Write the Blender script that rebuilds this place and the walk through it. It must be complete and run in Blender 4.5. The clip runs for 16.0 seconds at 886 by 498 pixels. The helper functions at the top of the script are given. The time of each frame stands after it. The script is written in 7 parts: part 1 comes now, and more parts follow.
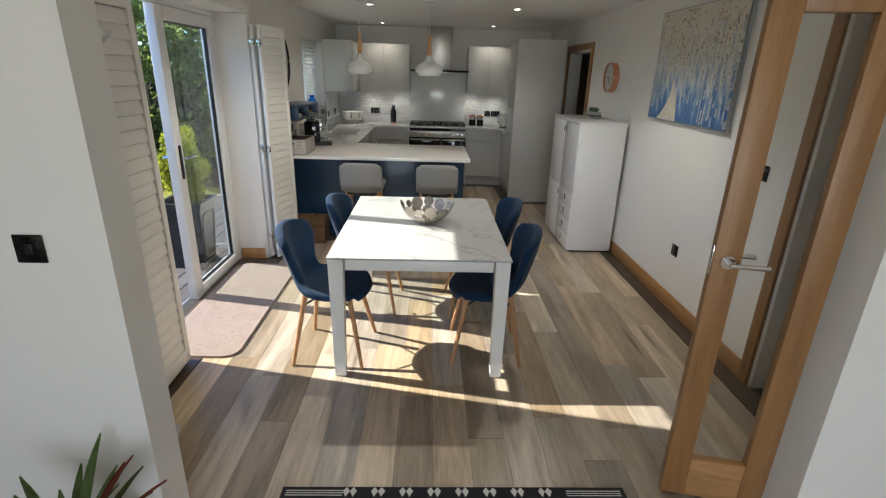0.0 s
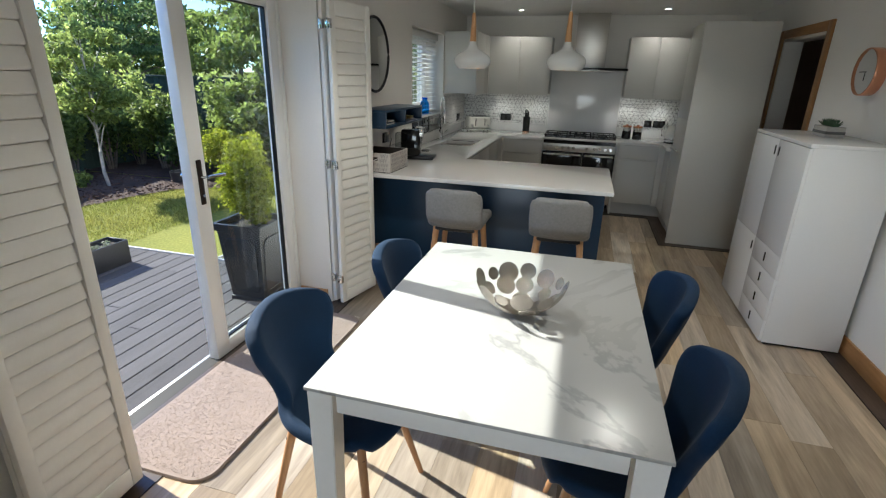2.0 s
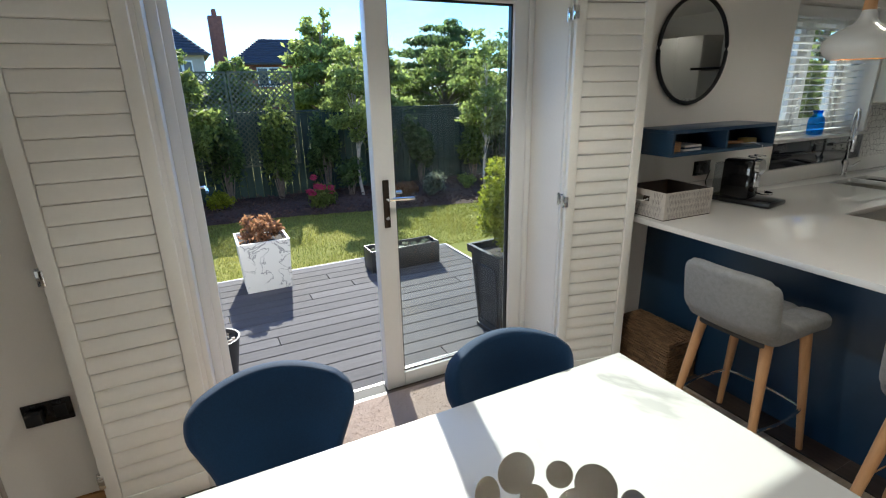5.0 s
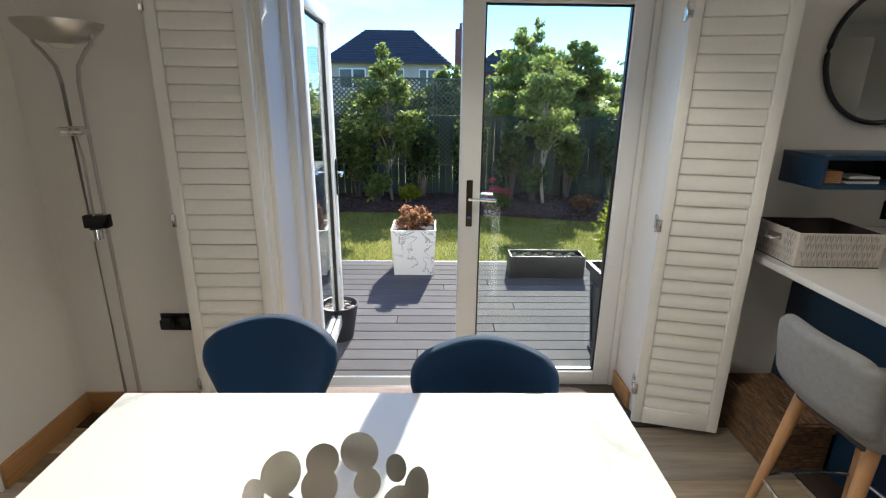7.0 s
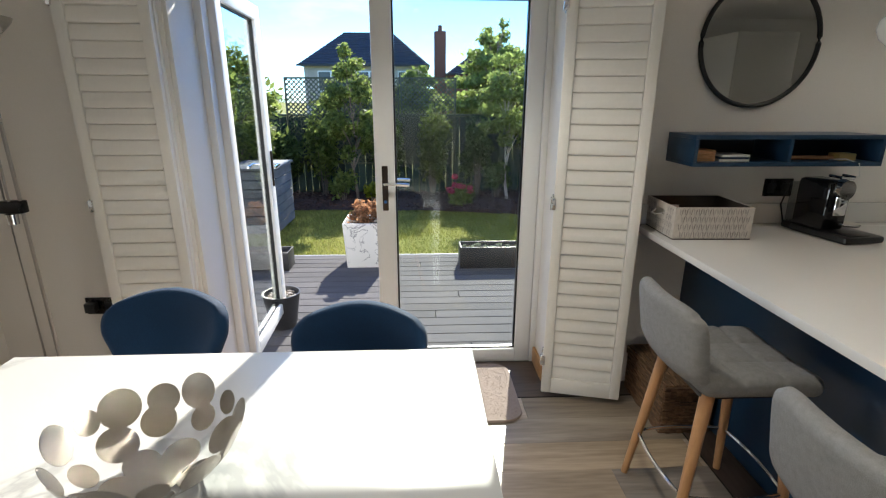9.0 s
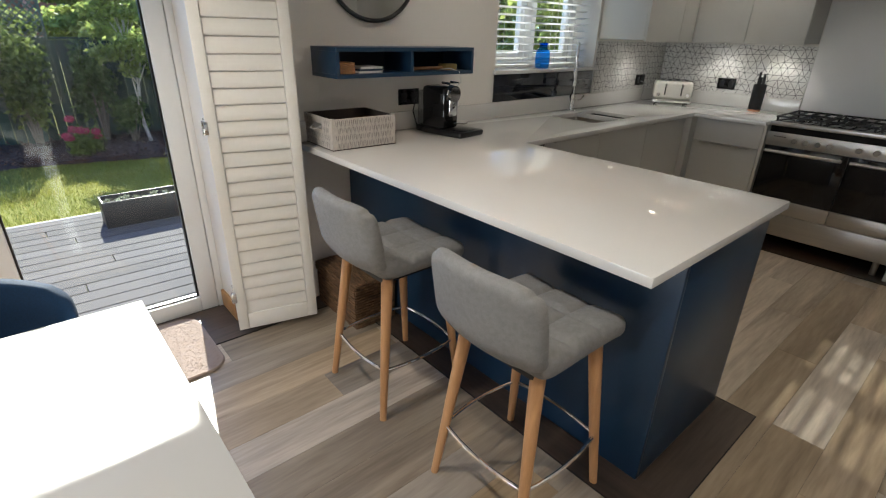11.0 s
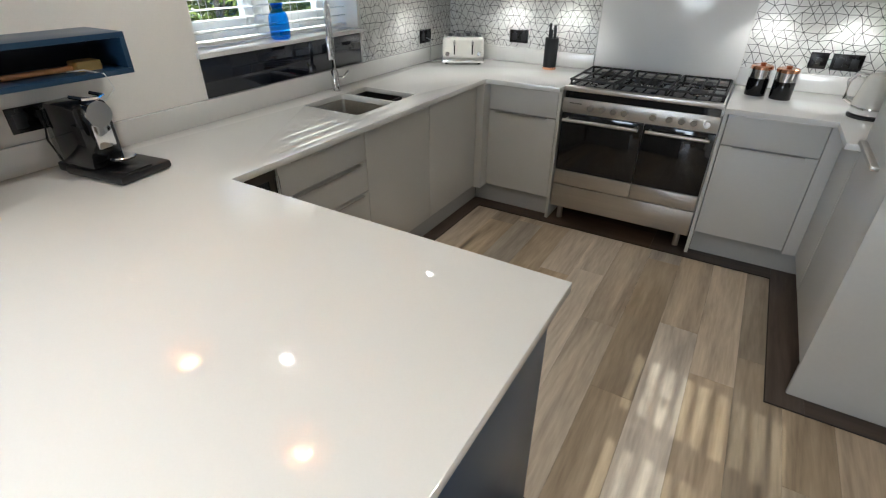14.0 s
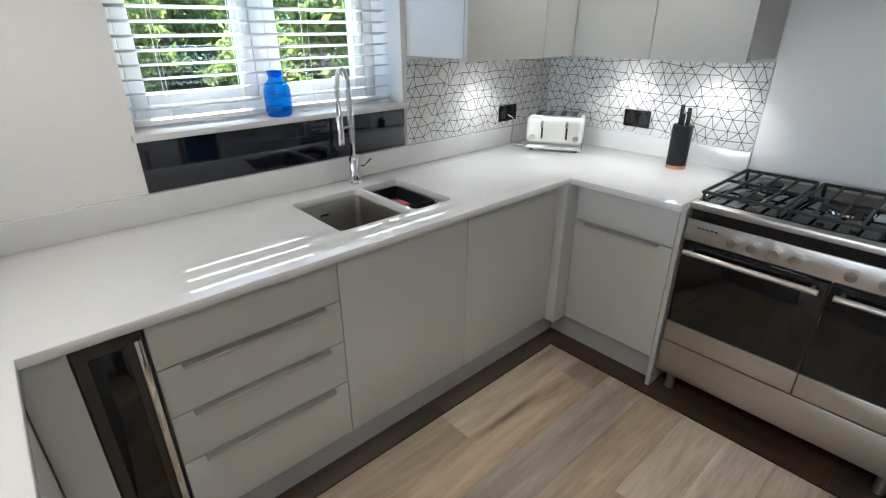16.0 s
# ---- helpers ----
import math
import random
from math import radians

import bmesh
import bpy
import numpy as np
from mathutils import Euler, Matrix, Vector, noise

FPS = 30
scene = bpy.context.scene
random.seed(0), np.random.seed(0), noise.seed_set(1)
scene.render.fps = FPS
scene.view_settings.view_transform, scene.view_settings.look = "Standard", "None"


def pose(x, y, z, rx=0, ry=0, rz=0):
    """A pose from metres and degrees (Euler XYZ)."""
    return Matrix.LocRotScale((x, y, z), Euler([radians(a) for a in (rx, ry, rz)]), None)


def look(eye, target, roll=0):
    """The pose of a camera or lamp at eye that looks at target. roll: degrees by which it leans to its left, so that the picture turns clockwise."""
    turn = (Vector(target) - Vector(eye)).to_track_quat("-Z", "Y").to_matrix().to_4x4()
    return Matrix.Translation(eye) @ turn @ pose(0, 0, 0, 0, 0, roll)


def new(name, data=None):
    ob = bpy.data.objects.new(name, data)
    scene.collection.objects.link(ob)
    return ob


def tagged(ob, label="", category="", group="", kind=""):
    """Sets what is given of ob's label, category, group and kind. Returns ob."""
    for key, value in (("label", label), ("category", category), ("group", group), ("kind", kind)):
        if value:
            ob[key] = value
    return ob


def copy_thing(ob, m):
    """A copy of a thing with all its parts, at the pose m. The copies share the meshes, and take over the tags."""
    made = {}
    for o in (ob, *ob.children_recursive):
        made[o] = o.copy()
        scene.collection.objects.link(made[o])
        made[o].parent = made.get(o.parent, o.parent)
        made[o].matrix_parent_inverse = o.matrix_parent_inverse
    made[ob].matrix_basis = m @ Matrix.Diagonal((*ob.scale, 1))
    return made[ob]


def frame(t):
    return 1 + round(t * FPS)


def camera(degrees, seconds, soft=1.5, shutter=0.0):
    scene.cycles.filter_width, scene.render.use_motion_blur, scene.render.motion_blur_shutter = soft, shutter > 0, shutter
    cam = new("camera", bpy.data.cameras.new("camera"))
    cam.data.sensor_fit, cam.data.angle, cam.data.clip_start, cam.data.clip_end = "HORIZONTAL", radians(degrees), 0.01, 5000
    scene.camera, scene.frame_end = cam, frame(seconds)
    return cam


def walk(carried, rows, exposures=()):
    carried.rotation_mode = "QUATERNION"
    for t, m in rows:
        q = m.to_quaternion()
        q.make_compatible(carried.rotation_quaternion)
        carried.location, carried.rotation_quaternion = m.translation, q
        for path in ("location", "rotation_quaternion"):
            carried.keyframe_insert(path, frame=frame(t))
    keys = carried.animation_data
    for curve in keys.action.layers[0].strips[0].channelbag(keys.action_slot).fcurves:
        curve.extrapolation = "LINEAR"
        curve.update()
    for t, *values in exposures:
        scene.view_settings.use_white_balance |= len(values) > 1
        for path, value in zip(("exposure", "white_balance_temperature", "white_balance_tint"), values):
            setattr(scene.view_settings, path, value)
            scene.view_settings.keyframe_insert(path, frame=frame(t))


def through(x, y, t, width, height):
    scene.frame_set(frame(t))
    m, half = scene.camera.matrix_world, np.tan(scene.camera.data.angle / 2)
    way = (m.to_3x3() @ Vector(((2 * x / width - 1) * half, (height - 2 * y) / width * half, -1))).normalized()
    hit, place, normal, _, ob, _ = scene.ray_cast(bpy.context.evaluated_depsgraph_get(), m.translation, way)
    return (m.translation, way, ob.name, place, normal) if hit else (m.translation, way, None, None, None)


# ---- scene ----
cam = camera(84.3, 16.0, soft=1.2)
PATH = [
    (0, (1.513, 0.208, 1.703), (1.576, 2.089, 1.026), 1.7),
    (0.5, (1.558, 0.516, 1.706), (1.599, 2.399, 1.031), 1.6),
    (1, (1.667, 0.876, 1.688), (1.614, 2.756, 1.01), 1.5),
    (1.5, (1.674, 1.243, 1.652), (1.424, 3.106, 0.97), 1.5),
    (2, (1.67, 1.619, 1.621), (1.173, 3.437, 0.95), 1.5),
    (2.5, (1.662, 1.991, 1.6), (0.926, 3.726, 0.93), 1.1),
    (3, (1.587, 2.207, 1.595), (0.617, 3.822, 0.924), 1.4),
    (3.5, (1.536, 2.438, 1.587), (0.356, 3.901, 0.905), 0.1),
    (4, (1.637, 2.592, 1.596), (0.277, 3.897, 0.927), -0.5),
    (4.5, (1.807, 2.791, 1.579), (0.225, 3.833, 0.936), -0.9),
    (5, (1.987, 2.935, 1.596), (0.286, 3.779, 0.966), -1.2),
    (5.2, (2.05, 3.005, 1.608), (0.315, 3.776, 0.981), -1.3),
    (7.3, (2.217, 3.629, 1.561), (0.308, 3.615, 0.965), 0.9),
    (7.5, (2.245, 3.676, 1.568), (0.338, 3.647, 0.968), 0.9),
    (7.8, (2.294, 3.774, 1.563), (0.386, 3.718, 0.966), 0.7),
    (8, (2.316, 3.827, 1.561), (0.409, 3.759, 0.963), 0.7),
    (8.2, (2.337, 3.881, 1.553), (0.431, 3.803, 0.954), 0.6),
    (10.3, (2.361, 3.944, 1.444), (0.707, 4.822, 0.74), 0.9),
    (10.5, (2.354, 3.88, 1.47), (0.803, 4.894, 0.718), 1.8),
    (11, (2.367, 3.942, 1.43), (0.988, 5.144, 0.623), 1.4),
    (11.5, (2.385, 3.975, 1.409), (1.175, 5.298, 0.523), 1.2),
    (12, (2.408, 4.021, 1.418), (1.313, 5.4, 0.469), 0.9),
    (12.5, (2.406, 4.165, 1.44), (1.407, 5.592, 0.456), 0.5),
    (13, (2.367, 4.434, 1.5), (1.442, 5.901, 0.504), 0.2),
    (13.5, (2.29, 4.691, 1.549), (1.392, 6.169, 0.544), 0.1),
    (14, (2.148, 4.976, 1.577), (1.263, 6.453, 0.559), 0.2),
    (14.5, (2.046, 5.287, 1.602), (1.16, 6.757, 0.576), -0.0),
    (15, (2.034, 5.596, 1.578), (1.054, 7.049, 0.616), -0.3),
    (15.5, (1.942, 5.85, 1.55), (0.812, 7.246, 0.646), -0.3),
    (16, (1.892, 6.078, 1.54), (0.532, 7.307, 0.704), 0.0),
]
walk(cam, [(t, look(eye, target, roll)) for t, eye, target, roll in PATH], [(0, 2.25, 6450, 6), (1, 2.4, 6100, 5), (2.5, 2.1, 6250, 4), (5, 2.1, 6300, 4), (8, 2.15, 6500, 6), (10.5, 2.4, 6500, 7), (11, 2.55, 6500, 8), (12.5, 3.1, 6500, 8), (13.5, 3.2, 6200, 7), (15, 3.38, 5900, 6), (16, 3.6, 5750, 7)])

# world, sun and lamps
SUN_FROM = Vector((-1.0, 0.22, 0.665))
world = bpy.data.worlds.new("sky")
scene.world = world
world.use_nodes = True
wn, wl = world.node_tree.nodes, world.node_tree.links
wn.clear()
sky = wn.new("ShaderNodeTexSky")
sky.sky_type, sky.sun_disc = "NISHITA", False
sky.sun_elevation, sky.sun_rotation = radians(33), radians(-77.6)
sky.dust_density, sky.ozone_density = 0.0, 3.0
wcoord = wn.new("ShaderNodeTexCoord")
wmap = wn.new("ShaderNodeMapping")
wmap.inputs["Scale"].default_value = (1.0, 1.0, 3.2)
wl.new(wcoord.outputs["Generated"], wmap.inputs["Vector"])
cloud = wn.new("ShaderNodeTexNoise")
cloud.inputs["Scale"].default_value, cloud.inputs["Detail"].default_value = 3.4, 9.0
cloud.inputs["Roughness"].default_value = 0.58
wl.new(wmap.outputs["Vector"], cloud.inputs["Vector"])
cramp = wn.new("ShaderNodeValToRGB")
cramp.color_ramp.elements[0].position, cramp.color_ramp.elements[1].position = 0.50, 0.70
wl.new(cloud.outputs["Fac"], cramp.inputs["Fac"])
cmix = wn.new("ShaderNodeMixRGB")
cmix.inputs["Color2"].default_value = (1.75, 1.85, 1.95, 1)
wl.new(cramp.outputs["Color"], cmix.inputs["Fac"])
clear_sky = wn.new("ShaderNodeMixRGB")
clear_sky.blend_type = "MULTIPLY"
clear_sky.inputs["Fac"].default_value = 1.0
clear_sky.inputs["Color2"].default_value = (0.30, 0.47, 0.70, 1)
wl.new(sky.outputs["Color"], clear_sky.inputs["Color1"])
wl.new(clear_sky.outputs["Color"], cmix.inputs["Color1"])
wbg = wn.new("ShaderNodeBackground")
wbg.inputs["Strength"].default_value = 0.14
wl.new(cmix.outputs["Color"], wbg.inputs["Color"])
wout = wn.new("ShaderNodeOutputWorld")
wl.new(wbg.outputs["Background"], wout.inputs["Surface"])


def lamp(kind, place, target, power, color, **settings):
    data = bpy.data.lights.new("lamp_" + kind.lower(), kind)
    data.energy, data.color = power, color
    for key, value in settings.items():
        if key == "size":
            data.size = value
        elif key == "size_y":
            data.shape, data.size_y = "RECTANGLE", value
        elif key == "radius":
            data.shadow_soft_size = value
        elif key == "angle":
            data.angle = value
        elif key == "cone":
            data.spot_size, data.spot_blend = value, 0.6
    ob = new("lamp_" + kind.lower(), data)
    ob.matrix_world = look(place, target)
    return ob


lamp("SUN", SUN_FROM * 20, (0, 0, 0), 2.9, (1.0, 0.94, 0.85), angle=radians(0.53))
# fill lamp, added for an assumed living-room window behind the start of the walk
lamp("AREA", (1.7, -3.9, 1.45), (1.7, 0, 1.35), 18, (0.93, 0.96, 1.0), size=2.4, size_y=1.5)
WARM = (1.0, 0.93, 0.84)
# the last two, over the dining table, are unseen and added as fill light
DOWNLIGHTS = [(0.80, 8.05), (2.42, 8.05), (0.85, 6.02), (2.43, 6.0), (0.85, 3.9), (2.43, 3.9)]
for dx, dy in DOWNLIGHTS:
    lamp("SPOT", (dx, dy, 2.355), (dx, dy, 0), 1.6 if dy > 7 else (3 if dy > 5 else 11), WARM, radius=0.03, cone=radians(125))
PENDANTS = [(0.80, 5.50), (1.495, 5.47)]
for px, py in PENDANTS:
    lamp("POINT", (px, py, 1.74), (px, py, 0), 0.45, (1.0, 0.70, 0.38), radius=0.03)
UNDER = [(0.19, 8.0), (0.58, 8.5), (1.0, 8.5), (2.2, 8.5), (2.58, 8.5)]
for ux, uy in UNDER:
    lamp("SPOT", (ux, uy, 1.385), (ux, uy + 0.02, 0.9), 0.42, (1.0, 0.96, 0.90), radius=0.012, cone=radians(120))


# ---- materials ----
def nodes_of(name):
    m = bpy.data.materials.new(name)
    m.use_nodes = True
    n, l = m.node_tree.nodes, m.node_tree.links
    return m, n, l, n["Principled BSDF"]


def shade(color, k):
    return (min(1, color[0] * k), min(1, color[1] * k), min(1, color[2] * k), 1)


def mat(name, color, rough=0.5, metal=0.0, var=0.05, s1=2.5, s2=70.0, bump=0.0, bs=120.0, stretch=(1, 1, 1), rand=0.0,
        island=0.0, sheen=0.0, coat=0.0, rough_var=0.06, tint=None, spec=0.5, through=0.0):
    """A surface with coarse and fine variation, relief, and changes from piece to piece."""
    m, n, l, b = nodes_of(name)
    co = n.new("ShaderNodeTexCoord")
    mp = n.new("ShaderNodeMapping")
    mp.inputs["Scale"].default_value = stretch
    l.new(co.outputs["Object"], mp.inputs["Vector"])
    vec = mp.outputs["Vector"]
    if rand:
        info = n.new("ShaderNodeObjectInfo")
        off = n.new("ShaderNodeVectorMath")
        off.operation = "MULTIPLY_ADD"
        l.new(info.outputs["Random"], off.inputs[0])
        off.inputs[1].default_value = (37, 53, 19)
        l.new(vec, off.inputs[2])
        vec = off.outputs[0]
    tex = []
    for scale, detail in ((s1, 4.0), (s2, 3.0)):
        t = n.new("ShaderNodeTexNoise")
        t.inputs["Scale"].default_value, t.inputs["Detail"].default_value = scale, detail
        l.new(vec, t.inputs["Vector"])
        tex.append(t)
    add = n.new("ShaderNodeMath")
    add.operation = "ADD"
    l.new(tex[0].outputs["Fac"], add.inputs[0])
    l.new(tex[1].outputs["Fac"], add.inputs[1])
    fac = n.new("ShaderNodeMapRange")
    fac.inputs["From Min"].default_value, fac.inputs["From Max"].default_value = 0.65, 1.35
    l.new(add.outputs[0], fac.inputs["Value"])
    mix = n.new("ShaderNodeMixRGB")
    mix.inputs["Color1"].default_value = shade(color, 1 - var)
    mix.inputs["Color2"].default_value = (*tint, 1) if tint else shade(color, 1 + var)
    l.new(fac.outputs["Result"], mix.inputs["Fac"])
    out = mix.outputs["Color"]
    for amount, node, socket in ((rand, "ShaderNodeObjectInfo", "Random"), (island, "ShaderNodeNewGeometry", "Random Per Island")):
        if amount:
            info = n.new(node)
            rng = n.new("ShaderNodeMapRange")
            rng.inputs["To Min"].default_value, rng.inputs["To Max"].default_value = 1 - amount, 1 + amount
            l.new(info.outputs[socket], rng.inputs["Value"])
            mul = n.new("ShaderNodeVectorMath")
            mul.operation = "SCALE"
            l.new(out, mul.inputs[0])
            l.new(rng.outputs["Result"], mul.inputs["Scale"])
            out = mul.outputs[0]
    l.new(out, b.inputs["Base Color"])
    rr = n.new("ShaderNodeMapRange")
    rr.inputs["To Min"].default_value, rr.inputs["To Max"].default_value = max(0.02, rough - rough_var), min(1, rough + rough_var)
    l.new(tex[0].outputs["Fac"], rr.inputs["Value"])
    l.new(rr.outputs["Result"], b.inputs["Roughness"])
    b.inputs["Metallic"].default_value = metal
    b.inputs["Specular IOR Level"].default_value = spec
    b.inputs["Sheen Weight"].default_value = sheen
    b.inputs["Coat Weight"].default_value = coat
    b.inputs["Coat Roughness"].default_value = 0.05
    if bump:
        t = n.new("ShaderNodeTexNoise")
        t.inputs["Scale"].default_value, t.inputs["Detail"].default_value = bs, 3.0
        l.new(vec, t.inputs["Vector"])
        bp = n.new("ShaderNodeBump")
        bp.inputs["Strength"].default_value, bp.inputs["Distance"].default_value = bump, 0.004
        l.new(t.outputs["Fac"], bp.inputs["Height"])
        l.new(bp.outputs["Normal"], b.inputs["Normal"])
    if through:
        tr = n.new("ShaderNodeBsdfTranslucent")
        l.new(out, tr.inputs["Color"])
        ms = n.new("ShaderNodeMixShader")
        ms.inputs["Fac"].default_value = through
        l.new(b.outputs["BSDF"], ms.inputs[1])
        l.new(tr.outputs["BSDF"], ms.inputs[2])
        l.new(ms.outputs["Shader"], n["Material Output"].inputs["Surface"])
    return m


def wood(name, light, dark, rough=0.45, along=(14, 1.2, 14), rand=0.0, bump=0.12, tone=0.0, knots=False):
    """Wood with long grain along the axis of the smallest scale, each piece a tone of its own."""
    m, n, l, b = nodes_of(name)
    co = n.new("ShaderNodeTexCoord")
    mp = n.new("ShaderNodeMapping")
    mp.inputs["Scale"].default_value = along
    l.new(co.outputs["Object"], mp.inputs["Vector"])
    info = n.new("ShaderNodeObjectInfo")
    off = n.new("ShaderNodeVectorMath")
    off.operation = "MULTIPLY_ADD"
    l.new(info.outputs["Random"], off.inputs[0])
    off.inputs[1].default_value = (41, 29, 17)
    l.new(mp.outputs["Vector"], off.inputs[2])
    big = n.new("ShaderNodeTexNoise")
    big.inputs["Scale"].default_value, big.inputs["Detail"].default_value, big.inputs["Distortion"].default_value = 0.8, 6.0, 1.2
    fine = n.new("ShaderNodeTexNoise")
    fine.inputs["Scale"].default_value, fine.inputs["Detail"].default_value = 7.0, 6.0
    l.new(off.outputs[0], big.inputs["Vector"])
    l.new(off.outputs[0], fine.inputs["Vector"])
    add = n.new("ShaderNodeMath")
    add.operation = "MULTIPLY_ADD"
    l.new(fine.outputs["Fac"], add.inputs[0])
    add.inputs[1].default_value = 0.45
    l.new(big.outputs["Fac"], add.inputs[2])
    rng = n.new("ShaderNodeMapRange")
    rng.inputs["From Min"].default_value, rng.inputs["From Max"].default_value = 0.45, 1.0
    l.new(add.outputs[0], rng.inputs["Value"])
    mix = n.new("ShaderNodeMixRGB")
    mix.inputs["Color1"].default_value, mix.inputs["Color2"].default_value = (*dark, 1), (*light, 1)
    l.new(rng.outputs["Result"], mix.inputs["Fac"])
    out = mix.outputs["Color"]
    if knots:
        vor = n.new("ShaderNodeTexVoronoi")
        vor.inputs["Scale"].default_value = 0.55
        l.new(off.outputs[0], vor.inputs["Vector"])
        kr = n.new("ShaderNodeMapRange")
        kr.inputs["From Min"].default_value, kr.inputs["From Max"].default_value = 0.02, 0.13
        l.new(vor.outputs["Distance"], kr.inputs["Value"])
        km = n.new("ShaderNodeMixRGB")
        km.inputs["Color1"].default_value = shade(dark, 0.55)
        l.new(kr.outputs["Result"], km.inputs["Fac"])
        l.new(out, km.inputs["Color2"])
        out = km.outputs["Color"]
    if rand:
        rv = n.new("ShaderNodeMapRange")
        rv.inputs["To Min"].default_value, rv.inputs["To Max"].default_value = 1 - rand, 1 + rand
        l.new(info.outputs["Random"], rv.inputs["Value"])
        hs = n.new("ShaderNodeHueSaturation")
        l.new(out, hs.inputs["Color"])
        l.new(rv.outputs["Result"], hs.inputs["Value"])
        wh = n.new("ShaderNodeTexWhiteNoise")
        wh.noise_dimensions = "1D"
        l.new(info.outputs["Random"], wh.inputs["W"])
        sr = n.new("ShaderNodeMapRange")
        sr.inputs["To Min"].default_value, sr.inputs["To Max"].default_value = 1 - tone, 1 + tone
        l.new(wh.outputs["Value"], sr.inputs["Value"])
        l.new(sr.outputs["Result"], hs.inputs["Saturation"])
        out = hs.outputs["Color"]
    l.new(out, b.inputs["Base Color"])
    rr = n.new("ShaderNodeMapRange")
    rr.inputs["To Min"].default_value, rr.inputs["To Max"].default_value = rough + 0.08, rough - 0.08
    l.new(fine.outputs["Fac"], rr.inputs["Value"])
    l.new(rr.outputs["Result"], b.inputs["Roughness"])
    bp = n.new("ShaderNodeBump")
    bp.inputs["Strength"].default_value, bp.inputs["Distance"].default_value = bump, 0.003
    l.new(fine.outputs["Fac"], bp.inputs["Height"])
    l.new(bp.outputs["Normal"], b.inputs["Normal"])
    return m


def marble(name, base, vein, scale=1.5, width=0.018, rough=0.18, amount=1.0):
    m, n, l, b = nodes_of(name)
    co = n.new("ShaderNodeTexCoord")
    t = n.new("ShaderNodeTexNoise")
    t.inputs["Scale"].default_value, t.inputs["Detail"].default_value = scale, 7.0
    t.inputs["Distortion"].default_value, t.inputs["Roughness"].default_value = 0.9, 0.55
    l.new(co.outputs["Object"], t.inputs["Vector"])
    sub = n.new("ShaderNodeMath")
    sub.operation = "SUBTRACT"
    l.new(t.outputs["Fac"], sub.inputs[0])
    sub.inputs[1].default_value = 0.5
    ab = n.new("ShaderNodeMath")
    ab.operation = "ABSOLUTE"
    l.new(sub.outputs[0], ab.inputs[0])
    rng = n.new("ShaderNodeMapRange")
    rng.inputs["From Max"].default_value = width
    rng.inputs["To Min"].default_value = 1 - amount
    l.new(ab.outputs[0], rng.inputs["Value"])
    cl = n.new("ShaderNodeTexNoise")
    cl.inputs["Scale"].default_value, cl.inputs["Detail"].default_value = scale * 1.7, 3.0
    l.new(co.outputs["Object"], cl.inputs["Vector"])
    cr = n.new("ShaderNodeMapRange")
    cr.inputs["From Min"].default_value, cr.inputs["From Max"].default_value = 0.42, 0.62
    l.new(cl.outputs["Fac"], cr.inputs["Value"])
    mx = n.new("ShaderNodeMath")
    mx.operation = "MAXIMUM"
    l.new(rng.outputs["Result"], mx.inputs[0])
    l.new(cr.outputs["Result"], mx.inputs[1])
    mix = n.new("ShaderNodeMixRGB")
    mix.inputs["Color1"].default_value, mix.inputs["Color2"].default_value = (*vein, 1), (*base, 1)
    l.new(mx.outputs[0], mix.inputs["Fac"])
    l.new(mix.outputs["Color"], b.inputs["Base Color"])
    b.inputs["Roughness"].default_value = rough
    return m


def glass(name, tint=(1, 1, 1), gloss=1.0):
    """Clear sheet glass: light passes straight, the gloss grows with the angle."""
    m, n, l, b = nodes_of(name)
    n.remove(b)
    tr, gl, fr, ms = (n.new("ShaderNodeBsdfTransparent"), n.new("ShaderNodeBsdfGlossy"), n.new("ShaderNodeLayerWeight"), n.new("ShaderNodeMixShader"))
    tr.inputs["Color"].default_value = (*tint, 1)
    gl.inputs["Roughness"].default_value = 0.01
    edge = n.new("ShaderNodeMath")
    edge.operation = "POWER"
    edge.inputs[1].default_value = 4.0
    l.new(fr.outputs["Facing"], edge.inputs[0])
    mul = n.new("ShaderNodeMath")
    mul.operation = "MULTIPLY_ADD"
    mul.inputs[1].default_value, mul.inputs[2].default_value = 0.85 * gloss, 0.035 * gloss
    l.new(edge.outputs[0], mul.inputs[0])
    l.new(mul.outputs[0], ms.inputs["Fac"])
    l.new(tr.outputs[0], ms.inputs[1])
    l.new(gl.outputs[0], ms.inputs[2])
    l.new(ms.outputs[0], n["Material Output"].inputs["Surface"])
    return m


def glow(name, color, strength):
    m, n, l, b = nodes_of(name)
    b.inputs["Base Color"].default_value = (*color, 1)
    b.inputs["Emission Color"].default_value = (*color, 1)
    b.inputs["Emission Strength"].default_value = strength
    return m


WALL = mat("wall_paint", (0.82, 0.79, 0.745), 0.75, var=0.02, s1=1.2, s2=160, bump=0.06, bs=260, spec=0.3)
WHITE_WALL = mat("white_wall_paint", (0.86, 0.845, 0.82), 0.7, var=0.02, s1=1.2, s2=160, bump=0.06, bs=260, spec=0.3)
CEILING = mat("ceiling_paint", (0.86, 0.85, 0.83), 0.85, var=0.015, bump=0.05, bs=240, spec=0.2)
BLIND_SLAT = mat("blind_slat", (0.82, 0.82, 0.81), 0.45, var=0.015, s1=3, through=0.4)
UPVC = mat("white_upvc", (0.80, 0.80, 0.79), 0.32, var=0.015, s1=3)
SHUTTER = mat("shutter_paint", (0.83, 0.81, 0.765), 0.45, var=0.02, s1=4, bump=0.03, bs=150)
SKIM = mat("white_reveal_paint", (0.80, 0.775, 0.74), 0.6, var=0.02, bump=0.04, bs=200)
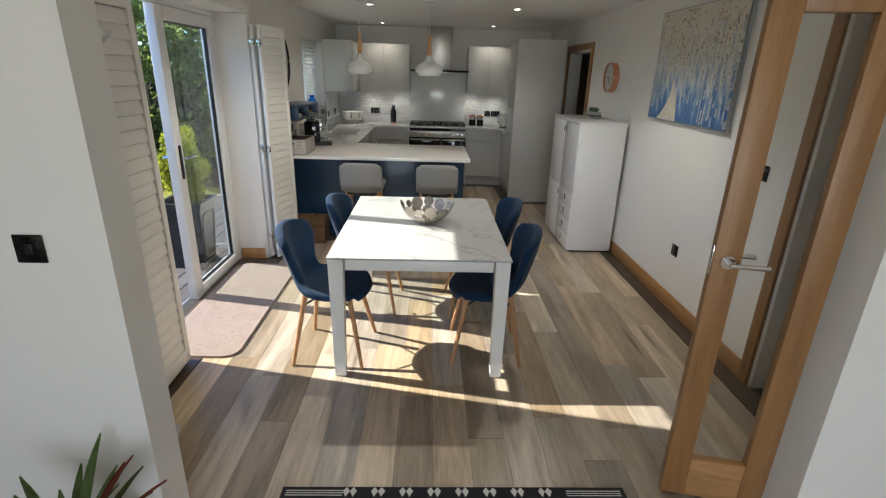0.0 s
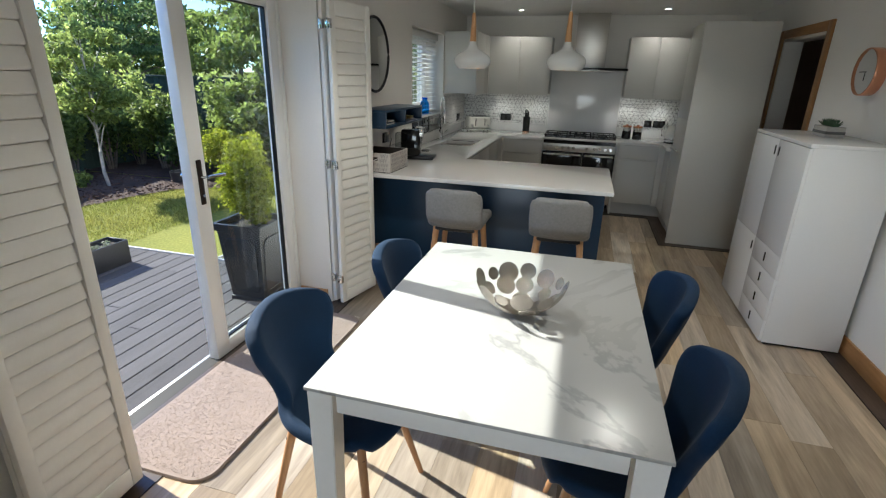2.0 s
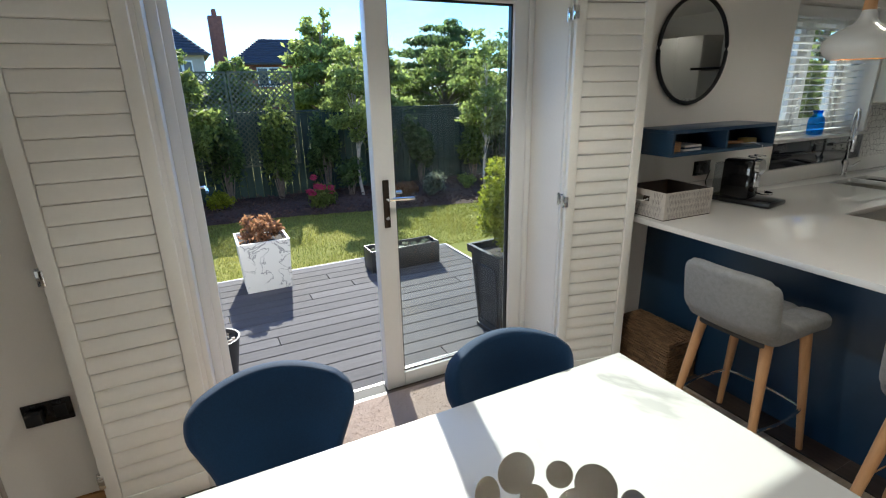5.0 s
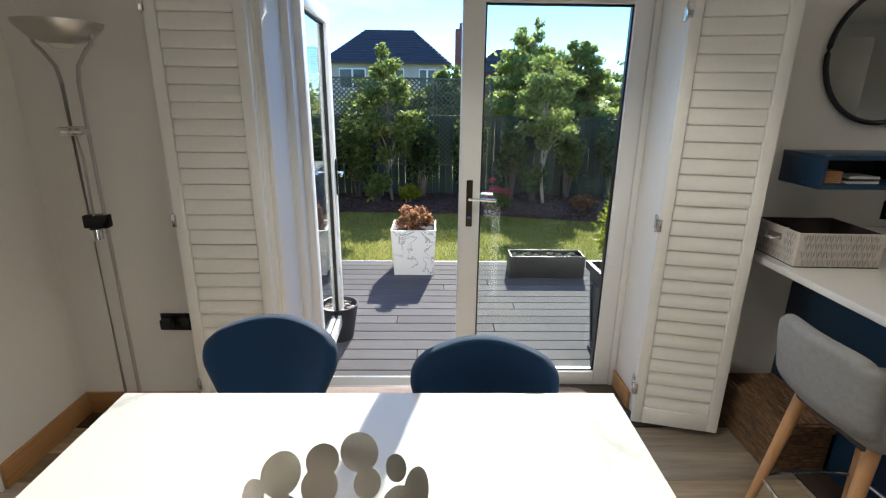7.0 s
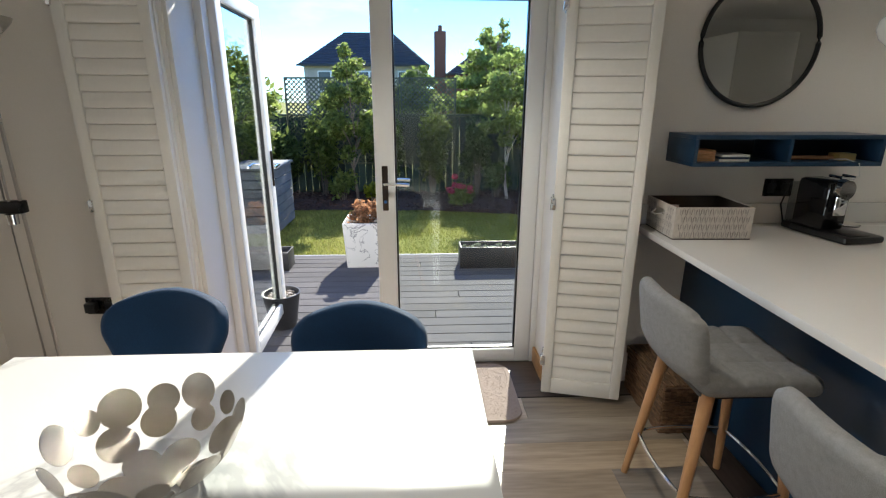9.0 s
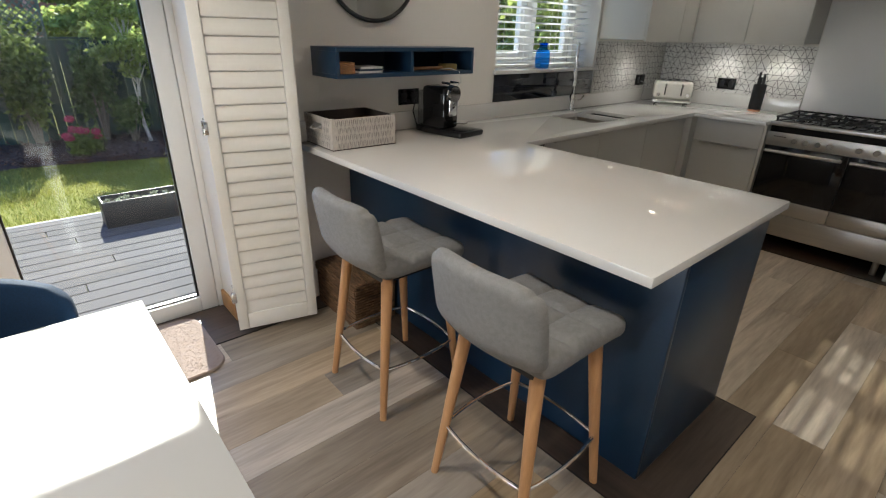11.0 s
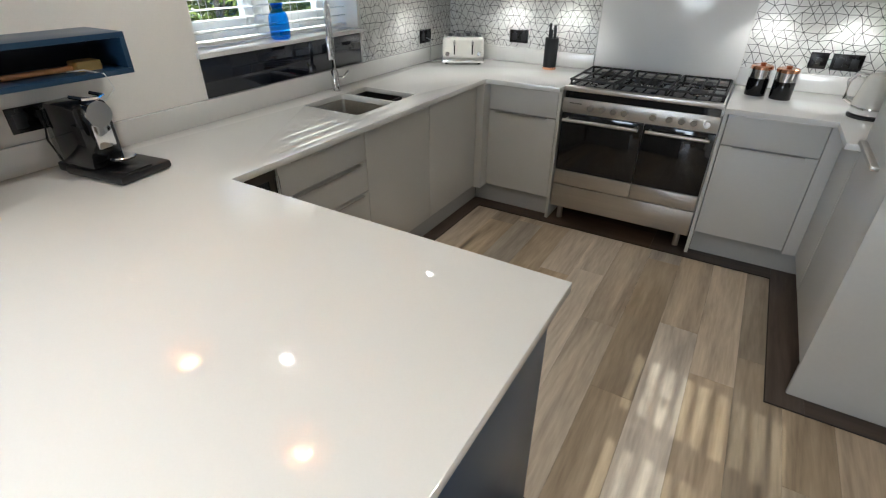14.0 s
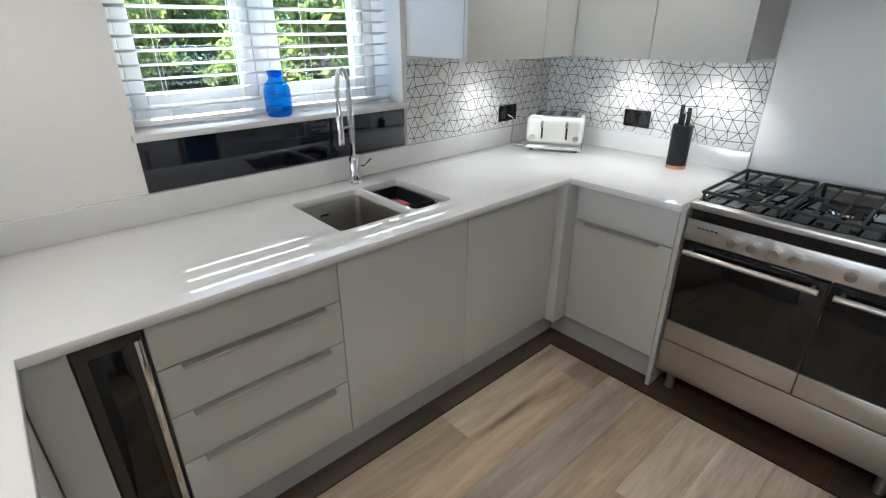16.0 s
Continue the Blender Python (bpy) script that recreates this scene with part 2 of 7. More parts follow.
OAK = wood("oak", (0.38, 0.195, 0.075), (0.23, 0.108, 0.038), 0.42, along=(16, 16, 1.4))
OAK_Y = wood("oak_trim", (0.50, 0.27, 0.11), (0.32, 0.155, 0.055), 0.42, along=(16, 1.2, 16))
BEECH = wood("beech", (0.66, 0.37, 0.18), (0.50, 0.26, 0.115), 0.4, along=(30, 30, 2.5), bump=0.05)
PLANK = wood("floor_plank", (0.55, 0.445, 0.33), (0.24, 0.185, 0.132), 0.36, along=(11, 1.0, 11), rand=0.34, tone=0.30, knots=True)
PLANK_DARK = wood("dark_floor_plank", (0.105, 0.070, 0.050), (0.038, 0.025, 0.018), 0.4, along=(11, 1.0, 11), rand=0.2, tone=0.2)
PLANK_DARK_X = wood("dark_cross_plank", (0.105, 0.070, 0.050), (0.038, 0.025, 0.018), 0.4, along=(1.0, 11, 11), rand=0.2, tone=0.2)
SEAM = mat("floor_seam", (0.02, 0.016, 0.013), 0.7)
NAVY = mat("navy_paint", (0.012, 0.040, 0.085), 0.33, var=0.06, s1=2, rough_var=0.04)
NAVY_DARK = mat("navy_interior", (0.007, 0.015, 0.032), 0.5)
GREY_DOOR = mat("grey_cabinet_lacquer", (0.58, 0.57, 0.54), 0.42, var=0.02, s1=1.5, rough_var=0.03)
GREY_EDGE = mat("grey_cabinet_carcass", (0.36, 0.35, 0.325), 0.5, var=0.03)
PLINTH = mat("grey_plinth", (0.44, 0.435, 0.42), 0.4, var=0.03)
QUARTZ = mat("white_quartz", (0.70, 0.69, 0.672), 0.045, var=0.015, s1=3, s2=220, rough_var=0.01, spec=0.6)
TABLE_STONE = marble("veined_ceramic", (0.44, 0.44, 0.432), (0.29, 0.292, 0.29), 0.75, 0.013, 0.3)
PLANTER_STONE = marble("veined_planter", (0.80, 0.79, 0.77), (0.22, 0.22, 0.23), 4.5, 0.02, 0.4)
TABLE_WHITE = mat("white_table_lacquer", (0.80, 0.79, 0.77), 0.35, var=0.02)
GLOSS_WHITE = mat("gloss_white_cabinet", (0.80, 0.80, 0.80), 0.14, var=0.012, s1=1, rough_var=0.03)
VELVET = mat("blue_velvet", (0.003, 0.020, 0.055), 0.75, var=0.25, s1=5, s2=240, bump=0.18, bs=420, sheen=0.06, spec=0.2)
FABRIC = mat("grey_woven_fabric", (0.25, 0.245, 0.24), 0.9, var=0.16, s1=60, s2=420, bump=0.5, bs=520, sheen=0.08, spec=0.2)
CHAIR_WOOD = wood("chair_leg_wood", (0.46, 0.24, 0.11), (0.33, 0.16, 0.07), 0.4, along=(30, 30, 2.5), bump=0.05)
CHROME = mat("chrome", (0.78, 0.78, 0.78), 0.08, 1.0, var=0.02, rough_var=0.03)
STEEL = mat("brushed_steel", (0.54, 0.515, 0.48), 0.36, 1.0, var=0.08, s1=2, s2=90, stretch=(1, 1, 40), rough_var=0.05)
HANDLE_STEEL = mat("satin_handle", (0.50, 0.48, 0.46), 0.34, 1.0, var=0.05)
SINK_STEEL = mat("sink_steel", (0.40, 0.38, 0.35), 0.34, 1.0, var=0.08, s1=6)
BLACK = mat("black_plastic", (0.010, 0.010, 0.011), 0.35, var=0.2)
BLACK_GLOSS = mat("black_gloss", (0.006, 0.006, 0.007), 0.07, var=0.1, rough_var=0.02)
BLACK_METAL = mat("black_metal", (0.018, 0.018, 0.02), 0.45, 0.4, var=0.2)
IRON = mat("cast_iron", (0.015, 0.015, 0.016), 0.6, var=0.3, bump=0.2, bs=200)
NAVY_GLASS = mat("navy_glass_panel", (0.004, 0.006, 0.014), 0.05, var=0.1, rough_var=0.01, coat=0.5)
BLACK_NICKEL = mat("black_nickel", (0.035, 0.033, 0.033), 0.28, 0.9, var=0.1)
BRONZE = mat("dark_bronze", (0.06, 0.045, 0.035), 0.3, 0.9, var=0.15)
COPPER = mat("copper", (0.75, 0.36, 0.22), 0.2, 1.0, var=0.08)
MIRROR = mat("mirror_glass", (0.62, 0.62, 0.60), 0.015, 1.0, var=0.0, rough_var=0.0)
SMOKE = mat("bronze_glass_door", (0.055, 0.045, 0.037), 0.1, var=0.08, rough_var=0.02)
PANEL_GLASS = mat("pale_grey_glass_splashback", (0.85, 0.845, 0.835), 0.13, var=0.01, rough_var=0.01)
TILE = mat("white_tile", (0.74, 0.73, 0.71), 0.16, var=0.02, s1=8)
TILE_LINE = mat("dark_tile_line", (0.05, 0.05, 0.053), 0.3, var=0.15)
SILVER = mat("hammered_silver", (0.45, 0.41, 0.36), 0.24, 1.0, var=0.12, s1=30, bump=0.55, bs=110)
CARPET = mat("taupe_carpet", (0.30, 0.235, 0.205), 0.95, var=0.10, s1=8, s2=300, bump=0.45, bs=260, sheen=0.2, spec=0.1)
RUG_BLACK = mat("black_rug", (0.016, 0.016, 0.02), 0.95, var=0.3, bump=0.5, bs=300)
RUG_WHITE = mat("cream_rug", (0.66, 0.64, 0.60), 0.95, var=0.1, bump=0.5, bs=300)
WICKER = mat("brown_wicker", (0.17, 0.095, 0.05), 0.65, var=0.4, s1=30, s2=180, bump=0.6, bs=140, island=0.35)
BOX_CLOTH = mat("leaf_print_card", (0.56, 0.52, 0.48), 0.8, var=0.10, s1=30)
BOX_LEAF = mat("grey_leaf_print", (0.34, 0.315, 0.30), 0.8, var=0.15, s1=30, island=0.25)
BOX_IN = mat("brown_box_lining", (0.055, 0.043, 0.038), 0.9)
BLUE_GLASS = glass("blue_glass", (0.12, 0.50, 0.93))
CLEAR = glass("window_glass", (0.93, 0.96, 0.95), 1.0)
DOOR_GLASS = glass("door_glass", (0.96, 0.96, 0.94), 0.8)
SMOKED = glass("clear_plastic", (0.75, 0.76, 0.76), 0.9)
PENDANT_WHITE = mat("white_enamel", (0.80, 0.80, 0.78), 0.16, var=0.01)
# orange carries the bulb's warm glow; the lining itself gives off no light
PENDANT_IN = mat("glow_tinted_lining", (0.75, 0.42, 0.18), 0.5, var=0.05)
BULB_GLOW = glow("warm_bulb", (1.0, 0.70, 0.38), 1.2)
DISC_GLOW = glow("downlight_lens", (1.0, 0.92, 0.80), 6.0)
LED_GLOW = glow("under_cabinet_lens", (1.0, 0.95, 0.88), 5.0)
CORD = mat("white_cord", (0.75, 0.75, 0.74), 0.5)
DECK = mat("grey_composite_board", (0.090, 0.085, 0.09), 0.8, spec=0.15, var=0.18, s1=3, s2=60, stretch=(6, 0.8, 6), bump=0.35, bs=60, rand=0.16)
GRASS = mat("lawn", (0.16, 0.20, 0.04), 0.9, var=0.35, s1=0.9, s2=40, bump=1.0, bs=90, spec=0.1, tint=(0.30, 0.28, 0.07))
BLADE = mat("grass_blade", (0.19, 0.25, 0.05), 0.7, var=0.3, s1=1.1, s2=30, island=0.4, spec=0.2, through=0.45, tint=(0.36, 0.33, 0.09))
MULCH = mat("bark_mulch", (0.060, 0.032, 0.024), 0.95, var=0.5, s1=9, s2=70, bump=1.0, bs=60)
CHIP = mat("bark_chip", (0.075, 0.040, 0.030), 0.9, var=0.4, island=0.5)
FENCE = mat("dark_green_fence", (0.032, 0.056, 0.042), 0.8, var=0.35, s1=3, s2=60, stretch=(8, 8, 0.8), bump=0.3, bs=50, rand=0.25)
TRELLIS = mat("green_trellis", (0.085, 0.10, 0.065), 0.8, var=0.3, s1=8)
BARK = mat("tree_bark", (0.20, 0.16, 0.125), 0.9, var=0.35, s1=12, s2=60, bump=0.8, bs=40)
PALE_BARK = mat("pale_bark", (0.42, 0.38, 0.33), 0.85, var=0.3, s1=14, s2=60, bump=0.6, bs=40)
POT_DARK = mat("dark_grey_pot", (0.028, 0.028, 0.031), 0.42, var=0.25, s1=6, bump=0.1)
SOIL = mat("potting_soil", (0.030, 0.022, 0.018), 0.95, var=0.4, bump=1.0, bs=80)
PEBBLE = mat("pale_pebble", (0.42, 0.36, 0.31), 0.7, var=0.2, island=0.4)
SLATE = mat("dark_slate_roof", (0.030, 0.036, 0.052), 0.6, var=0.25, s1=2, s2=30)
BRICK = mat("red_brick", (0.22, 0.085, 0.055), 0.85, var=0.3, s1=6, s2=40)
RENDER = mat("pale_house_wall", (0.45, 0.40, 0.34), 0.85, var=0.12)
FAR_GLASS = mat("far_window_pane", (0.03, 0.04, 0.05), 0.08, var=0.2)


def leaves(name, color, light, var=0.45):
    return mat(name, color, 0.5, var=0.25, s1=1.5, s2=20, island=var, spec=0.35, through=0.68, tint=light)


LEAF_GREEN = leaves("green_leaf", (0.145, 0.20, 0.05), (0.27, 0.33, 0.09))
LEAF_LIGHT = leaves("light_leaf", (0.22, 0.28, 0.075), (0.37, 0.44, 0.13))
LEAF_DARK = leaves("dark_leaf", (0.09, 0.14, 0.05), (0.17, 0.24, 0.08))
LEAF_LIME = leaves("lime_leaf", (0.20, 0.25, 0.022), (0.40, 0.42, 0.04), 0.35)
LEAF_GREYGREEN = leaves("silver_leaf", (0.16, 0.20, 0.13), (0.34, 0.36, 0.28))
LEAF_RUST = leaves("dry_leaf", (0.24, 0.11, 0.05), (0.44, 0.24, 0.13))
LEAF_RED = leaves("red_leaf", (0.12, 0.025, 0.02), (0.22, 0.06, 0.04))
PETAL = leaves("pink_petal", (0.62, 0.05, 0.14), (0.80, 0.14, 0.25), 0.2)


def painted_ground():
    """Washes of paint: blue below, cream above, mixed unevenly between them."""
    m, n, l, b = nodes_of("painting_wash")
    co = n.new("ShaderNodeTexCoord")
    sep = n.new("ShaderNodeSeparateXYZ")
    l.new(co.outputs["Object"], sep.inputs[0])
    mp = n.new("ShaderNodeMapping")
    mp.inputs["Scale"].default_value = (1, 3.2, 0.9)
    l.new(co.outputs["Object"], mp.inputs["Vector"])
    no = n.new("ShaderNodeTexNoise")
    no.inputs["Scale"].default_value, no.inputs["Detail"].default_value = 7.0, 8.0
    l.new(mp.outputs["Vector"], no.inputs["Vector"])
    ma = n.new("ShaderNodeMath")
    ma.operation = "MULTIPLY_ADD"
    ma.inputs[1].default_value = 0.75
    l.new(no.outputs["Fac"], ma.inputs[0])
    l.new(sep.outputs["Z"], ma.inputs[2])
    rp = n.new("ShaderNodeValToRGB")
    e = rp.color_ramp.elements
    e[0].position, e[0].color = 0.36, (0.045, 0.12, 0.30, 1)
    e[1].position, e[1].color = 1.0, (0.70, 0.66, 0.58, 1)
    for p, c in ((0.53, (0.12, 0.24, 0.46, 1)), (0.64, (0.34, 0.44, 0.58, 1)), (0.75, (0.66, 0.67, 0.67, 1))):
        e.new(p).color = c
    l.new(ma.outputs[0], rp.inputs["Fac"])
    l.new(rp.outputs["Color"], b.inputs["Base Color"])
    b.inputs["Roughness"].default_value = 0.6
    return m


PAINT_BLUE = painted_ground()
CREAM_GLASS = mat("frosted_glass", (0.72, 0.68, 0.58), 0.25, var=0.03)
PAINT_SKY = mat("painting_cream", (0.60, 0.60, 0.60), 0.6, var=0.15, s1=6, s2=26, tint=(0.72, 0.64, 0.50))
PAINT_WHITE = mat("painting_white", (0.62, 0.64, 0.65), 0.6, var=0.3, s1=9, s2=40, island=0.15, tint=(0.50, 0.56, 0.62))
PAINT_GOLD = mat("painting_gold", (0.48, 0.32, 0.13), 0.6, var=0.3, island=0.5)
PAINT_BROWN = mat("painting_brown", (0.11, 0.07, 0.055), 0.6, var=0.3, island=0.5)


# ---- building tools ----
def thing(name, label, category, at=(0, 0, 0), rz=0, group="", kind=""):
    ob = new(name)
    ob.empty_display_size = 0.05
    ob.matrix_basis = pose(*at, 0, 0, rz)
    return tagged(ob, label, category, group, kind)


def where(ob):
    m = Matrix.Identity(4)
    while ob:
        m = ob.matrix_basis @ m
        ob = ob.parent
    return m


def finish(bm, name, material, smooth=None):
    bmesh.ops.recalc_face_normals(bm, faces=bm.faces)
    me = bpy.data.meshes.new(name)
    bm.to_mesh(me)
    bm.free()
    for m in (material if isinstance(material, (list, tuple)) else [material]):
        me.materials.append(m)
    if smooth is not None:
        me.shade_smooth()
        if smooth:
            me.set_sharp_from_angle(angle=radians(smooth))
    return me


def part(name, bm, material, parent, label="", world=False, smooth=35):
    """One mesh object under a thing or a part. world: the bmesh is in the room's coordinates."""
    if world:
        bm.transform(where(parent).inverted())
    ob = new(name, finish(bm, name, material, smooth))
    ob.parent = parent
    return tagged(ob, label)


def solid(name, bm, material, label, category, group="", kind="", smooth=35, base=None):
    """A thing of one mesh, its origin at its base."""
    if base is None:
        co = [v.co for v in bm.verts]
        base = Vector(((min(c.x for c in co) + max(c.x for c in co)) / 2, (min(c.y for c in co) + max(c.y for c in co)) / 2, min(c.z for c in co)))
    base = Vector(base)
    bmesh.ops.translate(bm, verts=bm.verts, vec=-base)
    ob = new(name, finish(bm, name, material, smooth))
    ob.location = base
    return tagged(ob, label, category, group, kind)


def box(x0, x1, y0, y1, z0, z1, bevel=0.0, bm=None, seg=2, slot=0):
    """A box, its edges rounded by bevel; into bm where one is given."""
    b = bmesh.new()
    bmesh.ops.create_cube(b, size=1)
    bmesh.ops.scale(b, vec=(abs(x1 - x0), abs(y1 - y0), abs(z1 - z0)), verts=b.verts)
    bmesh.ops.translate(b, vec=((x0 + x1) / 2, (y0 + y1) / 2, (z0 + z1) / 2), verts=b.verts)
    if bevel:
        bmesh.ops.bevel(b, geom=b.edges, offset=bevel, segments=seg, profile=0.5, affect="EDGES")
    for f in b.faces:
        f.material_index = slot
    return merge(bm, b)


def merge(bm, b):
    if bm is None:
        return b
    me = bpy.data.meshes.new("scratch")
    b.to_mesh(me)
    b.free()
    bm.from_mesh(me)
    bpy.data.meshes.remove(me)
    return bm


def rod(p, q, r0, r1=None, seg=12, bm=None, caps=True, slot=0):
    """A round bar from p to q, tapering from r0 to r1."""
    p, q = Vector(p), Vector(q)
    r1 = r0 if r1 is None else r1
    b = bmesh.new()
    bmesh.ops.create_cone(b, cap_ends=caps, segments=seg, radius1=r0, radius2=r1, depth=(q - p).length)
    turn = (q - p).to_track_quat("Z", "Y").to_matrix().to_4x4()
    bmesh.ops.transform(b, matrix=Matrix.Translation((p + q) / 2) @ turn, verts=b.verts)
    for f in b.faces:
        f.material_index = slot
    return merge(bm, b)


def lathe(profile, seg=28, at=(0, 0, 0), bm=None, slot=0):
    """A turned body from (radius, height) pairs about a vertical axis."""
    b = bm if bm is not None else bmesh.new()
    rings = []
    for r, z in profile:
        if r < 1e-5:
            rings.append([b.verts.new((at[0], at[1], at[2] + z))])
        else:
            rings.append([b.verts.new((at[0] + r * math.cos(a), at[1] + r * math.sin(a), at[2] + z)) for a in (2 * math.pi * i / seg for i in range(seg))])
    for lo, hi in zip(rings, rings[1:]):
        for i in range(seg):
            j = (i + 1) % seg
            ring = [lo[i % len(lo)], lo[j % len(lo)], hi[j % len(hi)], hi[i % len(hi)]]
            face = list(dict.fromkeys(ring))
            if len(face) > 2:
                b.faces.new(face).material_index = slot
    return b


def tube(points, r, seg=8, bm=None, closed=False, slot=0):
    """A round tube along points."""
    b = bm if bm is not None else bmesh.new()
    pts = [Vector(p) for p in points]
    rings, n = [], len(pts)
    for i, p in enumerate(pts):
        before, after = (pts[i - 1], pts[(i + 1) % n]) if closed else (pts[max(i - 1, 0)], pts[min(i + 1, n - 1)])
        turn = (after - before).to_track_quat("Z", "Y").to_matrix()
        rad = r[i] if isinstance(r, (list, tuple)) else r
        rings.append([b.verts.new(p + turn @ Vector((rad * math.cos(a), rad * math.sin(a), 0))) for a in (2 * math.pi * k / seg for k in range(seg))])
    for i in range(n if closed else n - 1):
        lo, hi = rings[i], rings[(i + 1) % n]
        for k in range(seg):
            b.faces.new((lo[k], lo[(k + 1) % seg], hi[(k + 1) % seg], hi[k])).material_index = slot
    if not closed:
        b.faces.new(rings[0][::-1]).material_index = slot
        b.faces.new(rings[-1]).material_index = slot
    return b


def sheet(fn, nu, nv, bm=None):
    """A grid surface from fn(u, v), u and v from 0 to 1."""
    b = bm if bm is not None else bmesh.new()
    grid = [[b.verts.new(fn(i / nu, j / nv)) for i in range(nu + 1)] for j in range(nv + 1)]
    for j in range(nv):
        for i in range(nu):
            b.faces.new((grid[j][i], grid[j][i + 1], grid[j + 1][i + 1], grid[j + 1][i]))
    return b


def thicken(ob, thickness, levels=1):
    mod = ob.modifiers.new("thickness", "SOLIDIFY")
    mod.thickness, mod.offset = thickness, 0
    if levels:
        sub = ob.modifiers.new("round", "SUBSURF")
        sub.levels = sub.render_levels = levels
    return ob


def wall(name, axis, at, thick, a0, a1, z0, z1, holes, material, label):
    """A wall across axis at the coordinate at, thick towards plus, from a0 to a1 along the other axis, with openings (b0, b1, zb, zt)."""
    bm = bmesh.new()
    cuts = sorted(holes)

    def block(b0, b1, c0, c1):
        if b1 - b0 > 1e-4 and c1 - c0 > 1e-4:
            if axis == "x":
                box(at, at + thick, b0, b1, c0, c1, bm=bm)
            else:
                box(b0, b1, at, at + thick, c0, c1, bm=bm)

    edge = a0
    for b0, b1, zb, zt in cuts:
        block(edge, b0, z0, z1)
        block(b0, b1, z0, zb)
        block(b0, b1, zt, z1)
        edge = b1
    block(edge, a1, z0, z1)
    return solid(name, bm, material, label, "wall", kind="structure", smooth=None)


# ---- the shell of the rooms ----
X0, X1, Y0, Y1, CEIL = 0.0, 3.43, 1.80, 8.65, 2.37
S0 = 1.64
DOOR = (2.84, 4.60, -0.14, 2.13)
WINDOW = (6.415, 7.535, 1.185, 2.055)
wall("wall_west", "x", -0.33, 0.33, S0, Y1 + 0.25, -0.3, CEIL, [DOOR, WINDOW], WALL, "warm greige painted plaster wall with french doors and window")
wall("wall_north", "y", Y1, 0.25, X0, X1 + 0.2, -0.05, CEIL, [], WALL, "greige painted plaster wall behind the range cooker")
wall("wall_east", "x", X1, 0.15, S0, Y1, -0.05, CEIL, [(1.87, 2.63, -0.05, 2.04), (6.44, 7.42, -0.05, 2.02)], WHITE_WALL, "off-white painted plaster wall with two doorways")
wall("wall_south", "y", S0, 0.16, -0.0, X1, -0.05, CEIL, [(0.54, 2.97, -0.05, 2.12)], WALL, "greige wall with a wide opening to the living room")
# living room behind the start, out of view: walls, ceiling and window are assumed
wall("living_room_west_wall", "x", -1.2, 0.2, -4.2, S0, -0.05, CEIL, [], WALL, "greige painted living-room wall")
wall("living_room_east_wall", "x", 4.6, 0.2, -4.2, S0, -0.05, CEIL, [], WALL, "greige painted living-room wall")
wall("living_room_south_wall", "y", -4.2, 0.2, -1.2, 4.8, -0.05, CEIL, [(0.4, 3.0, 0.7, 2.2)], WALL, "unseen greige living-room wall with an assumed window opening")
wall("living_room_return_west", "y", S0, 0.16, -1.2, -0.33, -0.05, CEIL, [], WALL, "greige painted living-room wall")
wall("living_room_return_east", "y", S0, 0.16, X1 + 0.15, 4.8, -0.05, CEIL, [], WALL, "greige painted living-room wall")
solid("ceiling", box(-0.33, X1 + 0.2, S0, Y1 + 0.25, CEIL, CEIL + 0.2), CEILING, "plain white painted ceiling with downlights", "ceiling", kind="structure", smooth=None)
solid("living_room_ceiling", box(-1.2, 4.8, -4.2, S0, CEIL, CEIL + 0.2), CEILING, "plain white painted ceiling", "ceiling", kind="structure", smooth=None)
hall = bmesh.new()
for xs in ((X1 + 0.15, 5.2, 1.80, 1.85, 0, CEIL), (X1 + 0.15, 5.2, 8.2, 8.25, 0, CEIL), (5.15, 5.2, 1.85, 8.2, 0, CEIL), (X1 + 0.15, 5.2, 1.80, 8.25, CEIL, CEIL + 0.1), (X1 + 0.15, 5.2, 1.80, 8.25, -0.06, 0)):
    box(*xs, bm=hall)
# the hall's lack of light is put into this dull brown colour
solid("hall_shell", hall, mat("hall_gloom_tone", (0.30, 0.25, 0.20), 0.8), "hall beyond the doorways, its dimness put into the brown colour", "hall", kind="structure", smooth=None)
sub_floor = box(-1.2, 4.8, -4.2, S0, -0.12, -0.004)
box(-0.33, X1 + 0.15, S0, Y1, -0.12, -0.004, bm=sub_floor)
solid("floor", sub_floor, SEAM, "sub-floor under the wood-look planks", "floor", kind="structure", smooth=None)


# skirting boards, oak
sk = bmesh.new()
for y0, y1 in ((2.71, 6.37), (7.50, 8.65)):
    box(X1 - 0.018, X1, y0, y1, 0.002, 0.118, 0.004, bm=sk)
solid("baseboard", sk, OAK_Y, "oak skirting board along the white wall", "baseboard", kind="structure")
sk = box(0.0, 0.018, 1.82, 2.78, 0.002, 0.118, 0.004)
solid("baseboard", sk, OAK_Y, "oak skirting board below the floor lamp", "baseboard", kind="structure")
sk = box(0.0, 0.53, 1.80, 1.818, 0.002, 0.118, 0.004)
solid("baseboard", sk, wood("oak_cross_trim", (0.50, 0.27, 0.11), (0.32, 0.155, 0.055), 0.42, along=(1.2, 16, 16)), "oak skirting board on the short wall", "baseboard", kind="structure")
sk = box(-0.24, -0.02, 4.582, 4.598, 0.002, 0.10, 0.004)
solid("baseboard", sk, OAK_Y, "short oak skirting in the door reveal", "baseboard", kind="structure")

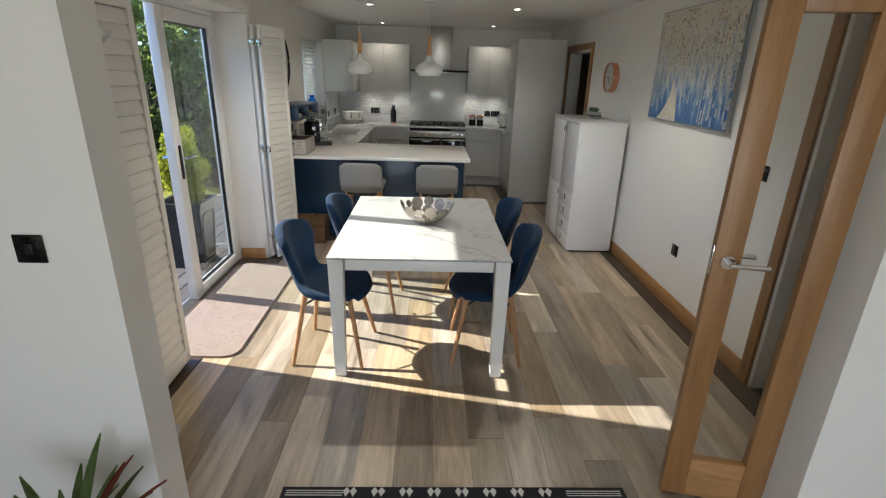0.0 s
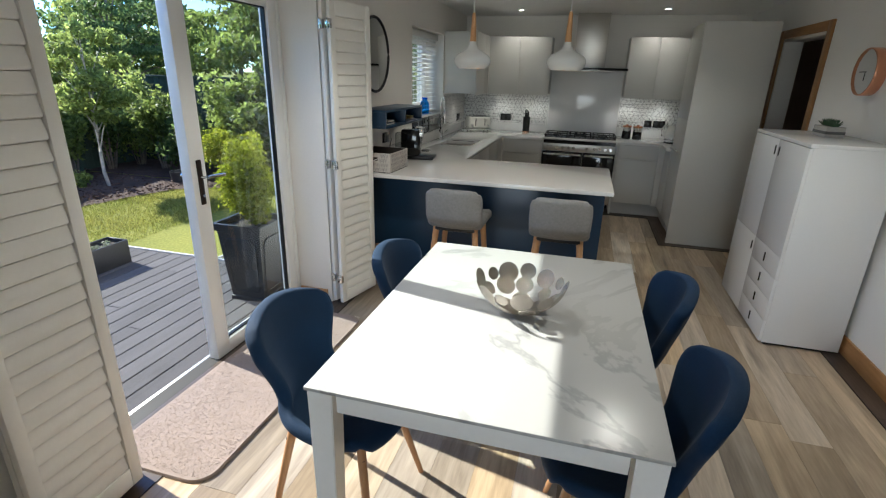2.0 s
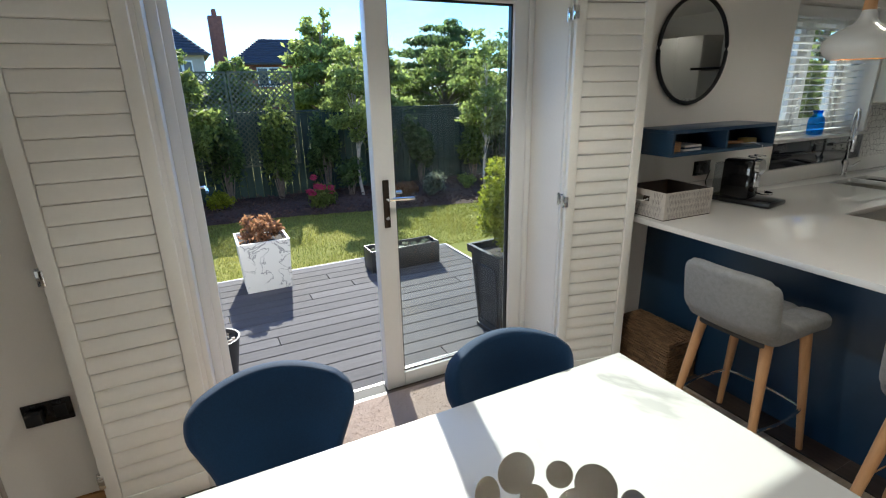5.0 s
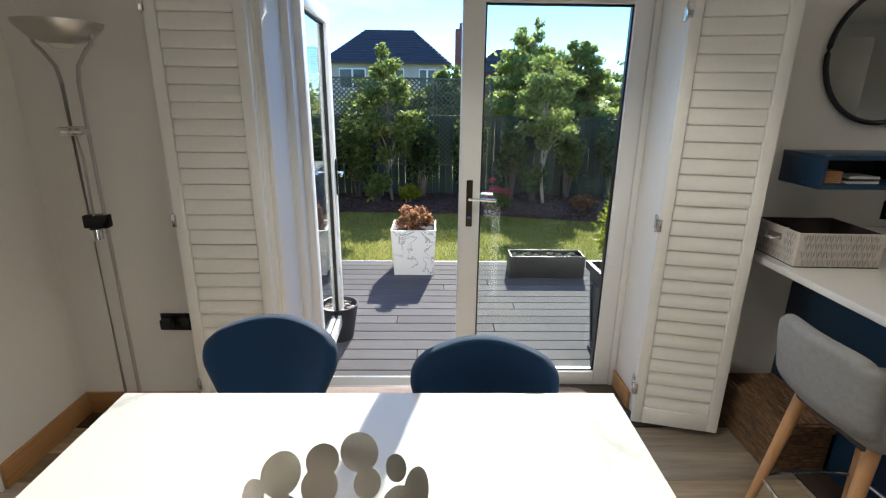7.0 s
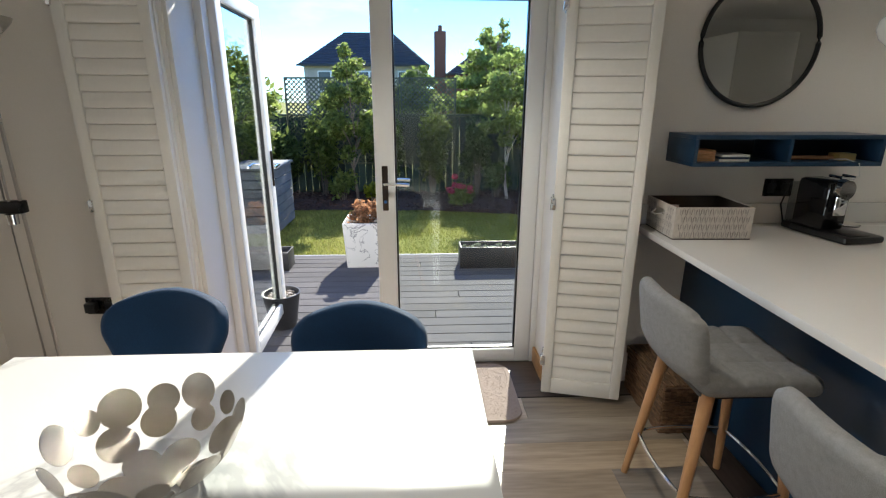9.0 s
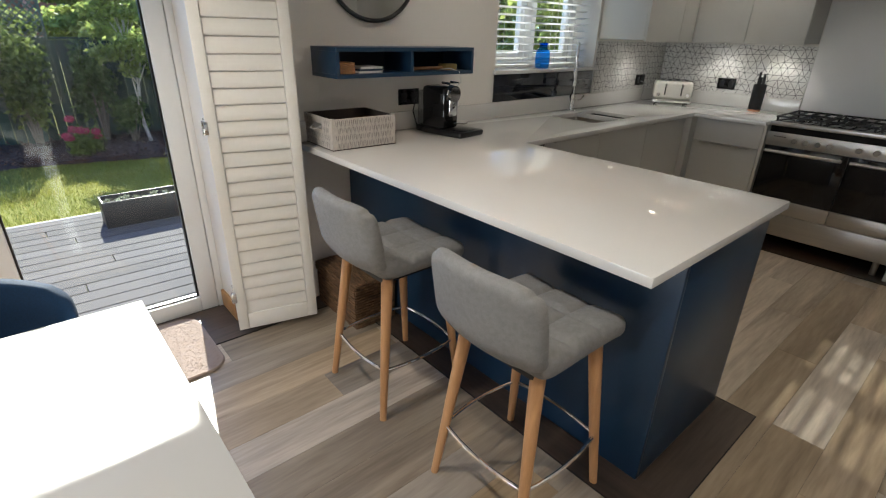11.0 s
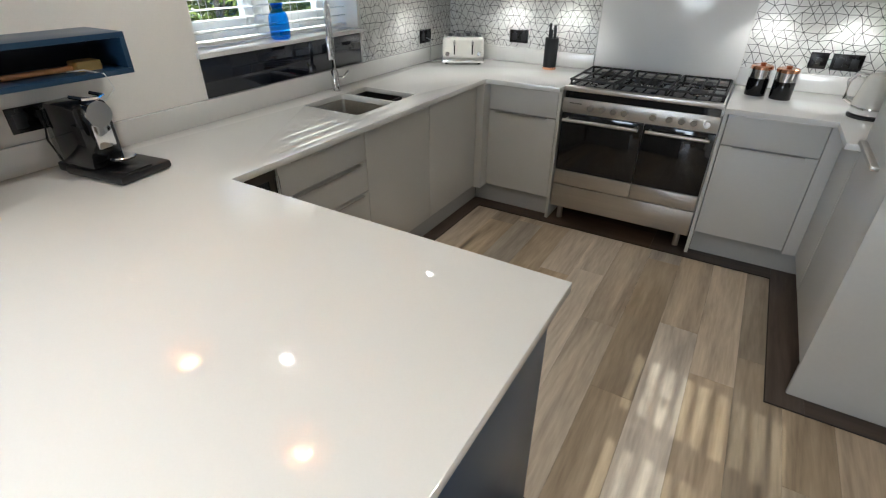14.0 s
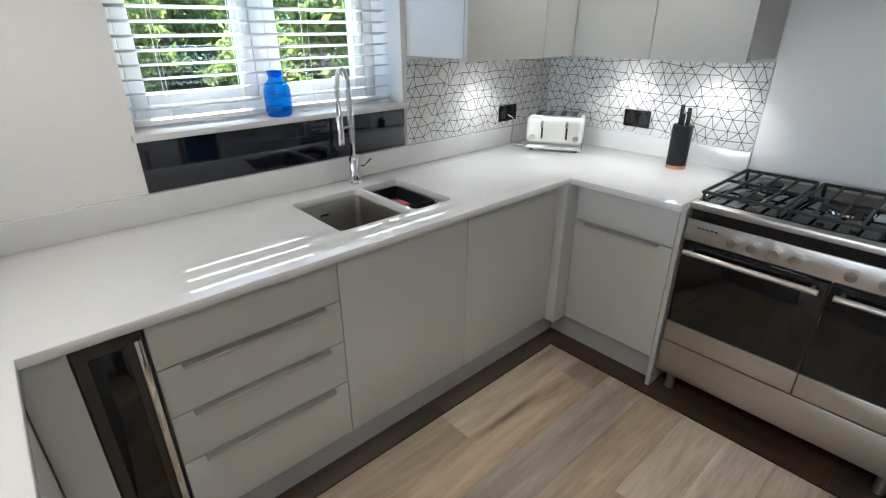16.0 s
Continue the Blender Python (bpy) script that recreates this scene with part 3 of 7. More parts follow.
# lining of the french-door opening
lin = bmesh.new()
box(-0.25, 0.012, 2.835, 2.855, 0.0, 2.115, 0.002, bm=lin)
box(-0.25, 0.012, 4.598, 4.615, 0.0, 2.115, 0.002, bm=lin)
box(-0.25, 0.012, 2.835, 4.615, 2.115, 2.132, 0.002, bm=lin)
box(0.0, 0.022, 2.78, 2.835, 0.0, 2.19, 0.003, bm=lin)
box(0.0, 0.022, 4.615, 4.67, 0.0, 2.19, 0.003, bm=lin)
box(0.0, 0.022, 2.835, 4.615, 2.132, 2.19, 0.003, bm=lin)
solid("trim", lin, SKIM, "white painted lining round the french doors", "trim", kind="structure")


# ---- french doors ----
def door_leaf(parent, width, height, handle_side):
    """A white framed glazed leaf along +y from its hinge at y 0, with the room at +x."""
    leaf = part("door_leaf", box(-0.033, 0.033, 0, 0.085, 0, height, 0.006), UPVC, parent, "white plastic door stile")
    part("stile", box(-0.033, 0.033, width - 0.105, width, 0, height, 0.006), UPVC, leaf)
    part("rail", box(-0.033, 0.033, 0.085, width - 0.105, 0, 0.085, 0.006), UPVC, leaf)
    part("rail", box(-0.033, 0.033, 0.085, width - 0.105, height - 0.09, height, 0.006), UPVC, leaf)
    gasket = bmesh.new()
    for c in ((0.083, 0.094, 0.083, height - 0.088), (width - 0.114, width - 0.103, 0.083, height - 0.088)):
        box(-0.013, 0.013, c[0], c[1], c[2], c[3], bm=gasket)
    box(-0.013, 0.013, 0.094, width - 0.114, 0.083, 0.093, bm=gasket)
    box(-0.013, 0.013, 0.094, width - 0.114, height - 0.098, height - 0.088, bm=gasket)
    part("gasket", gasket, BLACK, leaf, "black rubber glazing seal", smooth=None)
    part("pane", box(-0.003, 0.003, 0.092, width - 0.112, 0.091, height - 0.096), CLEAR, leaf, "clear door glass", smooth=None)
    hy = width - 0.052 if handle_side else 0.052
    for side in (1, -1):
        x = 0.033 * side
        plate = part("handle_plate", box(x, x + 0.010 * side, hy - 0.016, hy + 0.016, 0.935, 1.175, 0.004), BRONZE, leaf, "narrow metal lever plate")
        lever = rod((x, hy, 1.085), (x + 0.05 * side, hy, 1.085), 0.008)
        tube([(x + 0.05 * side, hy, 1.085), (x + 0.053 * side, hy - 0.03, 1.086), (x + 0.053 * side, hy - 0.13, 1.08)], 0.009, bm=lever)
        part("lever", lever, CHROME, plate, "chrome lever handle")
        part("cylinder", rod((x, hy, 0.985), (x + 0.016 * side, hy, 0.985), 0.009), CHROME, plate, "chrome key cylinder")


frame_door = thing("door_1", "white plastic french doors, one leaf swung open outward", "french doors", at=(-0.285, 3.72, -0.02), kind="structure")
part("door_frame", box(-0.32, -0.25, 2.855, 2.895, -0.02, 2.115, 0.004), UPVC, frame_door, world=True)
part("door_frame", box(-0.32, -0.25, 4.565, 4.6, -0.02, 2.115, 0.004), UPVC, frame_door, world=True)
part("door_frame", box(-0.32, -0.25, 2.895, 4.565, 2.075, 2.115, 0.004), UPVC, frame_door, world=True)
part("threshold", box(-0.36, -0.235, 2.895, 4.565, -0.06, -0.010, 0.005), STEEL, frame_door, "aluminium threshold strip", world=True)
part("threshold_ridge", box(-0.30, -0.285, 2.895, 4.565, -0.010, -0.006, 0.001), UPVC, frame_door, world=True)
leaf_right = thing("door_2", "closed white glazed french-door leaf with lever handle", "door", at=(-0.285, 4.562, -0.004), rz=180, kind="structure")
door_leaf(leaf_right, 0.875, 2.075, True)
leaf_left = thing("door_3", "white glazed french-door leaf standing open over the deck", "door", at=(-0.325, 2.9, -0.004), rz=92, kind="structure")
door_leaf(leaf_left, 0.80, 2.075, True)


# ---- louvred shutters ----
def shutter_panel(name, label, at, rz, width, height=2.0):
    """A louvred panel along +y from the corner, louvres closed."""
    root = thing(name, label, "shutter", at=at, rz=rz, group="folded window shutters")
    part("stile", box(-0.014, 0.014, 0, 0.048, 0, height, 0.004), SHUTTER, root)
    part("stile", box(-0.014, 0.014, width - 0.048, width, 0, height, 0.004), SHUTTER, root)
    part("rail", box(-0.013, 0.013, 0.048, width - 0.048, 0, 0.085, 0.003), SHUTTER, root)
    part("rail", box(-0.013, 0.013, 0.048, width - 0.048, height - 0.085, height, 0.003), SHUTTER, root)
    count = 27
    pitch = (height - 0.17) / count
    b = bmesh.new()
    prof = [(-0.003, -0.003), (0.006, 0.0), (0.009, 0.006), (0.008, pitch * 0.5), (0.004, pitch - 0.0055), (-0.003, pitch - 0.0025), (-0.009, pitch * 0.5)]
    ends = [[b.verts.new((x, y, z)) for x, z in prof] for y in (0.05, width - 0.05)]
    for i in range(len(prof)):
        j = (i + 1) % len(prof)
        b.faces.new((ends[0][i], ends[0][j], ends[1][j], ends[1][i]))
    b.faces.new(ends[0])
    b.faces.new(ends[1][::-1])
    shared = finish(b, "louvre", SHUTTER, 30)
    for k in range(count):
        ob = new("louvre", shared)
        ob.parent = root
        ob.matrix_basis = pose(0, 0, 0.085 + k * pitch, 0, 0, 0) @ Matrix.Rotation(radians(-6), 4, "Y")
    for z in (0.16, 0.98, 1.84):
        h = box(-0.019, 0.019, -0.012, 0.010, z, z + 0.055, 0.003)
        rod((0, -0.008, z - 0.004), (0, -0.008, z + 0.059), 0.006, bm=h)
        part("hinge", h, CHROME, root, "small nickel hinge")
    return root


SH = "cream painted louvred shutter folded back beside the doors"
shutter_panel("shutter", SH, (0.112, 4.552, 0.03), -14, 0.392)
shutter_panel("shutter", SH, (0.045, 4.578, 0.03), -17, 0.385)
shutter_panel("shutter", SH, (0.085, 2.43, 0.03), 1.5, 0.39)
shutter_panel("shutter", SH, (0.042, 2.435, 0.03), 1, 0.385)

# ---- kitchen window with blind ----
win = thing("window_1", "white plastic casement window over the sink", "window", at=(-0.26, 6.975, 1.20), kind="structure")
for a in ((6.415, 6.47, 1.20, 2.055), (7.48, 7.535, 1.20, 2.055), (6.945, 7.005, 1.25, 2.0)):
    part("window_frame", box(-0.29, -0.22, a[0], a[1], a[2], a[3], 0.005), UPVC, win, world=True)
for z0, z1 in ((1.20, 1.255), (2.0, 2.055)):
    part("window_frame", box(-0.29, -0.22, 6.47, 7.48, z0, z1, 0.005), UPVC, win, world=True)
for y0, y1 in ((6.47, 6.945), (7.005, 7.48)):
    sash = part("sash", box(-0.275, -0.225, y0, y0 + 0.055, 1.255, 2.0, 0.005), UPVC, win, world=True)
    part("sash_bar", box(-0.275, -0.225, y1 - 0.055, y1, 1.255, 2.0, 0.005), UPVC, sash, world=True)
    part("sash_bar", box(-0.275, -0.225, y0 + 0.055, y1 - 0.055, 1.255, 1.31, 0.005), UPVC, sash, world=True)
    part("sash_bar", box(-0.275, -0.225, y0 + 0.055, y1 - 0.055, 1.945, 2.0, 0.005), UPVC, sash, world=True)
    part("pane", box(-0.252, -0.248, y0 + 0.05, y1 - 0.05, 1.305, 1.95), CLEAR, sash, "clear window glass", world=True, smooth=None)
    part("window_handle", box(-0.225, -0.205, y1 - 0.045, y1 - 0.015, 1.5, 1.62, 0.004), UPVC, sash, world=True)
part("window_sill", box(-0.22, 0.03, 6.40, 7.55, 1.188, 1.212, 0.005), QUARTZ, win, "white quartz sill", world=True)
lw = bmesh.new()
for c in ((6.412, 6.418), (7.532, 7.538)):
    box(-0.22, 0.001, c[0], c[1], 1.212, 2.055, bm=lw)
solid("trim", lw, SKIM, "white painted window reveal", "trim", kind="structure", smooth=None)

blind = thing("venetian_blind", "white slatted venetian blind lowered with open slats", "blind", at=(-0.10, 6.975, 1.22))
part("headrail", box(-0.135, -0.065, 6.43, 7.52, 1.985, 2.05, 0.004), UPVC, blind, world=True)
part("bottom_rail", box(-0.125, -0.075, 6.435, 7.515, 1.222, 1.24, 0.003), UPVC, blind, world=True)
b = sheet(lambda u, v: (-0.025 + 0.05 * v, -0.54 + 1.08 * u, 0.004 * math.sin(math.pi * v)), 1, 6)
slat_ob = None
for k in range(16):
    ob = new("slat", finish(b, "slat", BLIND_SLAT, 30) if slat_ob is None else slat_ob.data)
    slat_ob = slat_ob or ob
    ob.parent = blind
    ob.matrix_basis = pose(0, 0, 0.062 + 0.0455 * k, 0, 0, 0) @ Matrix.Rotation(radians(-9), 4, "Y")
    m = ob.modifiers.new("thickness", "SOLIDIFY")
    m.thickness = 0.0022
for y in (6.56, 6.83, 7.12, 7.39):
    for x in (-0.126, -0.074):
        part("ladder_cord", rod((x, y, 1.235), (x, y, 1.99), 0.0012, seg=6), CORD, blind, world=True)

# ---- doorways in the white wall ----
for name, y0, y1, top, label in (("door_4", 6.44, 7.42, 2.02, "oak-framed doorway to a dark hall"), ("door_5", 1.87, 2.63, 2.04, "oak-framed doorway with white lining near the dining table")):
    d = thing(name, label, "doorway", at=(X1, (y0 + y1) / 2, 0), kind="structure")
    for a0, a1 in ((y0 - 0.075, y0), (y1, y1 + 0.075)):
        part("architrave", box(X1 - 0.022, X1 + 0.001, a0, a1, 0, top + 0.075, 0.004), OAK, d, world=True)
    part("architrave", box(X1 - 0.022, X1 + 0.001, y0, y1, top, top + 0.075, 0.004), OAK_Y, d, world=True)
    for a0, a1 in ((y0, y0 + 0.025), (y1 - 0.025, y1)):
        part("lining", box(X1, X1 + 0.16, a0, a1, 0, top, 0.002), SKIM, d, "white painted lining", world=True)
    part("lining", box(X1, X1 + 0.16, y0 + 0.025, y1 - 0.025, top - 0.025, top, 0.002), SKIM, d, world=True)

# ---- oak glazed door ajar at the opening ----
oak = thing("door_6", "oak door with clear glass panels standing ajar", "door", at=(2.945, 1.78, 0.008), rz=168, kind="structure")
L = 0.40
part("stile", box(0, 0.095, -0.02, 0.02, 0, 2.0, 0.003), OAK, oak)
part("stile", box(L - 0.095, L, -0.02, 0.02, 0, 2.0, 0.003), OAK, oak)
part("rail", box(0.095, L - 0.095, -0.02, 0.02, 0, 0.19, 0.003), wood("oak_rail", (0.50, 0.27, 0.11), (0.30, 0.145, 0.052), 0.42, along=(1.4, 16, 16)), oak)
part("rail", box(0.095, L - 0.095, -0.02, 0.02, 1.9, 2.0, 0.003), OAK, oak)
for a0, a1 in ((0.095, L - 0.095),):
    part("pane", box(a0 - 0.005, a1 + 0.005, -0.004, 0.004, 0.185, 1.905), DOOR_GLASS, oak, "clear glass panel", smooth=None)
for s in (1, -1):
    rose = part("rosette", rod((L - 0.05, 0.02 * s, 1.08), (L - 0.05, 0.030 * s, 1.08), 0.026, seg=24), CHROME, oak, "round chrome rose")
    lv = rod((L - 0.05, 0.03 * s, 1.08), (L - 0.05, 0.068 * s, 1.08), 0.009)
    rod((L - 0.045, 0.062 * s, 1.08), (L - 0.175, 0.062 * s, 1.08), 0.0095, bm=lv)
    part("lever", lv, CHROME, rose, "straight chrome lever")
part("latch_plate", box(L - 0.002, L + 0.002, -0.012, 0.012, 1.025, 1.135, 0.001), CHROME, oak)


# ---- electrical plates ----
def plate(at, rz, wide, high, label, rocker=False, plugs=0):
    """A switch or socket plate on a wall that faces its local +y."""
    root = thing("wall_socket" if plugs else "light_switch", label, "socket" if plugs else "switch", at=at, rz=rz)
    part("plate", box(-wide / 2, wide / 2, 0, 0.007, 0, high, 0.002), BLACK_NICKEL, root)
    if rocker:
        part("rocker", box(-0.011, 0.011, 0.006, 0.011, high / 2 - 0.017, high / 2 + 0.017, 0.002), BLACK, root)
    for k in range(plugs):
        x = (k - (plugs - 1) / 2) * wide / plugs
        sl = box(x - 0.019, x + 0.019, 0.006, 0.008, 0.015, high - 0.022, 0.001)
        part("outlet", sl, BLACK, root)
        part("rocker", box(x - 0.006, x + 0.006, 0.006, 0.010, high - 0.018, high - 0.006, 0.001), BLACK, root)
    return root


plate((0.306, S0 - 0.001, 1.12), 180, 0.088, 0.09, "square black-nickel light switch on the greige wall", rocker=True)
plate((X1, 3.73, 0.415), 90, 0.088, 0.088, "square black-nickel socket plate on the white wall", plugs=1)
plate((X1, 2.95, 1.17), 90, 0.088, 0.088, "square black-nickel light switch on the white wall", rocker=True)
plate((0, 2.315, 0.465), -90, 0.146, 0.088, "double black-nickel socket with plug beside the lamp", plugs=2)
plate((0, 5.71, 1.045), -90, 0.146, 0.088, "double black-nickel socket above the coffee machine", plugs=2)
plate((0.012, 8.27, 1.045), -90, 0.146, 0.088, "double black-nickel socket on patterned tiles", plugs=2)
plate((0.607, Y1 - 0.012, 1.045), 180, 0.146, 0.088, "double black-nickel socket on patterned tiles", plugs=2)
plate((2.465, Y1 - 0.012, 1.04), 180, 0.088, 0.088, "single black-nickel switch on patterned tiles", rocker=True)
plate((2.60, Y1 - 0.012, 1.04), 180, 0.146, 0.088, "double black-nickel socket on patterned tiles", plugs=2)
pl = thing("power_plug", "black plug pushed into the socket beside the lamp", "plug", at=(0.0075, 2.28, 0.485))
part("body", box(0.0, 0.04, -0.025, 0.025, 0, 0.05, 0.006), BLACK, pl)


# ---- kitchen units ----
def bar_handle(parent, p0, p1, out):
    """A slim edge pull between p0 and p1, standing out by the vector out."""
    p0, p1, out = Vector(p0), Vector(p1), Vector(out)
    lo = [min(a, b) for a, b in zip(p0, p1)]
    hi = [max(a, b) for a, b in zip(p0, p1)]
    e = p0 + out
    lo = [min(a, b) for a, b in zip(lo, e)]
    hi = [max(a, b) for a, b in zip(hi, e)]
    part("handle", box(lo[0], hi[0], lo[1], hi[1], lo[2] - 0.004, hi[2] + 0.004, 0.0015, seg=1), HANDLE_STEEL, parent, "slim satin steel edge pull", world=True)


def base_unit(label, axis, front, a0, a1, depth, fronts, side, handle=True, name="base_cabinet", z1=0.877):
    """A floor unit. axis: the way its front faces ('x' or 'y'); front: the plane of its doors; side: +1 or -1, the way they face;
    fronts: heights (z0, z1) of its drawers and doors."""
    mid = (a0 + a1) / 2
    back = front - side * depth
    at = ((front + back) / 2, mid, 0) if axis == "x" else (mid, (front + back) / 2, 0)
    root = thing(name, label, "cabinet", at=at, group="grey kitchen units")

    def blk(f0, f1, b0, b1, z0, z1, bev=0.0):
        return box(min(f0, f1), max(f0, f1), b0, b1, z0, z1, bev) if axis == "x" else box(b0, b1, min(f0, f1), max(f0, f1), z0, z1, bev)

    part("body", blk(front - side * 0.022, back, a0 + 0.001, a1 - 0.001, 0.15, z1), GREY_EDGE, root, world=True, smooth=None)
    for z0, z1b in fronts:
        d = part("door" if z1b - z0 > 0.3 else "drawer", blk(front, front - side * 0.02, a0 + 0.0018, a1 - 0.0018, z0 + 0.002, z1b - 0.002, 0.0015), GREY_DOOR, root, world=True)
        if handle:
            h0, h1 = a0 + 0.06, a1 - 0.06
            z = z1b - 0.004
            if axis == "x":
                bar_handle(d, (front, h0, z), (front, h1, z), (side * 0.026, 0, 0))
            else:
                bar_handle(d, (h0, front, z), (h1, front, z), (0, side * 0.026, 0))
    return root


FX = 0.635
base_unit("grey unit with four drawers beside the wine cooler", "x", FX, 6.21, 6.76, 0.58, [(0.155, 0.39), (0.39, 0.56), (0.56, 0.72), (0.72, 0.875)], 1)
base_unit("grey door unit below the sink", "x", FX, 6.76, 7.345, 0.58, [(0.155, 0.875)], 1, handle=False, z1=0.65)
base_unit("grey door unit beside the corner", "x", FX, 7.345, 7.93, 0.58, [(0.155, 0.875)], 1)
cooler = thing("wine_cooler", "slim built-in wine cooler with bronze glass door", "wine cooler", at=(0.33, 6.13, 0))
part("body", box(0.05, FX - 0.03, 6.055, 6.205, 0.15, 0.875), BLACK, cooler, world=True, smooth=None)
part("door", box(FX - 0.028, FX - 0.003, 6.058, 6.205, 0.155, 0.873, 0.002), SMOKE, cooler, "dark bronze glass door", world=True)
part("window", box(FX - 0.004, FX - 0.001, 6.085, 6.165, 0.20, 0.82, 0.001), BLACK_GLOSS, cooler, world=True)
part("handle", box(FX, FX + 0.022, 6.182, 6.20, 0.20, 0.84, 0.004), CHROME, cooler, "tall chrome bar handle", world=True)
filler = box(0.0, FX - 0.002, 5.953, 6.053, 0.15, 0.876)
solid("filler_panel", filler, GREY_DOOR, "grey filler panel beside the wine cooler", "panel", smooth=None)
FY = 8.02
solid("corner_post", box(FX - 0.02, FX + 0.051, 7.931, 8.06, 0.15, 0.876), GREY_DOOR, "grey corner filler post between cabinet runs", "panel", smooth=None)
base_unit("grey unit with drawer and door by the corner", "y", FY, FX + 0.052, 1.163, 0.6, [(0.155, 0.70), (0.70, 0.875)], -1)
base_unit("grey unit with drawer and door by the tall cabinet", "y", FY, 2.11, 2.57, 0.6, [(0.155, 0.70), (0.70, 0.875)], -1)
base_unit("pale grey return unit facing across the kitchen", "x", 2.635, 7.60, 8.0, 0.6, [(0.155, 0.875)], -1)
solid("corner_post", box(2.571, 2.657, 8.001, FY + 0.06, 0.15, 0.876), GREY_DOOR, "grey corner filler post between cabinet runs", "panel", smooth=None)
for x0 in (1.165, 2.087):
    solid("end_panel", box(x0, x0 + 0.02, FY - 0.005, Y1, 0.0, 0.878, 0.001), GREY_DOOR, "grey end panel beside the cooker", "panel", smooth=None)
pb = bmesh.new()
box(FX - 0.07, FX - 0.055, 5.96, 8.07, 0.002, 0.149, bm=pb)
box(FX - 0.055, 1.163, 8.075, 8.09, 0.002, 0.149, bm=pb)
box(2.11, 2.695, 8.075, 8.09, 0.002, 0.149, bm=pb)
box(2.695, 2.71, 7.60, 8.075, 0.002, 0.149, bm=pb)
solid("plinth", pb, PLINTH, "grey plinth below the kitchen units", "plinth", kind="structure", smooth=None)

tall = thing("tall_cabinet", "tall grey cabinet housing with a wide plain end panel", "cabinet", at=(2.945, 7.28, 0))
part("side_panel", box(2.635, 3.26, 6.985, 7.005, 0.002, 2.14, 0.001), GREY_DOOR, tall, "plain grey end panel", world=True)
part("body", box(2.66, 3.26, 7.005, 7.598, 0.15, 2.14), GREY_EDGE, tall, world=True, smooth=None)
td = part("door", box(2.637, 2.659, 7.008, 7.596, 0.155, 1.25, 0.0015), GREY_DOOR, tall, world=True)
part("door", box(2.637, 2.659, 7.008, 7.596, 1.254, 2.138, 0.0015), GREY_DOOR, tall, world=True)
part("handle", box(2.61, 2.637, 7.20, 7.56, 0.925, 0.94, 0.002), HANDLE_STEEL, td, "satin steel pull", world=True)
part("plinth", box(2.705, 3.245, 7.005, 7.598, 0.002, 0.149), PLINTH, tall, world=True, smooth=None)

# worktops
def slab(name, outline, z0, z1, material, label, hole=None):
    bm = bmesh.new()
    vs = [bm.verts.new((x, y, z0)) for x, y in outline]
    edges = [bm.edges.new((vs[i], vs[(i + 1) % len(vs)])) for i in range(len(vs))]
    if hole:
        for ring in hole:
            hv = [bm.verts.new((x, y, z0)) for x, y in ring]
            edges += [bm.edges.new((hv[i], hv[(i + 1) % len(hv)])) for i in range(len(hv))]
    bmesh.ops.triangle_fill(bm, use_beauty=True, use_dissolve=False, edges=edges)
    ext = bmesh.ops.extrude_face_region(bm, geom=bm.faces[:])
    bmesh.ops.translate(bm, verts=[e for e in ext["geom"] if isinstance(e, bmesh.types.BMVert)], vec=(0, 0, z1 - z0))
    bmesh.ops.recalc_face_normals(bm, faces=bm.faces)
    sharp = [e for e in bm.edges if len(e.link_faces) == 2 and e.calc_face_angle(0) > 1.0]
    bmesh.ops.bevel(bm, geom=sharp, offset=0.003, segments=2, profile=0.5, affect="EDGES")
    return solid(name, bm, material, label, "worktop")


def rounded(x0, x1, y0, y1, r, n=5):
    pts = []
    for cx, cy, a in ((x1 - r, y1 - r, 0), (x0 + r, y1 - r, 90), (x0 + r, y0 + r, 180), (x1 - r, y0 + r, 270)):
        pts += [(cx + r * math.cos(radians(a + 90 * k / n)), cy + r * math.sin(radians(a + 90 * k / n))) for k in range(n + 1)]
    return pts


CT = 0.91
BOWL_1, BOWL_2 = (0.160, 0.530, 6.845, 7.150), (0.160, 0.530, 7.170, 7.362)
slab("worktop", [(0.002, 5.0), (1.915, 5.0), (1.915, 5.972), (0.68, 5.972), (0.68, 7.96), (1.185, 7.96), (1.185, Y1 - 0.002), (0.002, Y1 - 0.002)], 0.88, CT, QUARTZ,
     "white quartz worktop running from breakfast bar to cooker", [rounded(*BOWL_1, 0.02), rounded(*BOWL_2, 0.02)])
slab("worktop", [(2.087, 7.96), (2.58, 7.96), (2.58, 7.602), (3.26, 7.602), (3.26, Y1 - 0.002), (2.087, Y1 - 0.002)], 0.88, CT, QUARTZ, "white quartz worktop beside the cooker")
up = bmesh.new()
box(0.002, 0.022, 5.02, Y1 - 0.022, CT, 1.01, 0.002, bm=up)
box(0.002, 1.185, Y1 - 0.022, Y1 - 0.002, CT, 1.01, 0.002, bm=up)
box(2.087, 3.26, Y1 - 0.022, Y1 - 0.002, CT, 1.01, 0.002, bm=up)
solid("upstand", up, QUARTZ, "white quartz upstand along the walls", "upstand", kind="structure")

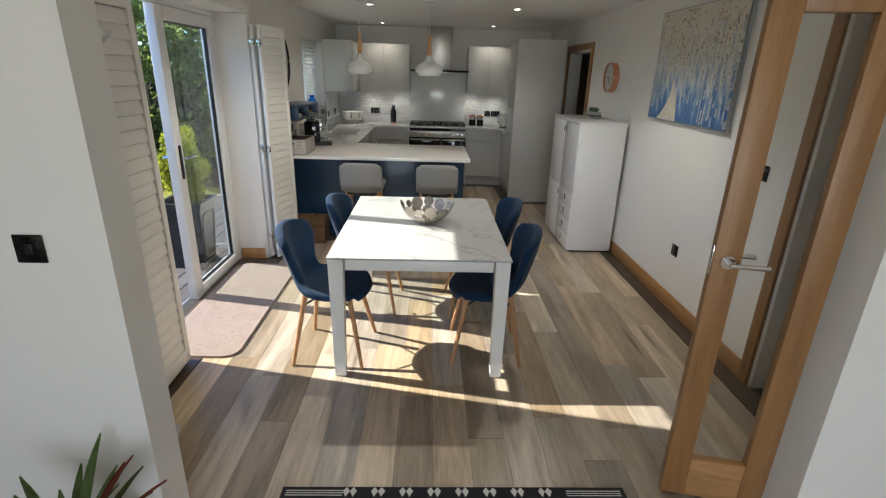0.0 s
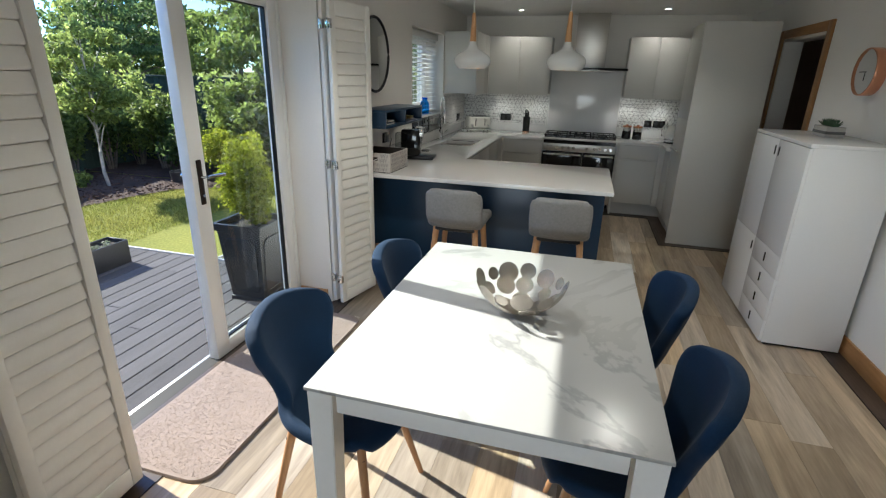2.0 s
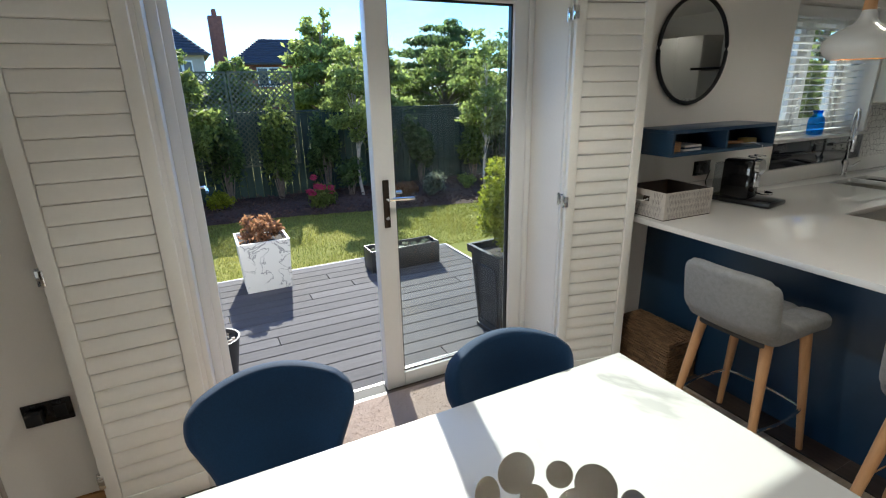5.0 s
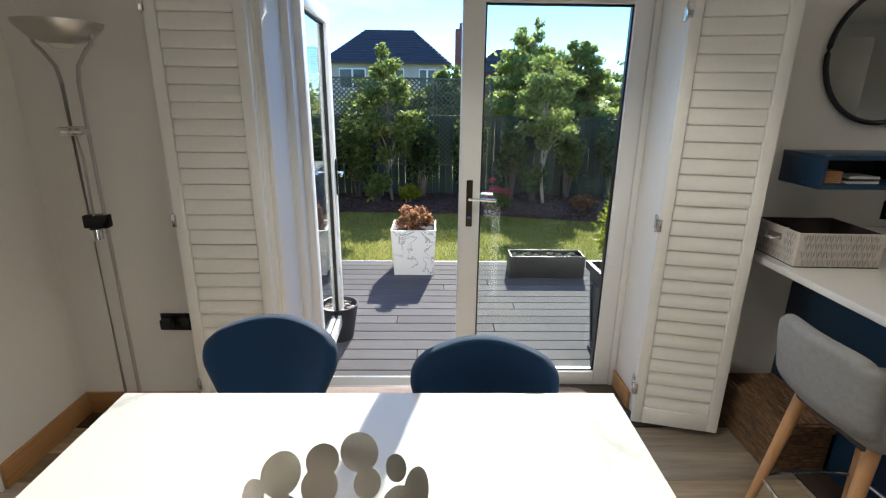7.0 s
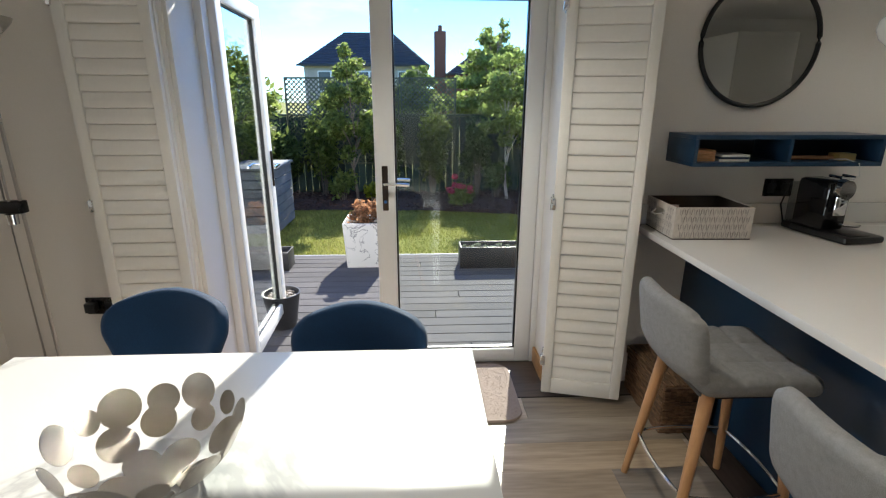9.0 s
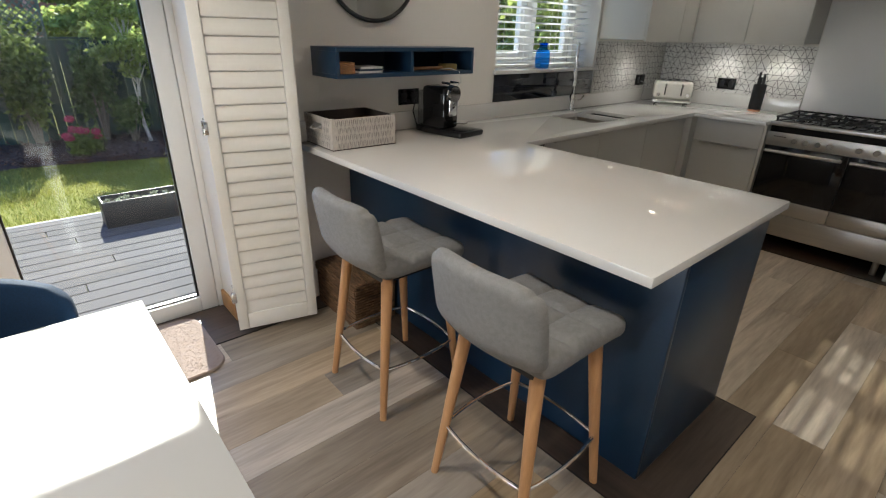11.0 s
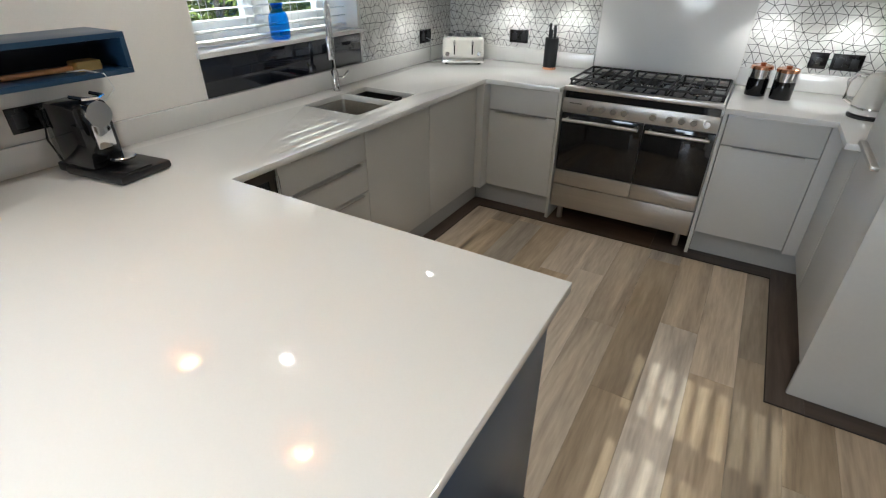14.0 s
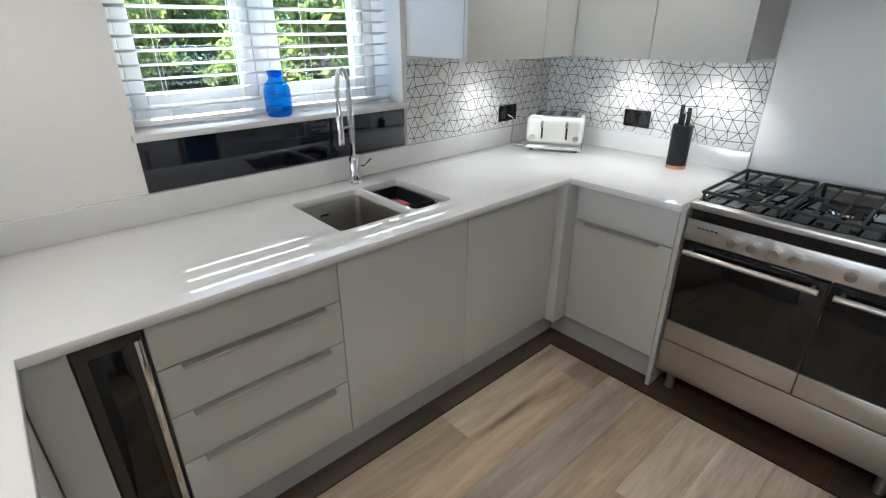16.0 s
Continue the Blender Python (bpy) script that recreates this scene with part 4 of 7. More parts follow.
# breakfast bar base
pen = thing("breakfast_bar", "navy painted breakfast-bar base below the worktop", "breakfast bar", at=(0.93, 5.6, 0))
part("front_panel", box(0.003, 1.877, 5.295, 5.317, 0.002, 0.879, 0.001), NAVY, pen, world=True)
part("end_panel", box(1.855, 1.877, 5.318, 5.95, 0.002, 0.879, 0.001), NAVY, pen, world=True)
part("back_panel", box(0.003, 1.854, 5.928, 5.95, 0.002, 0.879, 0.001), GREY_DOOR, pen, world=True)

# sink
sink = thing("kitchen_sink", "undermounted steel sink with one large and one small bowl", "sink", at=(0.345, 7.1, 0.70))
for (x0, x1, y0, y1), deep in ((BOWL_1, 0.19), (BOWL_2, 0.14)):
    bm = bmesh.new()
    rings = []
    for inset, z in ((-0.012, 0.879), (0.0, 0.879), (0.004, 0.87), (0.008, 0.90 - deep), (0.03, 0.88 - deep)):
        rings.append([bm.verts.new((x, y, z)) for x, y in rounded(x0 + inset, x1 - inset, y0 + inset * 0.8, y1 - inset * 0.8, 0.022)])
    for lo, hi in zip(rings, rings[1:]):
        for i in range(len(lo)):
            j = (i + 1) % len(lo)
            bm.faces.new((lo[i], lo[j], hi[j], hi[i]))
    bm.faces.new(rings[-1])
    bowl = part("bowl", bm, SINK_STEEL, sink, world=True)
    part("drain", lathe([(0.0, 0.004), (0.03, 0.004), (0.036, 0.001)], 20, ((x0 + x1) / 2, (y0 + y1) / 2, 0.88 - deep)), CHROME, bowl, "round chrome drain", world=True)
part("overflow", tube([(0.176, 6.96, 0.835), (0.176, 6.995, 0.835)], 0.004), BLACK, sink, world=True)
caddy = thing("sink_caddy", "dark sink caddy holding a pink sponge", "caddy", at=(0.33, 7.25, 0.835))
cb = box(0.20, 0.46, 7.175, 7.325, 0.835, 0.842, 0.002)
for c in ((0.20, 0.205, 7.175, 7.325), (0.455, 0.46, 7.175, 7.325)):
    box(*c, 0.842, 0.895, bm=cb)
for c in ((0.205, 0.455, 7.175, 7.18), (0.205, 0.455, 7.32, 7.325)):
    box(*c, 0.842, 0.895, bm=cb)
part("tray", cb, BLACK, caddy, world=True, smooth=None)
part("sponge", box(0.30, 0.37, 7.22, 7.27, 0.843, 0.872, 0.008), mat("pink_sponge", (0.62, 0.13, 0.16), 0.9, var=0.2, bump=0.8), caddy, "pink sponge", world=True)

tap = thing("kitchen_tap", "tall chrome tap with spring pull-down spout", "tap", at=(0.085, 7.19, CT), rz=-55)
part("base", lathe([(0.028, 0), (0.028, 0.006), (0.022, 0.012), (0.022, 0.105), (0.018, 0.112), (0.013, 0.12)], 24), CHROME, tap)
arc = [(0, 0, 0.11), (0, 0, 0.40)] + [(0.055 - 0.055 * math.cos(radians(a)), 0, 0.40 + 0.075 * math.sin(radians(a))) for a in range(15, 181, 15)] + [(0.11, 0, 0.31)]
part("riser", tube(arc, 0.0105, 12), CHROME, tap)
coil = []
for k in range(26):
    f = k / 25
    z = 0.18 + 0.21 * f
    coil.append((0, 0, z))
sp = bmesh.new()
for k, c in enumerate(coil):
    tube([(c[0] + 0.0135 * math.cos(a), c[1] + 0.0135 * math.sin(a), c[2]) for a in (2 * math.pi * i / 12 for i in range(12))], 0.0022, 5, bm=sp, closed=True)
part("spring", sp, CHROME, tap, "chrome spring coil")
part("spray_head", lathe([(0.010, 0.31), (0.014, 0.30), (0.015, 0.20), (0.012, 0.19), (0, 0.19)], 20, (0.11, 0, 0)), CHROME, tap, "pull-down spray head")
part("support_arm", tube([(0, 0, 0.245), (0.05, 0, 0.25), (0.095, 0, 0.25)], 0.005), CHROME, tap)
part("lever", tube([(0.0, 0.02, 0.075), (0.0, 0.05, 0.078), (0.01, 0.085, 0.115)], 0.006), CHROME, tap, "side lever")

# splash panel and tiles
solid("splash_panel", box(0.0015, 0.008, WINDOW[0] - 0.005, WINDOW[1], 1.012, 1.187, 0.001), NAVY_GLASS, "glossy navy glass panel below the window sill", "splashback")


def tiles(name, label, place, along, z0, z1, length, seed):
    """Patterned tiles: white ground, dark lines that join a loose net of star points."""
    rng = random.Random(seed)
    root = thing(name, label, "tiles", at=place, rz=along, kind="structure")
    h = z1 - z0
    for k in range(int(math.ceil(length / 0.30))):
        for j in range(2):
            x0, x1 = k * 0.30, min(length, k * 0.30 + 0.299)
            zz0, zz1 = z0 + j * h / 2, z0 + (j + 1) * h / 2 - 0.0012
            if x1 - x0 > 0.02:
                part("tile", box(x0, x1, 0.001, 0.009, zz0, zz1, 0.0006, seg=1), TILE, root, smooth=None)
    step = 0.053
    rows, cols = int(h / (step * 0.86)) + 2, int(length / step) + 3
    pts = {}
    for j in range(rows):
        for i in range(cols):
            pts[i, j] = (step * (i - 0.5 + 0.5 * (j % 2)) + rng.uniform(-0.012, 0.012), z0 - 0.01 + step * 0.86 * j + rng.uniform(-0.011, 0.011))
    bm = bmesh.new()

    def line(p, q):
        (ax, az), (bx, bz) = p, q
        lim = []
        t0, t1 = 0.0, 1.0
        for a, d, lo, hi in ((ax, bx - ax, 0.003, length - 0.003), (az, bz - az, z0 + 0.003, z1 - 0.003)):
            if abs(d) < 1e-9:
                if not lo <= a <= hi:
                    return
            else:
                u, v = sorted(((lo - a) / d, (hi - a) / d))
                t0, t1 = max(t0, u), min(t1, v)
        if t1 - t0 < 0.05:
            return
        p = Vector((ax + (bx - ax) * t0, 0, az + (bz - az) * t0))
        q = Vector((ax + (bx - ax) * t1, 0, az + (bz - az) * t1))
        n = (q - p).normalized().cross(Vector((0, 1, 0))) * 0.0015
        vs = [bm.verts.new(c + Vector((0, 0.0098, 0))) for c in (p - n, p + n, q + n, q - n)]
        bm.faces.new(vs)

    for (i, j), p in pts.items():
        odd = j % 2
        for di, dj in ((1, 0), (odd, 1), (odd - 1, 1)):
            q = pts.get((i + di, j + dj))
            if q and rng.random() < 0.93:
                line(p, q)
    part("pattern_lines", bm, TILE_LINE, root, "thin dark geometric lines", smooth=None)
    return root


tiles("wall_tiles", "white tiles with thin dark geometric star lines", (0.0, Y1, 0), -90, 1.012, 1.40, Y1 - WINDOW[1] - 0.012, 3)
tiles("wall_tiles", "white tiles with thin dark geometric star lines", (1.185, Y1, 0), 180, 1.012, 1.40, 1.173, 4)
tiles("wall_tiles", "white tiles with thin dark geometric star lines", (3.26, Y1, 0), 180, 1.012, 1.40, 1.173, 5)
solid("splashback", box(1.187, 2.085, Y1 - 0.008, Y1 - 0.001, CT, 1.70, 0.001), PANEL_GLASS, "pale grey glass splashback behind the cooker", "splashback")


# wall units
def wall_unit(label, axis, front, a0, a1, back, side, splits, z0=1.405, z1=2.095):
    at = ((front + back) / 2, (a0 + a1) / 2, z0) if axis == "x" else ((a0 + a1) / 2, (front + back) / 2, z0)
    root = thing("wall_cabinet", label, "cabinet", at=at, group="grey kitchen wall units")

    def blk(f0, f1, b0, b1, c0, c1, bev=0.0):
        return box(min(f0, f1), max(f0, f1), b0, b1, c0, c1, bev) if axis == "x" else box(b0, b1, min(f0, f1), max(f0, f1), c0, c1, bev)

    part("body", blk(front - side * 0.021, back, a0, a1, z0 + 0.012, z1), GREY_DOOR, root, world=True, smooth=None)
    for b0, b1 in zip(splits, splits[1:]):
        part("door", blk(front, front - side * 0.02, b0 + 0.0015, b1 - 0.0015, z0, z1, 0.0015), GREY_DOOR, root, world=True)
    return root


wall_unit("grey wall unit on the window side with bright end panel", "x", 0.395, 7.56, 8.30, 0.002, 1, [7.56, 8.06, 8.30])
wall_unit("grey two-door wall unit above the knife block", "y", 8.30, 0.397, 1.18, Y1 - 0.002, -1, [0.397, 0.785, 1.18])
wall_unit("grey two-door wall unit above the canisters", "y", 8.30, 2.095, 2.785, Y1 - 0.002, -1, [2.095, 2.435, 2.785])
for ux, uy in UNDER:
    u = thing("cabinet_light", "small lit spotlight under a wall cabinet", "light", at=(ux, uy, 1.399))
    part("ring", lathe([(0.033, 0.017), (0.033, 0.0), (0.026, 0.0), (0.026, 0.006)], 20), CHROME, u)
    part("lens", lathe([(0.026, 0.005), (0.0, 0.005)], 20), LED_GLOW, u, "glowing lens", smooth=None)

hood = thing("extractor_hood", "steel chimney extractor with flat dark glass canopy", "extractor", at=(1.65, 8.4, 1.7))
part("chimney", box(1.455, 1.835, 8.37, Y1 - 0.002, 1.745, CEIL - 0.002, 0.002), STEEL, hood, "brushed steel chimney", world=True)
part("canopy", box(1.205, 2.10, 8.15, Y1 - 0.009, 1.715, 1.742, 0.004), BLACK_GLOSS, hood, "black glass canopy edge", world=True)
part("filter", box(1.29, 2.01, 8.22, 8.58, 1.706, 1.715, 0.001), STEEL, hood, world=True)

# range cooker
ck = thing("range_cooker", "wide steel range cooker with black glass ovens", "cooker", at=(1.635, 8.33, 0))
CX0, CX1, CY = 1.19, 2.082, 8.035
part("body", box(CX0, CX1, CY + 0.03, Y1 - 0.03, 0.12, 0.885), STEEL, ck, world=True, smooth=None)
part("hob", box(CX0, CX1, CY - 0.01, Y1 - 0.03, 0.885, 0.912, 0.004), STEEL, ck, world=True)
part("hob_plate", box(CX0 + 0.012, CX1 - 0.012, CY + 0.03, Y1 - 0.045, 0.912, 0.9145, 0.001), BLACK_GLOSS, ck, "black hob surface", world=True)
part("vent_strip", box(CX0 + 0.01, CX1 - 0.01, CY + 0.002, CY + 0.03, 0.842, 0.884), BLACK_GLOSS, ck, world=True, smooth=None)
cp = part("control_panel", box(CX0, CX1, CY - 0.004, CY + 0.03, 0.755, 0.842, 0.003), STEEL, ck, world=True)
for x in (1.37, 1.44, 1.51, 1.575, 1.735, 1.825, 1.89, 1.955, 2.02):
    part("knob", rod((x, CY - 0.003, 0.797), (x, CY - 0.034, 0.797), 0.021, 0.018, 18), CHROME, cp, "round steel knob", world=True)
mk = bmesh.new()
for k in range(5):
    box(1.235 + 0.016 * k, 1.246 + 0.016 * k, CY - 0.0055, CY - 0.004, 0.81, 0.816, bm=mk)
part("panel_marks", mk, BLACK, cp, world=True, smooth=None)
OV = 1.69
for x0, x1 in ((CX0 + 0.004, OV), (OV + 0.004, CX1 - 0.004)):
    od = part("oven_door", box(x0, x1, CY, CY + 0.03, 0.37, 0.745, 0.003), BLACK_GLOSS, ck, "black glass oven door", world=True)
    part("door_band", box(x0, x1, CY - 0.003, CY + 0.03, 0.27, 0.368, 0.003), STEEL, od, "brushed steel lower band", world=True)
    hb = rod((x0 + 0.02, CY - 0.045, 0.715), (x1 - 0.02, CY - 0.045, 0.715), 0.011, seg=12)
    for hx in (x0 + 0.04, x1 - 0.04):
        rod((hx, CY, 0.715), (hx, CY - 0.045, 0.715), 0.008, bm=hb)
    part("oven_handle", hb, STEEL, od, "steel bar handle", world=True)
part("storage_drawer", box(CX0, CX1, CY - 0.003, CY + 0.03, 0.105, 0.266, 0.003), STEEL, ck, "brushed steel storage drawer", world=True)
for x in (CX0 + 0.06, CX1 - 0.06):
    for y in (CY + 0.05, Y1 - 0.1):
        part("leg", rod((x, y, 0.002), (x, y, 0.12), 0.019, seg=14), STEEL, ck, world=True)
for k, cx in enumerate((1.34, 1.635, 1.93)):
    gr = bmesh.new()
    y0, y1 = CY + 0.06, Y1 - 0.08
    for yy in (y0, (y0 + y1) / 2, y1):
        box(cx - 0.138, cx + 0.138, yy - 0.006, yy + 0.006, 0.935, 0.947, 0.002, bm=gr, seg=1)
    for xx in (-0.138, -0.07, 0.0, 0.07, 0.138):
        box(cx + xx - 0.005, cx + xx + 0.005, y0, y1, 0.933, 0.945, 0.002, bm=gr, seg=1)
    for xx, yy in ((-0.13, y0), (0.13, y0), (-0.13, y1), (0.13, y1)):
        rod((cx + xx, yy, 0.912), (cx + xx, yy, 0.936), 0.007, seg=8, bm=gr)
    if k == 1:
        for xx in (-0.05, 0.05):
            box(cx + xx - 0.012, cx + xx + 0.012, y0 + 0.06, y0 + 0.075, 0.945, 0.975, 0.003, bm=gr, seg=1)
    part("grate", gr, IRON, ck, "black cast-iron pan support", world=True)
    for by in ((y0 + 0.12, y1 - 0.11) if k != 1 else ((y0 + y1) / 2,)):
        br = 0.045 if k != 1 else 0.065
        bn = part("burner", lathe([(br * 1.25, 0.912), (br * 1.2, 0.922), (br, 0.924)], 24, (cx, by, 0)), CHROME, ck, world=True)
        part("burner_cap", lathe([(br, 0.922), (br, 0.930), (br * 0.9, 0.933), (0, 0.934)], 24, (cx, by, 0)), IRON, bn, "black burner cap", world=True)


# ---- dining table ----
TX0, TX1, TY0, TY1, TZ = 0.965, 1.978, 2.683, 4.085, 0.75
table = thing("dining_table", "white dining table with grey-veined ceramic top", "table", at=((TX0 + TX1) / 2, (TY0 + TY1) / 2, 0))
part("tabletop", box(TX0, TX1, TY0, TY1, TZ - 0.012, TZ, 0.002), TABLE_STONE, table, "white ceramic top with grey veins", world=True)
for x0, x1, y0, y1 in ((TX0 + 0.10, TX1 - 0.10, TY0 + 0.009, TY0 + 0.033), (TX0 + 0.10, TX1 - 0.10, TY1 - 0.033, TY1 - 0.009),
                       (TX0 + 0.009, TX0 + 0.033, TY0 + 0.07, TY1 - 0.07), (TX1 - 0.033, TX1 - 0.009, TY0 + 0.07, TY1 - 0.07)):
    part("apron", box(x0, x1, y0, y1, TZ - 0.075, TZ - 0.013, 0.002), TABLE_WHITE, table, world=True)
for sx, x in ((1, TX0 + 0.006), (-1, TX1 - 0.006)):
    for sy, y in ((1, TY0 + 0.006), (-1, TY1 - 0.006)):
        bm = bmesh.new()
        quads = []
        for z, wx, wy, sh in ((TZ - 0.014, 0.082, 0.075, 0.0), (0.6, 0.078, 0.07, 0.002), (0.0, 0.064, 0.055, 0.010)):
            quads.append([bm.verts.new((x + sx * a, y + sy * b, z)) for a, b in ((sh, 0), (sh + wx, 0), (sh + wx, wy), (sh, wy))])
        for lo, hi in zip(quads, quads[1:]):
            for i in range(4):
                bm.faces.new((lo[i], lo[(i + 1) % 4], hi[(i + 1) % 4], hi[i]))
        bm.faces.new(quads[0])
        bm.faces.new(quads[-1][::-1])
        bmesh.ops.bevel(bm, geom=bm.edges, offset=0.003, segments=2, affect="EDGES")
        part("leg", bm, TABLE_WHITE, table, world=True)


# ---- dining chairs ----
def seat_shell(width, profile, ns=14, nv=30):
    """A curved shell: profile(v) gives x, z, half width, the lift of its rims and how far they come forward."""
    def fn(u, v):
        x, z, half, lift, fwd = profile(v)
        s = 2 * u - 1
        return (x + fwd * s * s, half * s * (1.0 + 0.12 * max(0.0, min(1.0, (v - 0.6) / 0.25))), z + lift * s * s)
    return sheet(fn, ns, nv)


def spline(v, table):
    """Smooth values between the rows of a table whose first column is v."""
    n = len(table)
    i = next((k for k in range(n - 1) if v <= table[k + 1][0]), n - 2)
    t = (v - table[i][0]) / (table[i + 1][0] - table[i][0])
    rows = [table[min(max(i + k, 0), n - 1)] for k in (-1, 0, 1, 2)]
    out = []
    for p0, p1, p2, p3 in list(zip(*rows))[1:]:
        out.append(0.5 * (2 * p1 + (p2 - p0) * t + (2 * p0 - 5 * p1 + 4 * p2 - p3) * t * t + (3 * p1 - p0 - 3 * p2 + p3) * t ** 3))
    return out


# v, depth, height, half width, lift of the rims, how far they come forward
CHAIR = [(0.0, 0.240, 0.428, 0.150, 0.0, -0.055), (0.05, 0.228, 0.447, 0.185, 0.0, -0.045), (0.10, 0.20, 0.455, 0.207, 0.003, -0.035), (0.20, 0.13, 0.456, 0.225, 0.008, -0.015),
         (0.34, 0.02, 0.450, 0.235, 0.016, 0.0), (0.45, -0.09, 0.452, 0.222, 0.032, 0.02), (0.53, -0.16, 0.475, 0.192, 0.034, 0.05), (0.60, -0.195, 0.52, 0.165, 0.018, 0.07), (0.68, -0.215, 0.585, 0.160, 0.0, 0.075),
         (0.77, -0.235, 0.655, 0.180, 0.0, 0.085), (0.85, -0.25, 0.72, 0.197, -0.008, 0.09), (0.91, -0.26, 0.77, 0.199, -0.012, 0.085), (0.955, -0.265, 0.808, 0.193, -0.026, 0.072), (1.0, -0.268, 0.846, 0.166, -0.038, 0.05)]
chair = thing("dining_chair", "royal blue velvet shell chair with splayed wooden legs", "chair", group="chairs round the dining table")
shell = part("shell", seat_shell(0.45, lambda v: spline(v, CHAIR), 16, 48), VELVET, chair, "blue velvet seat and back in one", smooth=180)
thicken(shell, 0.05, 1)
for lx, ly in ((0.17, 0.16), (0.17, -0.16), (-0.14, 0.16), (-0.14, -0.16)):
    part("leg", rod((lx * 1.36 + 0.0, ly * 1.42, 0.0), (lx * 0.85, ly * 0.8, 0.435), 0.011, 0.017, 14), CHAIR_WOOD, chair)
fr = bmesh.new()
for s in (1, -1):
    tube([(0.17, 0.155 * s, 0.36), (0.04, 0.03 * s, 0.40), (-0.04, -0.03 * s, 0.40), (-0.145, -0.155 * s, 0.36)], 0.006, 6, bm=fr)
part("frame", fr, BLACK_METAL, chair, "black metal cross frame")
chair.matrix_basis = pose(0.915, 3.005, 0, 0, 0, -4)
copy_thing(chair, pose(1.065, 3.705, 0, 0, 0, -4))
copy_thing(chair, pose(1.91, 3.03, 0, 0, 0, 178))
copy_thing(chair, pose(1.905, 3.69, 0, 0, 0, 183))

# ---- bar stools ----
def pad(half, r, cuts, power=0.0):
    """A rounded cushion of half sizes x, y, z, its edges of radius r; power: how square its outline in y and z is, where it is rounded there too."""
    b = bmesh.new()
    bmesh.ops.create_cube(b, size=2)
    bmesh.ops.subdivide_edges(b, edges=b.edges[:], cuts=cuts, use_grid_fill=True)
    h = Vector(half)
    for v in b.verts:
        p = Vector((v.co.x * h.x, v.co.y * h.y, v.co.z * h.z))
        q = Vector([max(-(a - r), min(a - r, c)) for c, a in zip(p, h)])
        d = p - q
        if d.length > 1e-9:
            p = q + d.normalized() * r
        if power:
            y, z = abs(p.y) / h.y, abs(p.z) / h.z
            m = max(y, z)
            if m > 1e-6:
                f = m / (y ** power + z ** power) ** (1 / power)
                p.y, p.z = p.y * f, p.z * f
        v.co = p
    return b


stool = thing("bar_stool", "grey fabric bar stool with splayed beech legs", "stool", group="stools at the breakfast bar")
cushion = pad((0.205, 0.20, 0.040), 0.036, 35)
for v in cushion.verts:
    if v.co.z > 0:
        seam = min(abs(abs(v.co.x) - 0.068), abs(abs(v.co.y) - 0.067))
        v.co.z -= 0.011 * math.exp(-(seam / 0.011) ** 2) * min(1.0, v.co.z / 0.03)
    v.co.z += 0.012 * (v.co.y / 0.2) ** 2 + 0.35 * max(0.0, -v.co.x - 0.13) ** 2 * 10 - 0.010 * max(0.0, v.co.x / 0.2) ** 3
    v.co += Vector((0.020, 0, 0.632))
part("seat", cushion, FABRIC, stool, "tufted grey woven seat", smooth=60)
rest = pad((0.030, 0.200, 0.142), 0.028, 27, 5.0)
for v in rest.verts:
    z = v.co.z + 0.758
    v.co = Vector((v.co.x - 0.222 - 0.16 * (z - 0.70) + 0.95 * v.co.y ** 2 + 7.0 * max(0.0, 0.70 - z) ** 2, v.co.y, z))
part("backrest", rest, FABRIC, stool, "curved grey woven backrest", smooth=60)
part("seat_base", box(-0.15, 0.17, -0.15, 0.15, 0.575, 0.606, 0.01), BLACK, stool)
corners = []
for lx, ly in ((1, 1), (-1, 1), (-1, -1), (1, -1)):
    foot, top_end = Vector((lx * 0.20, ly * 0.195, 0.0)), Vector((lx * 0.135 + 0.01, ly * 0.14, 0.60))
    part("leg", rod(foot, top_end, 0.0135, 0.023, 14), BEECH, stool)
    corners.append(foot.lerp(top_end, 0.36))
ring = []
for a, c in zip(corners, corners[1:] + corners[:1]):
    out = ((a + c) / 2 - Vector((0.005, 0, a.z))).normalized()
    for k in range(8):
        t = k / 8
        ring.append(a.lerp(c, t) + out * 0.08 * t * (1 - t))
part("footrest", tube(ring, 0.0065, 8, closed=True), CHROME, stool, "bowed chrome footrest ring")
stool.matrix_basis = pose(0.875, 4.975, 0, 0, 0, 90) 
copy_thing(stool, pose(1.59, 4.975, 0, 0, 0, 90) )

# ---- silver bowl on the table ----
bowl = thing("decorative_bowl", "silver bowl made of hammered metal discs", "bowl", at=(1.505, 3.385, TZ))
rng = random.Random(7)
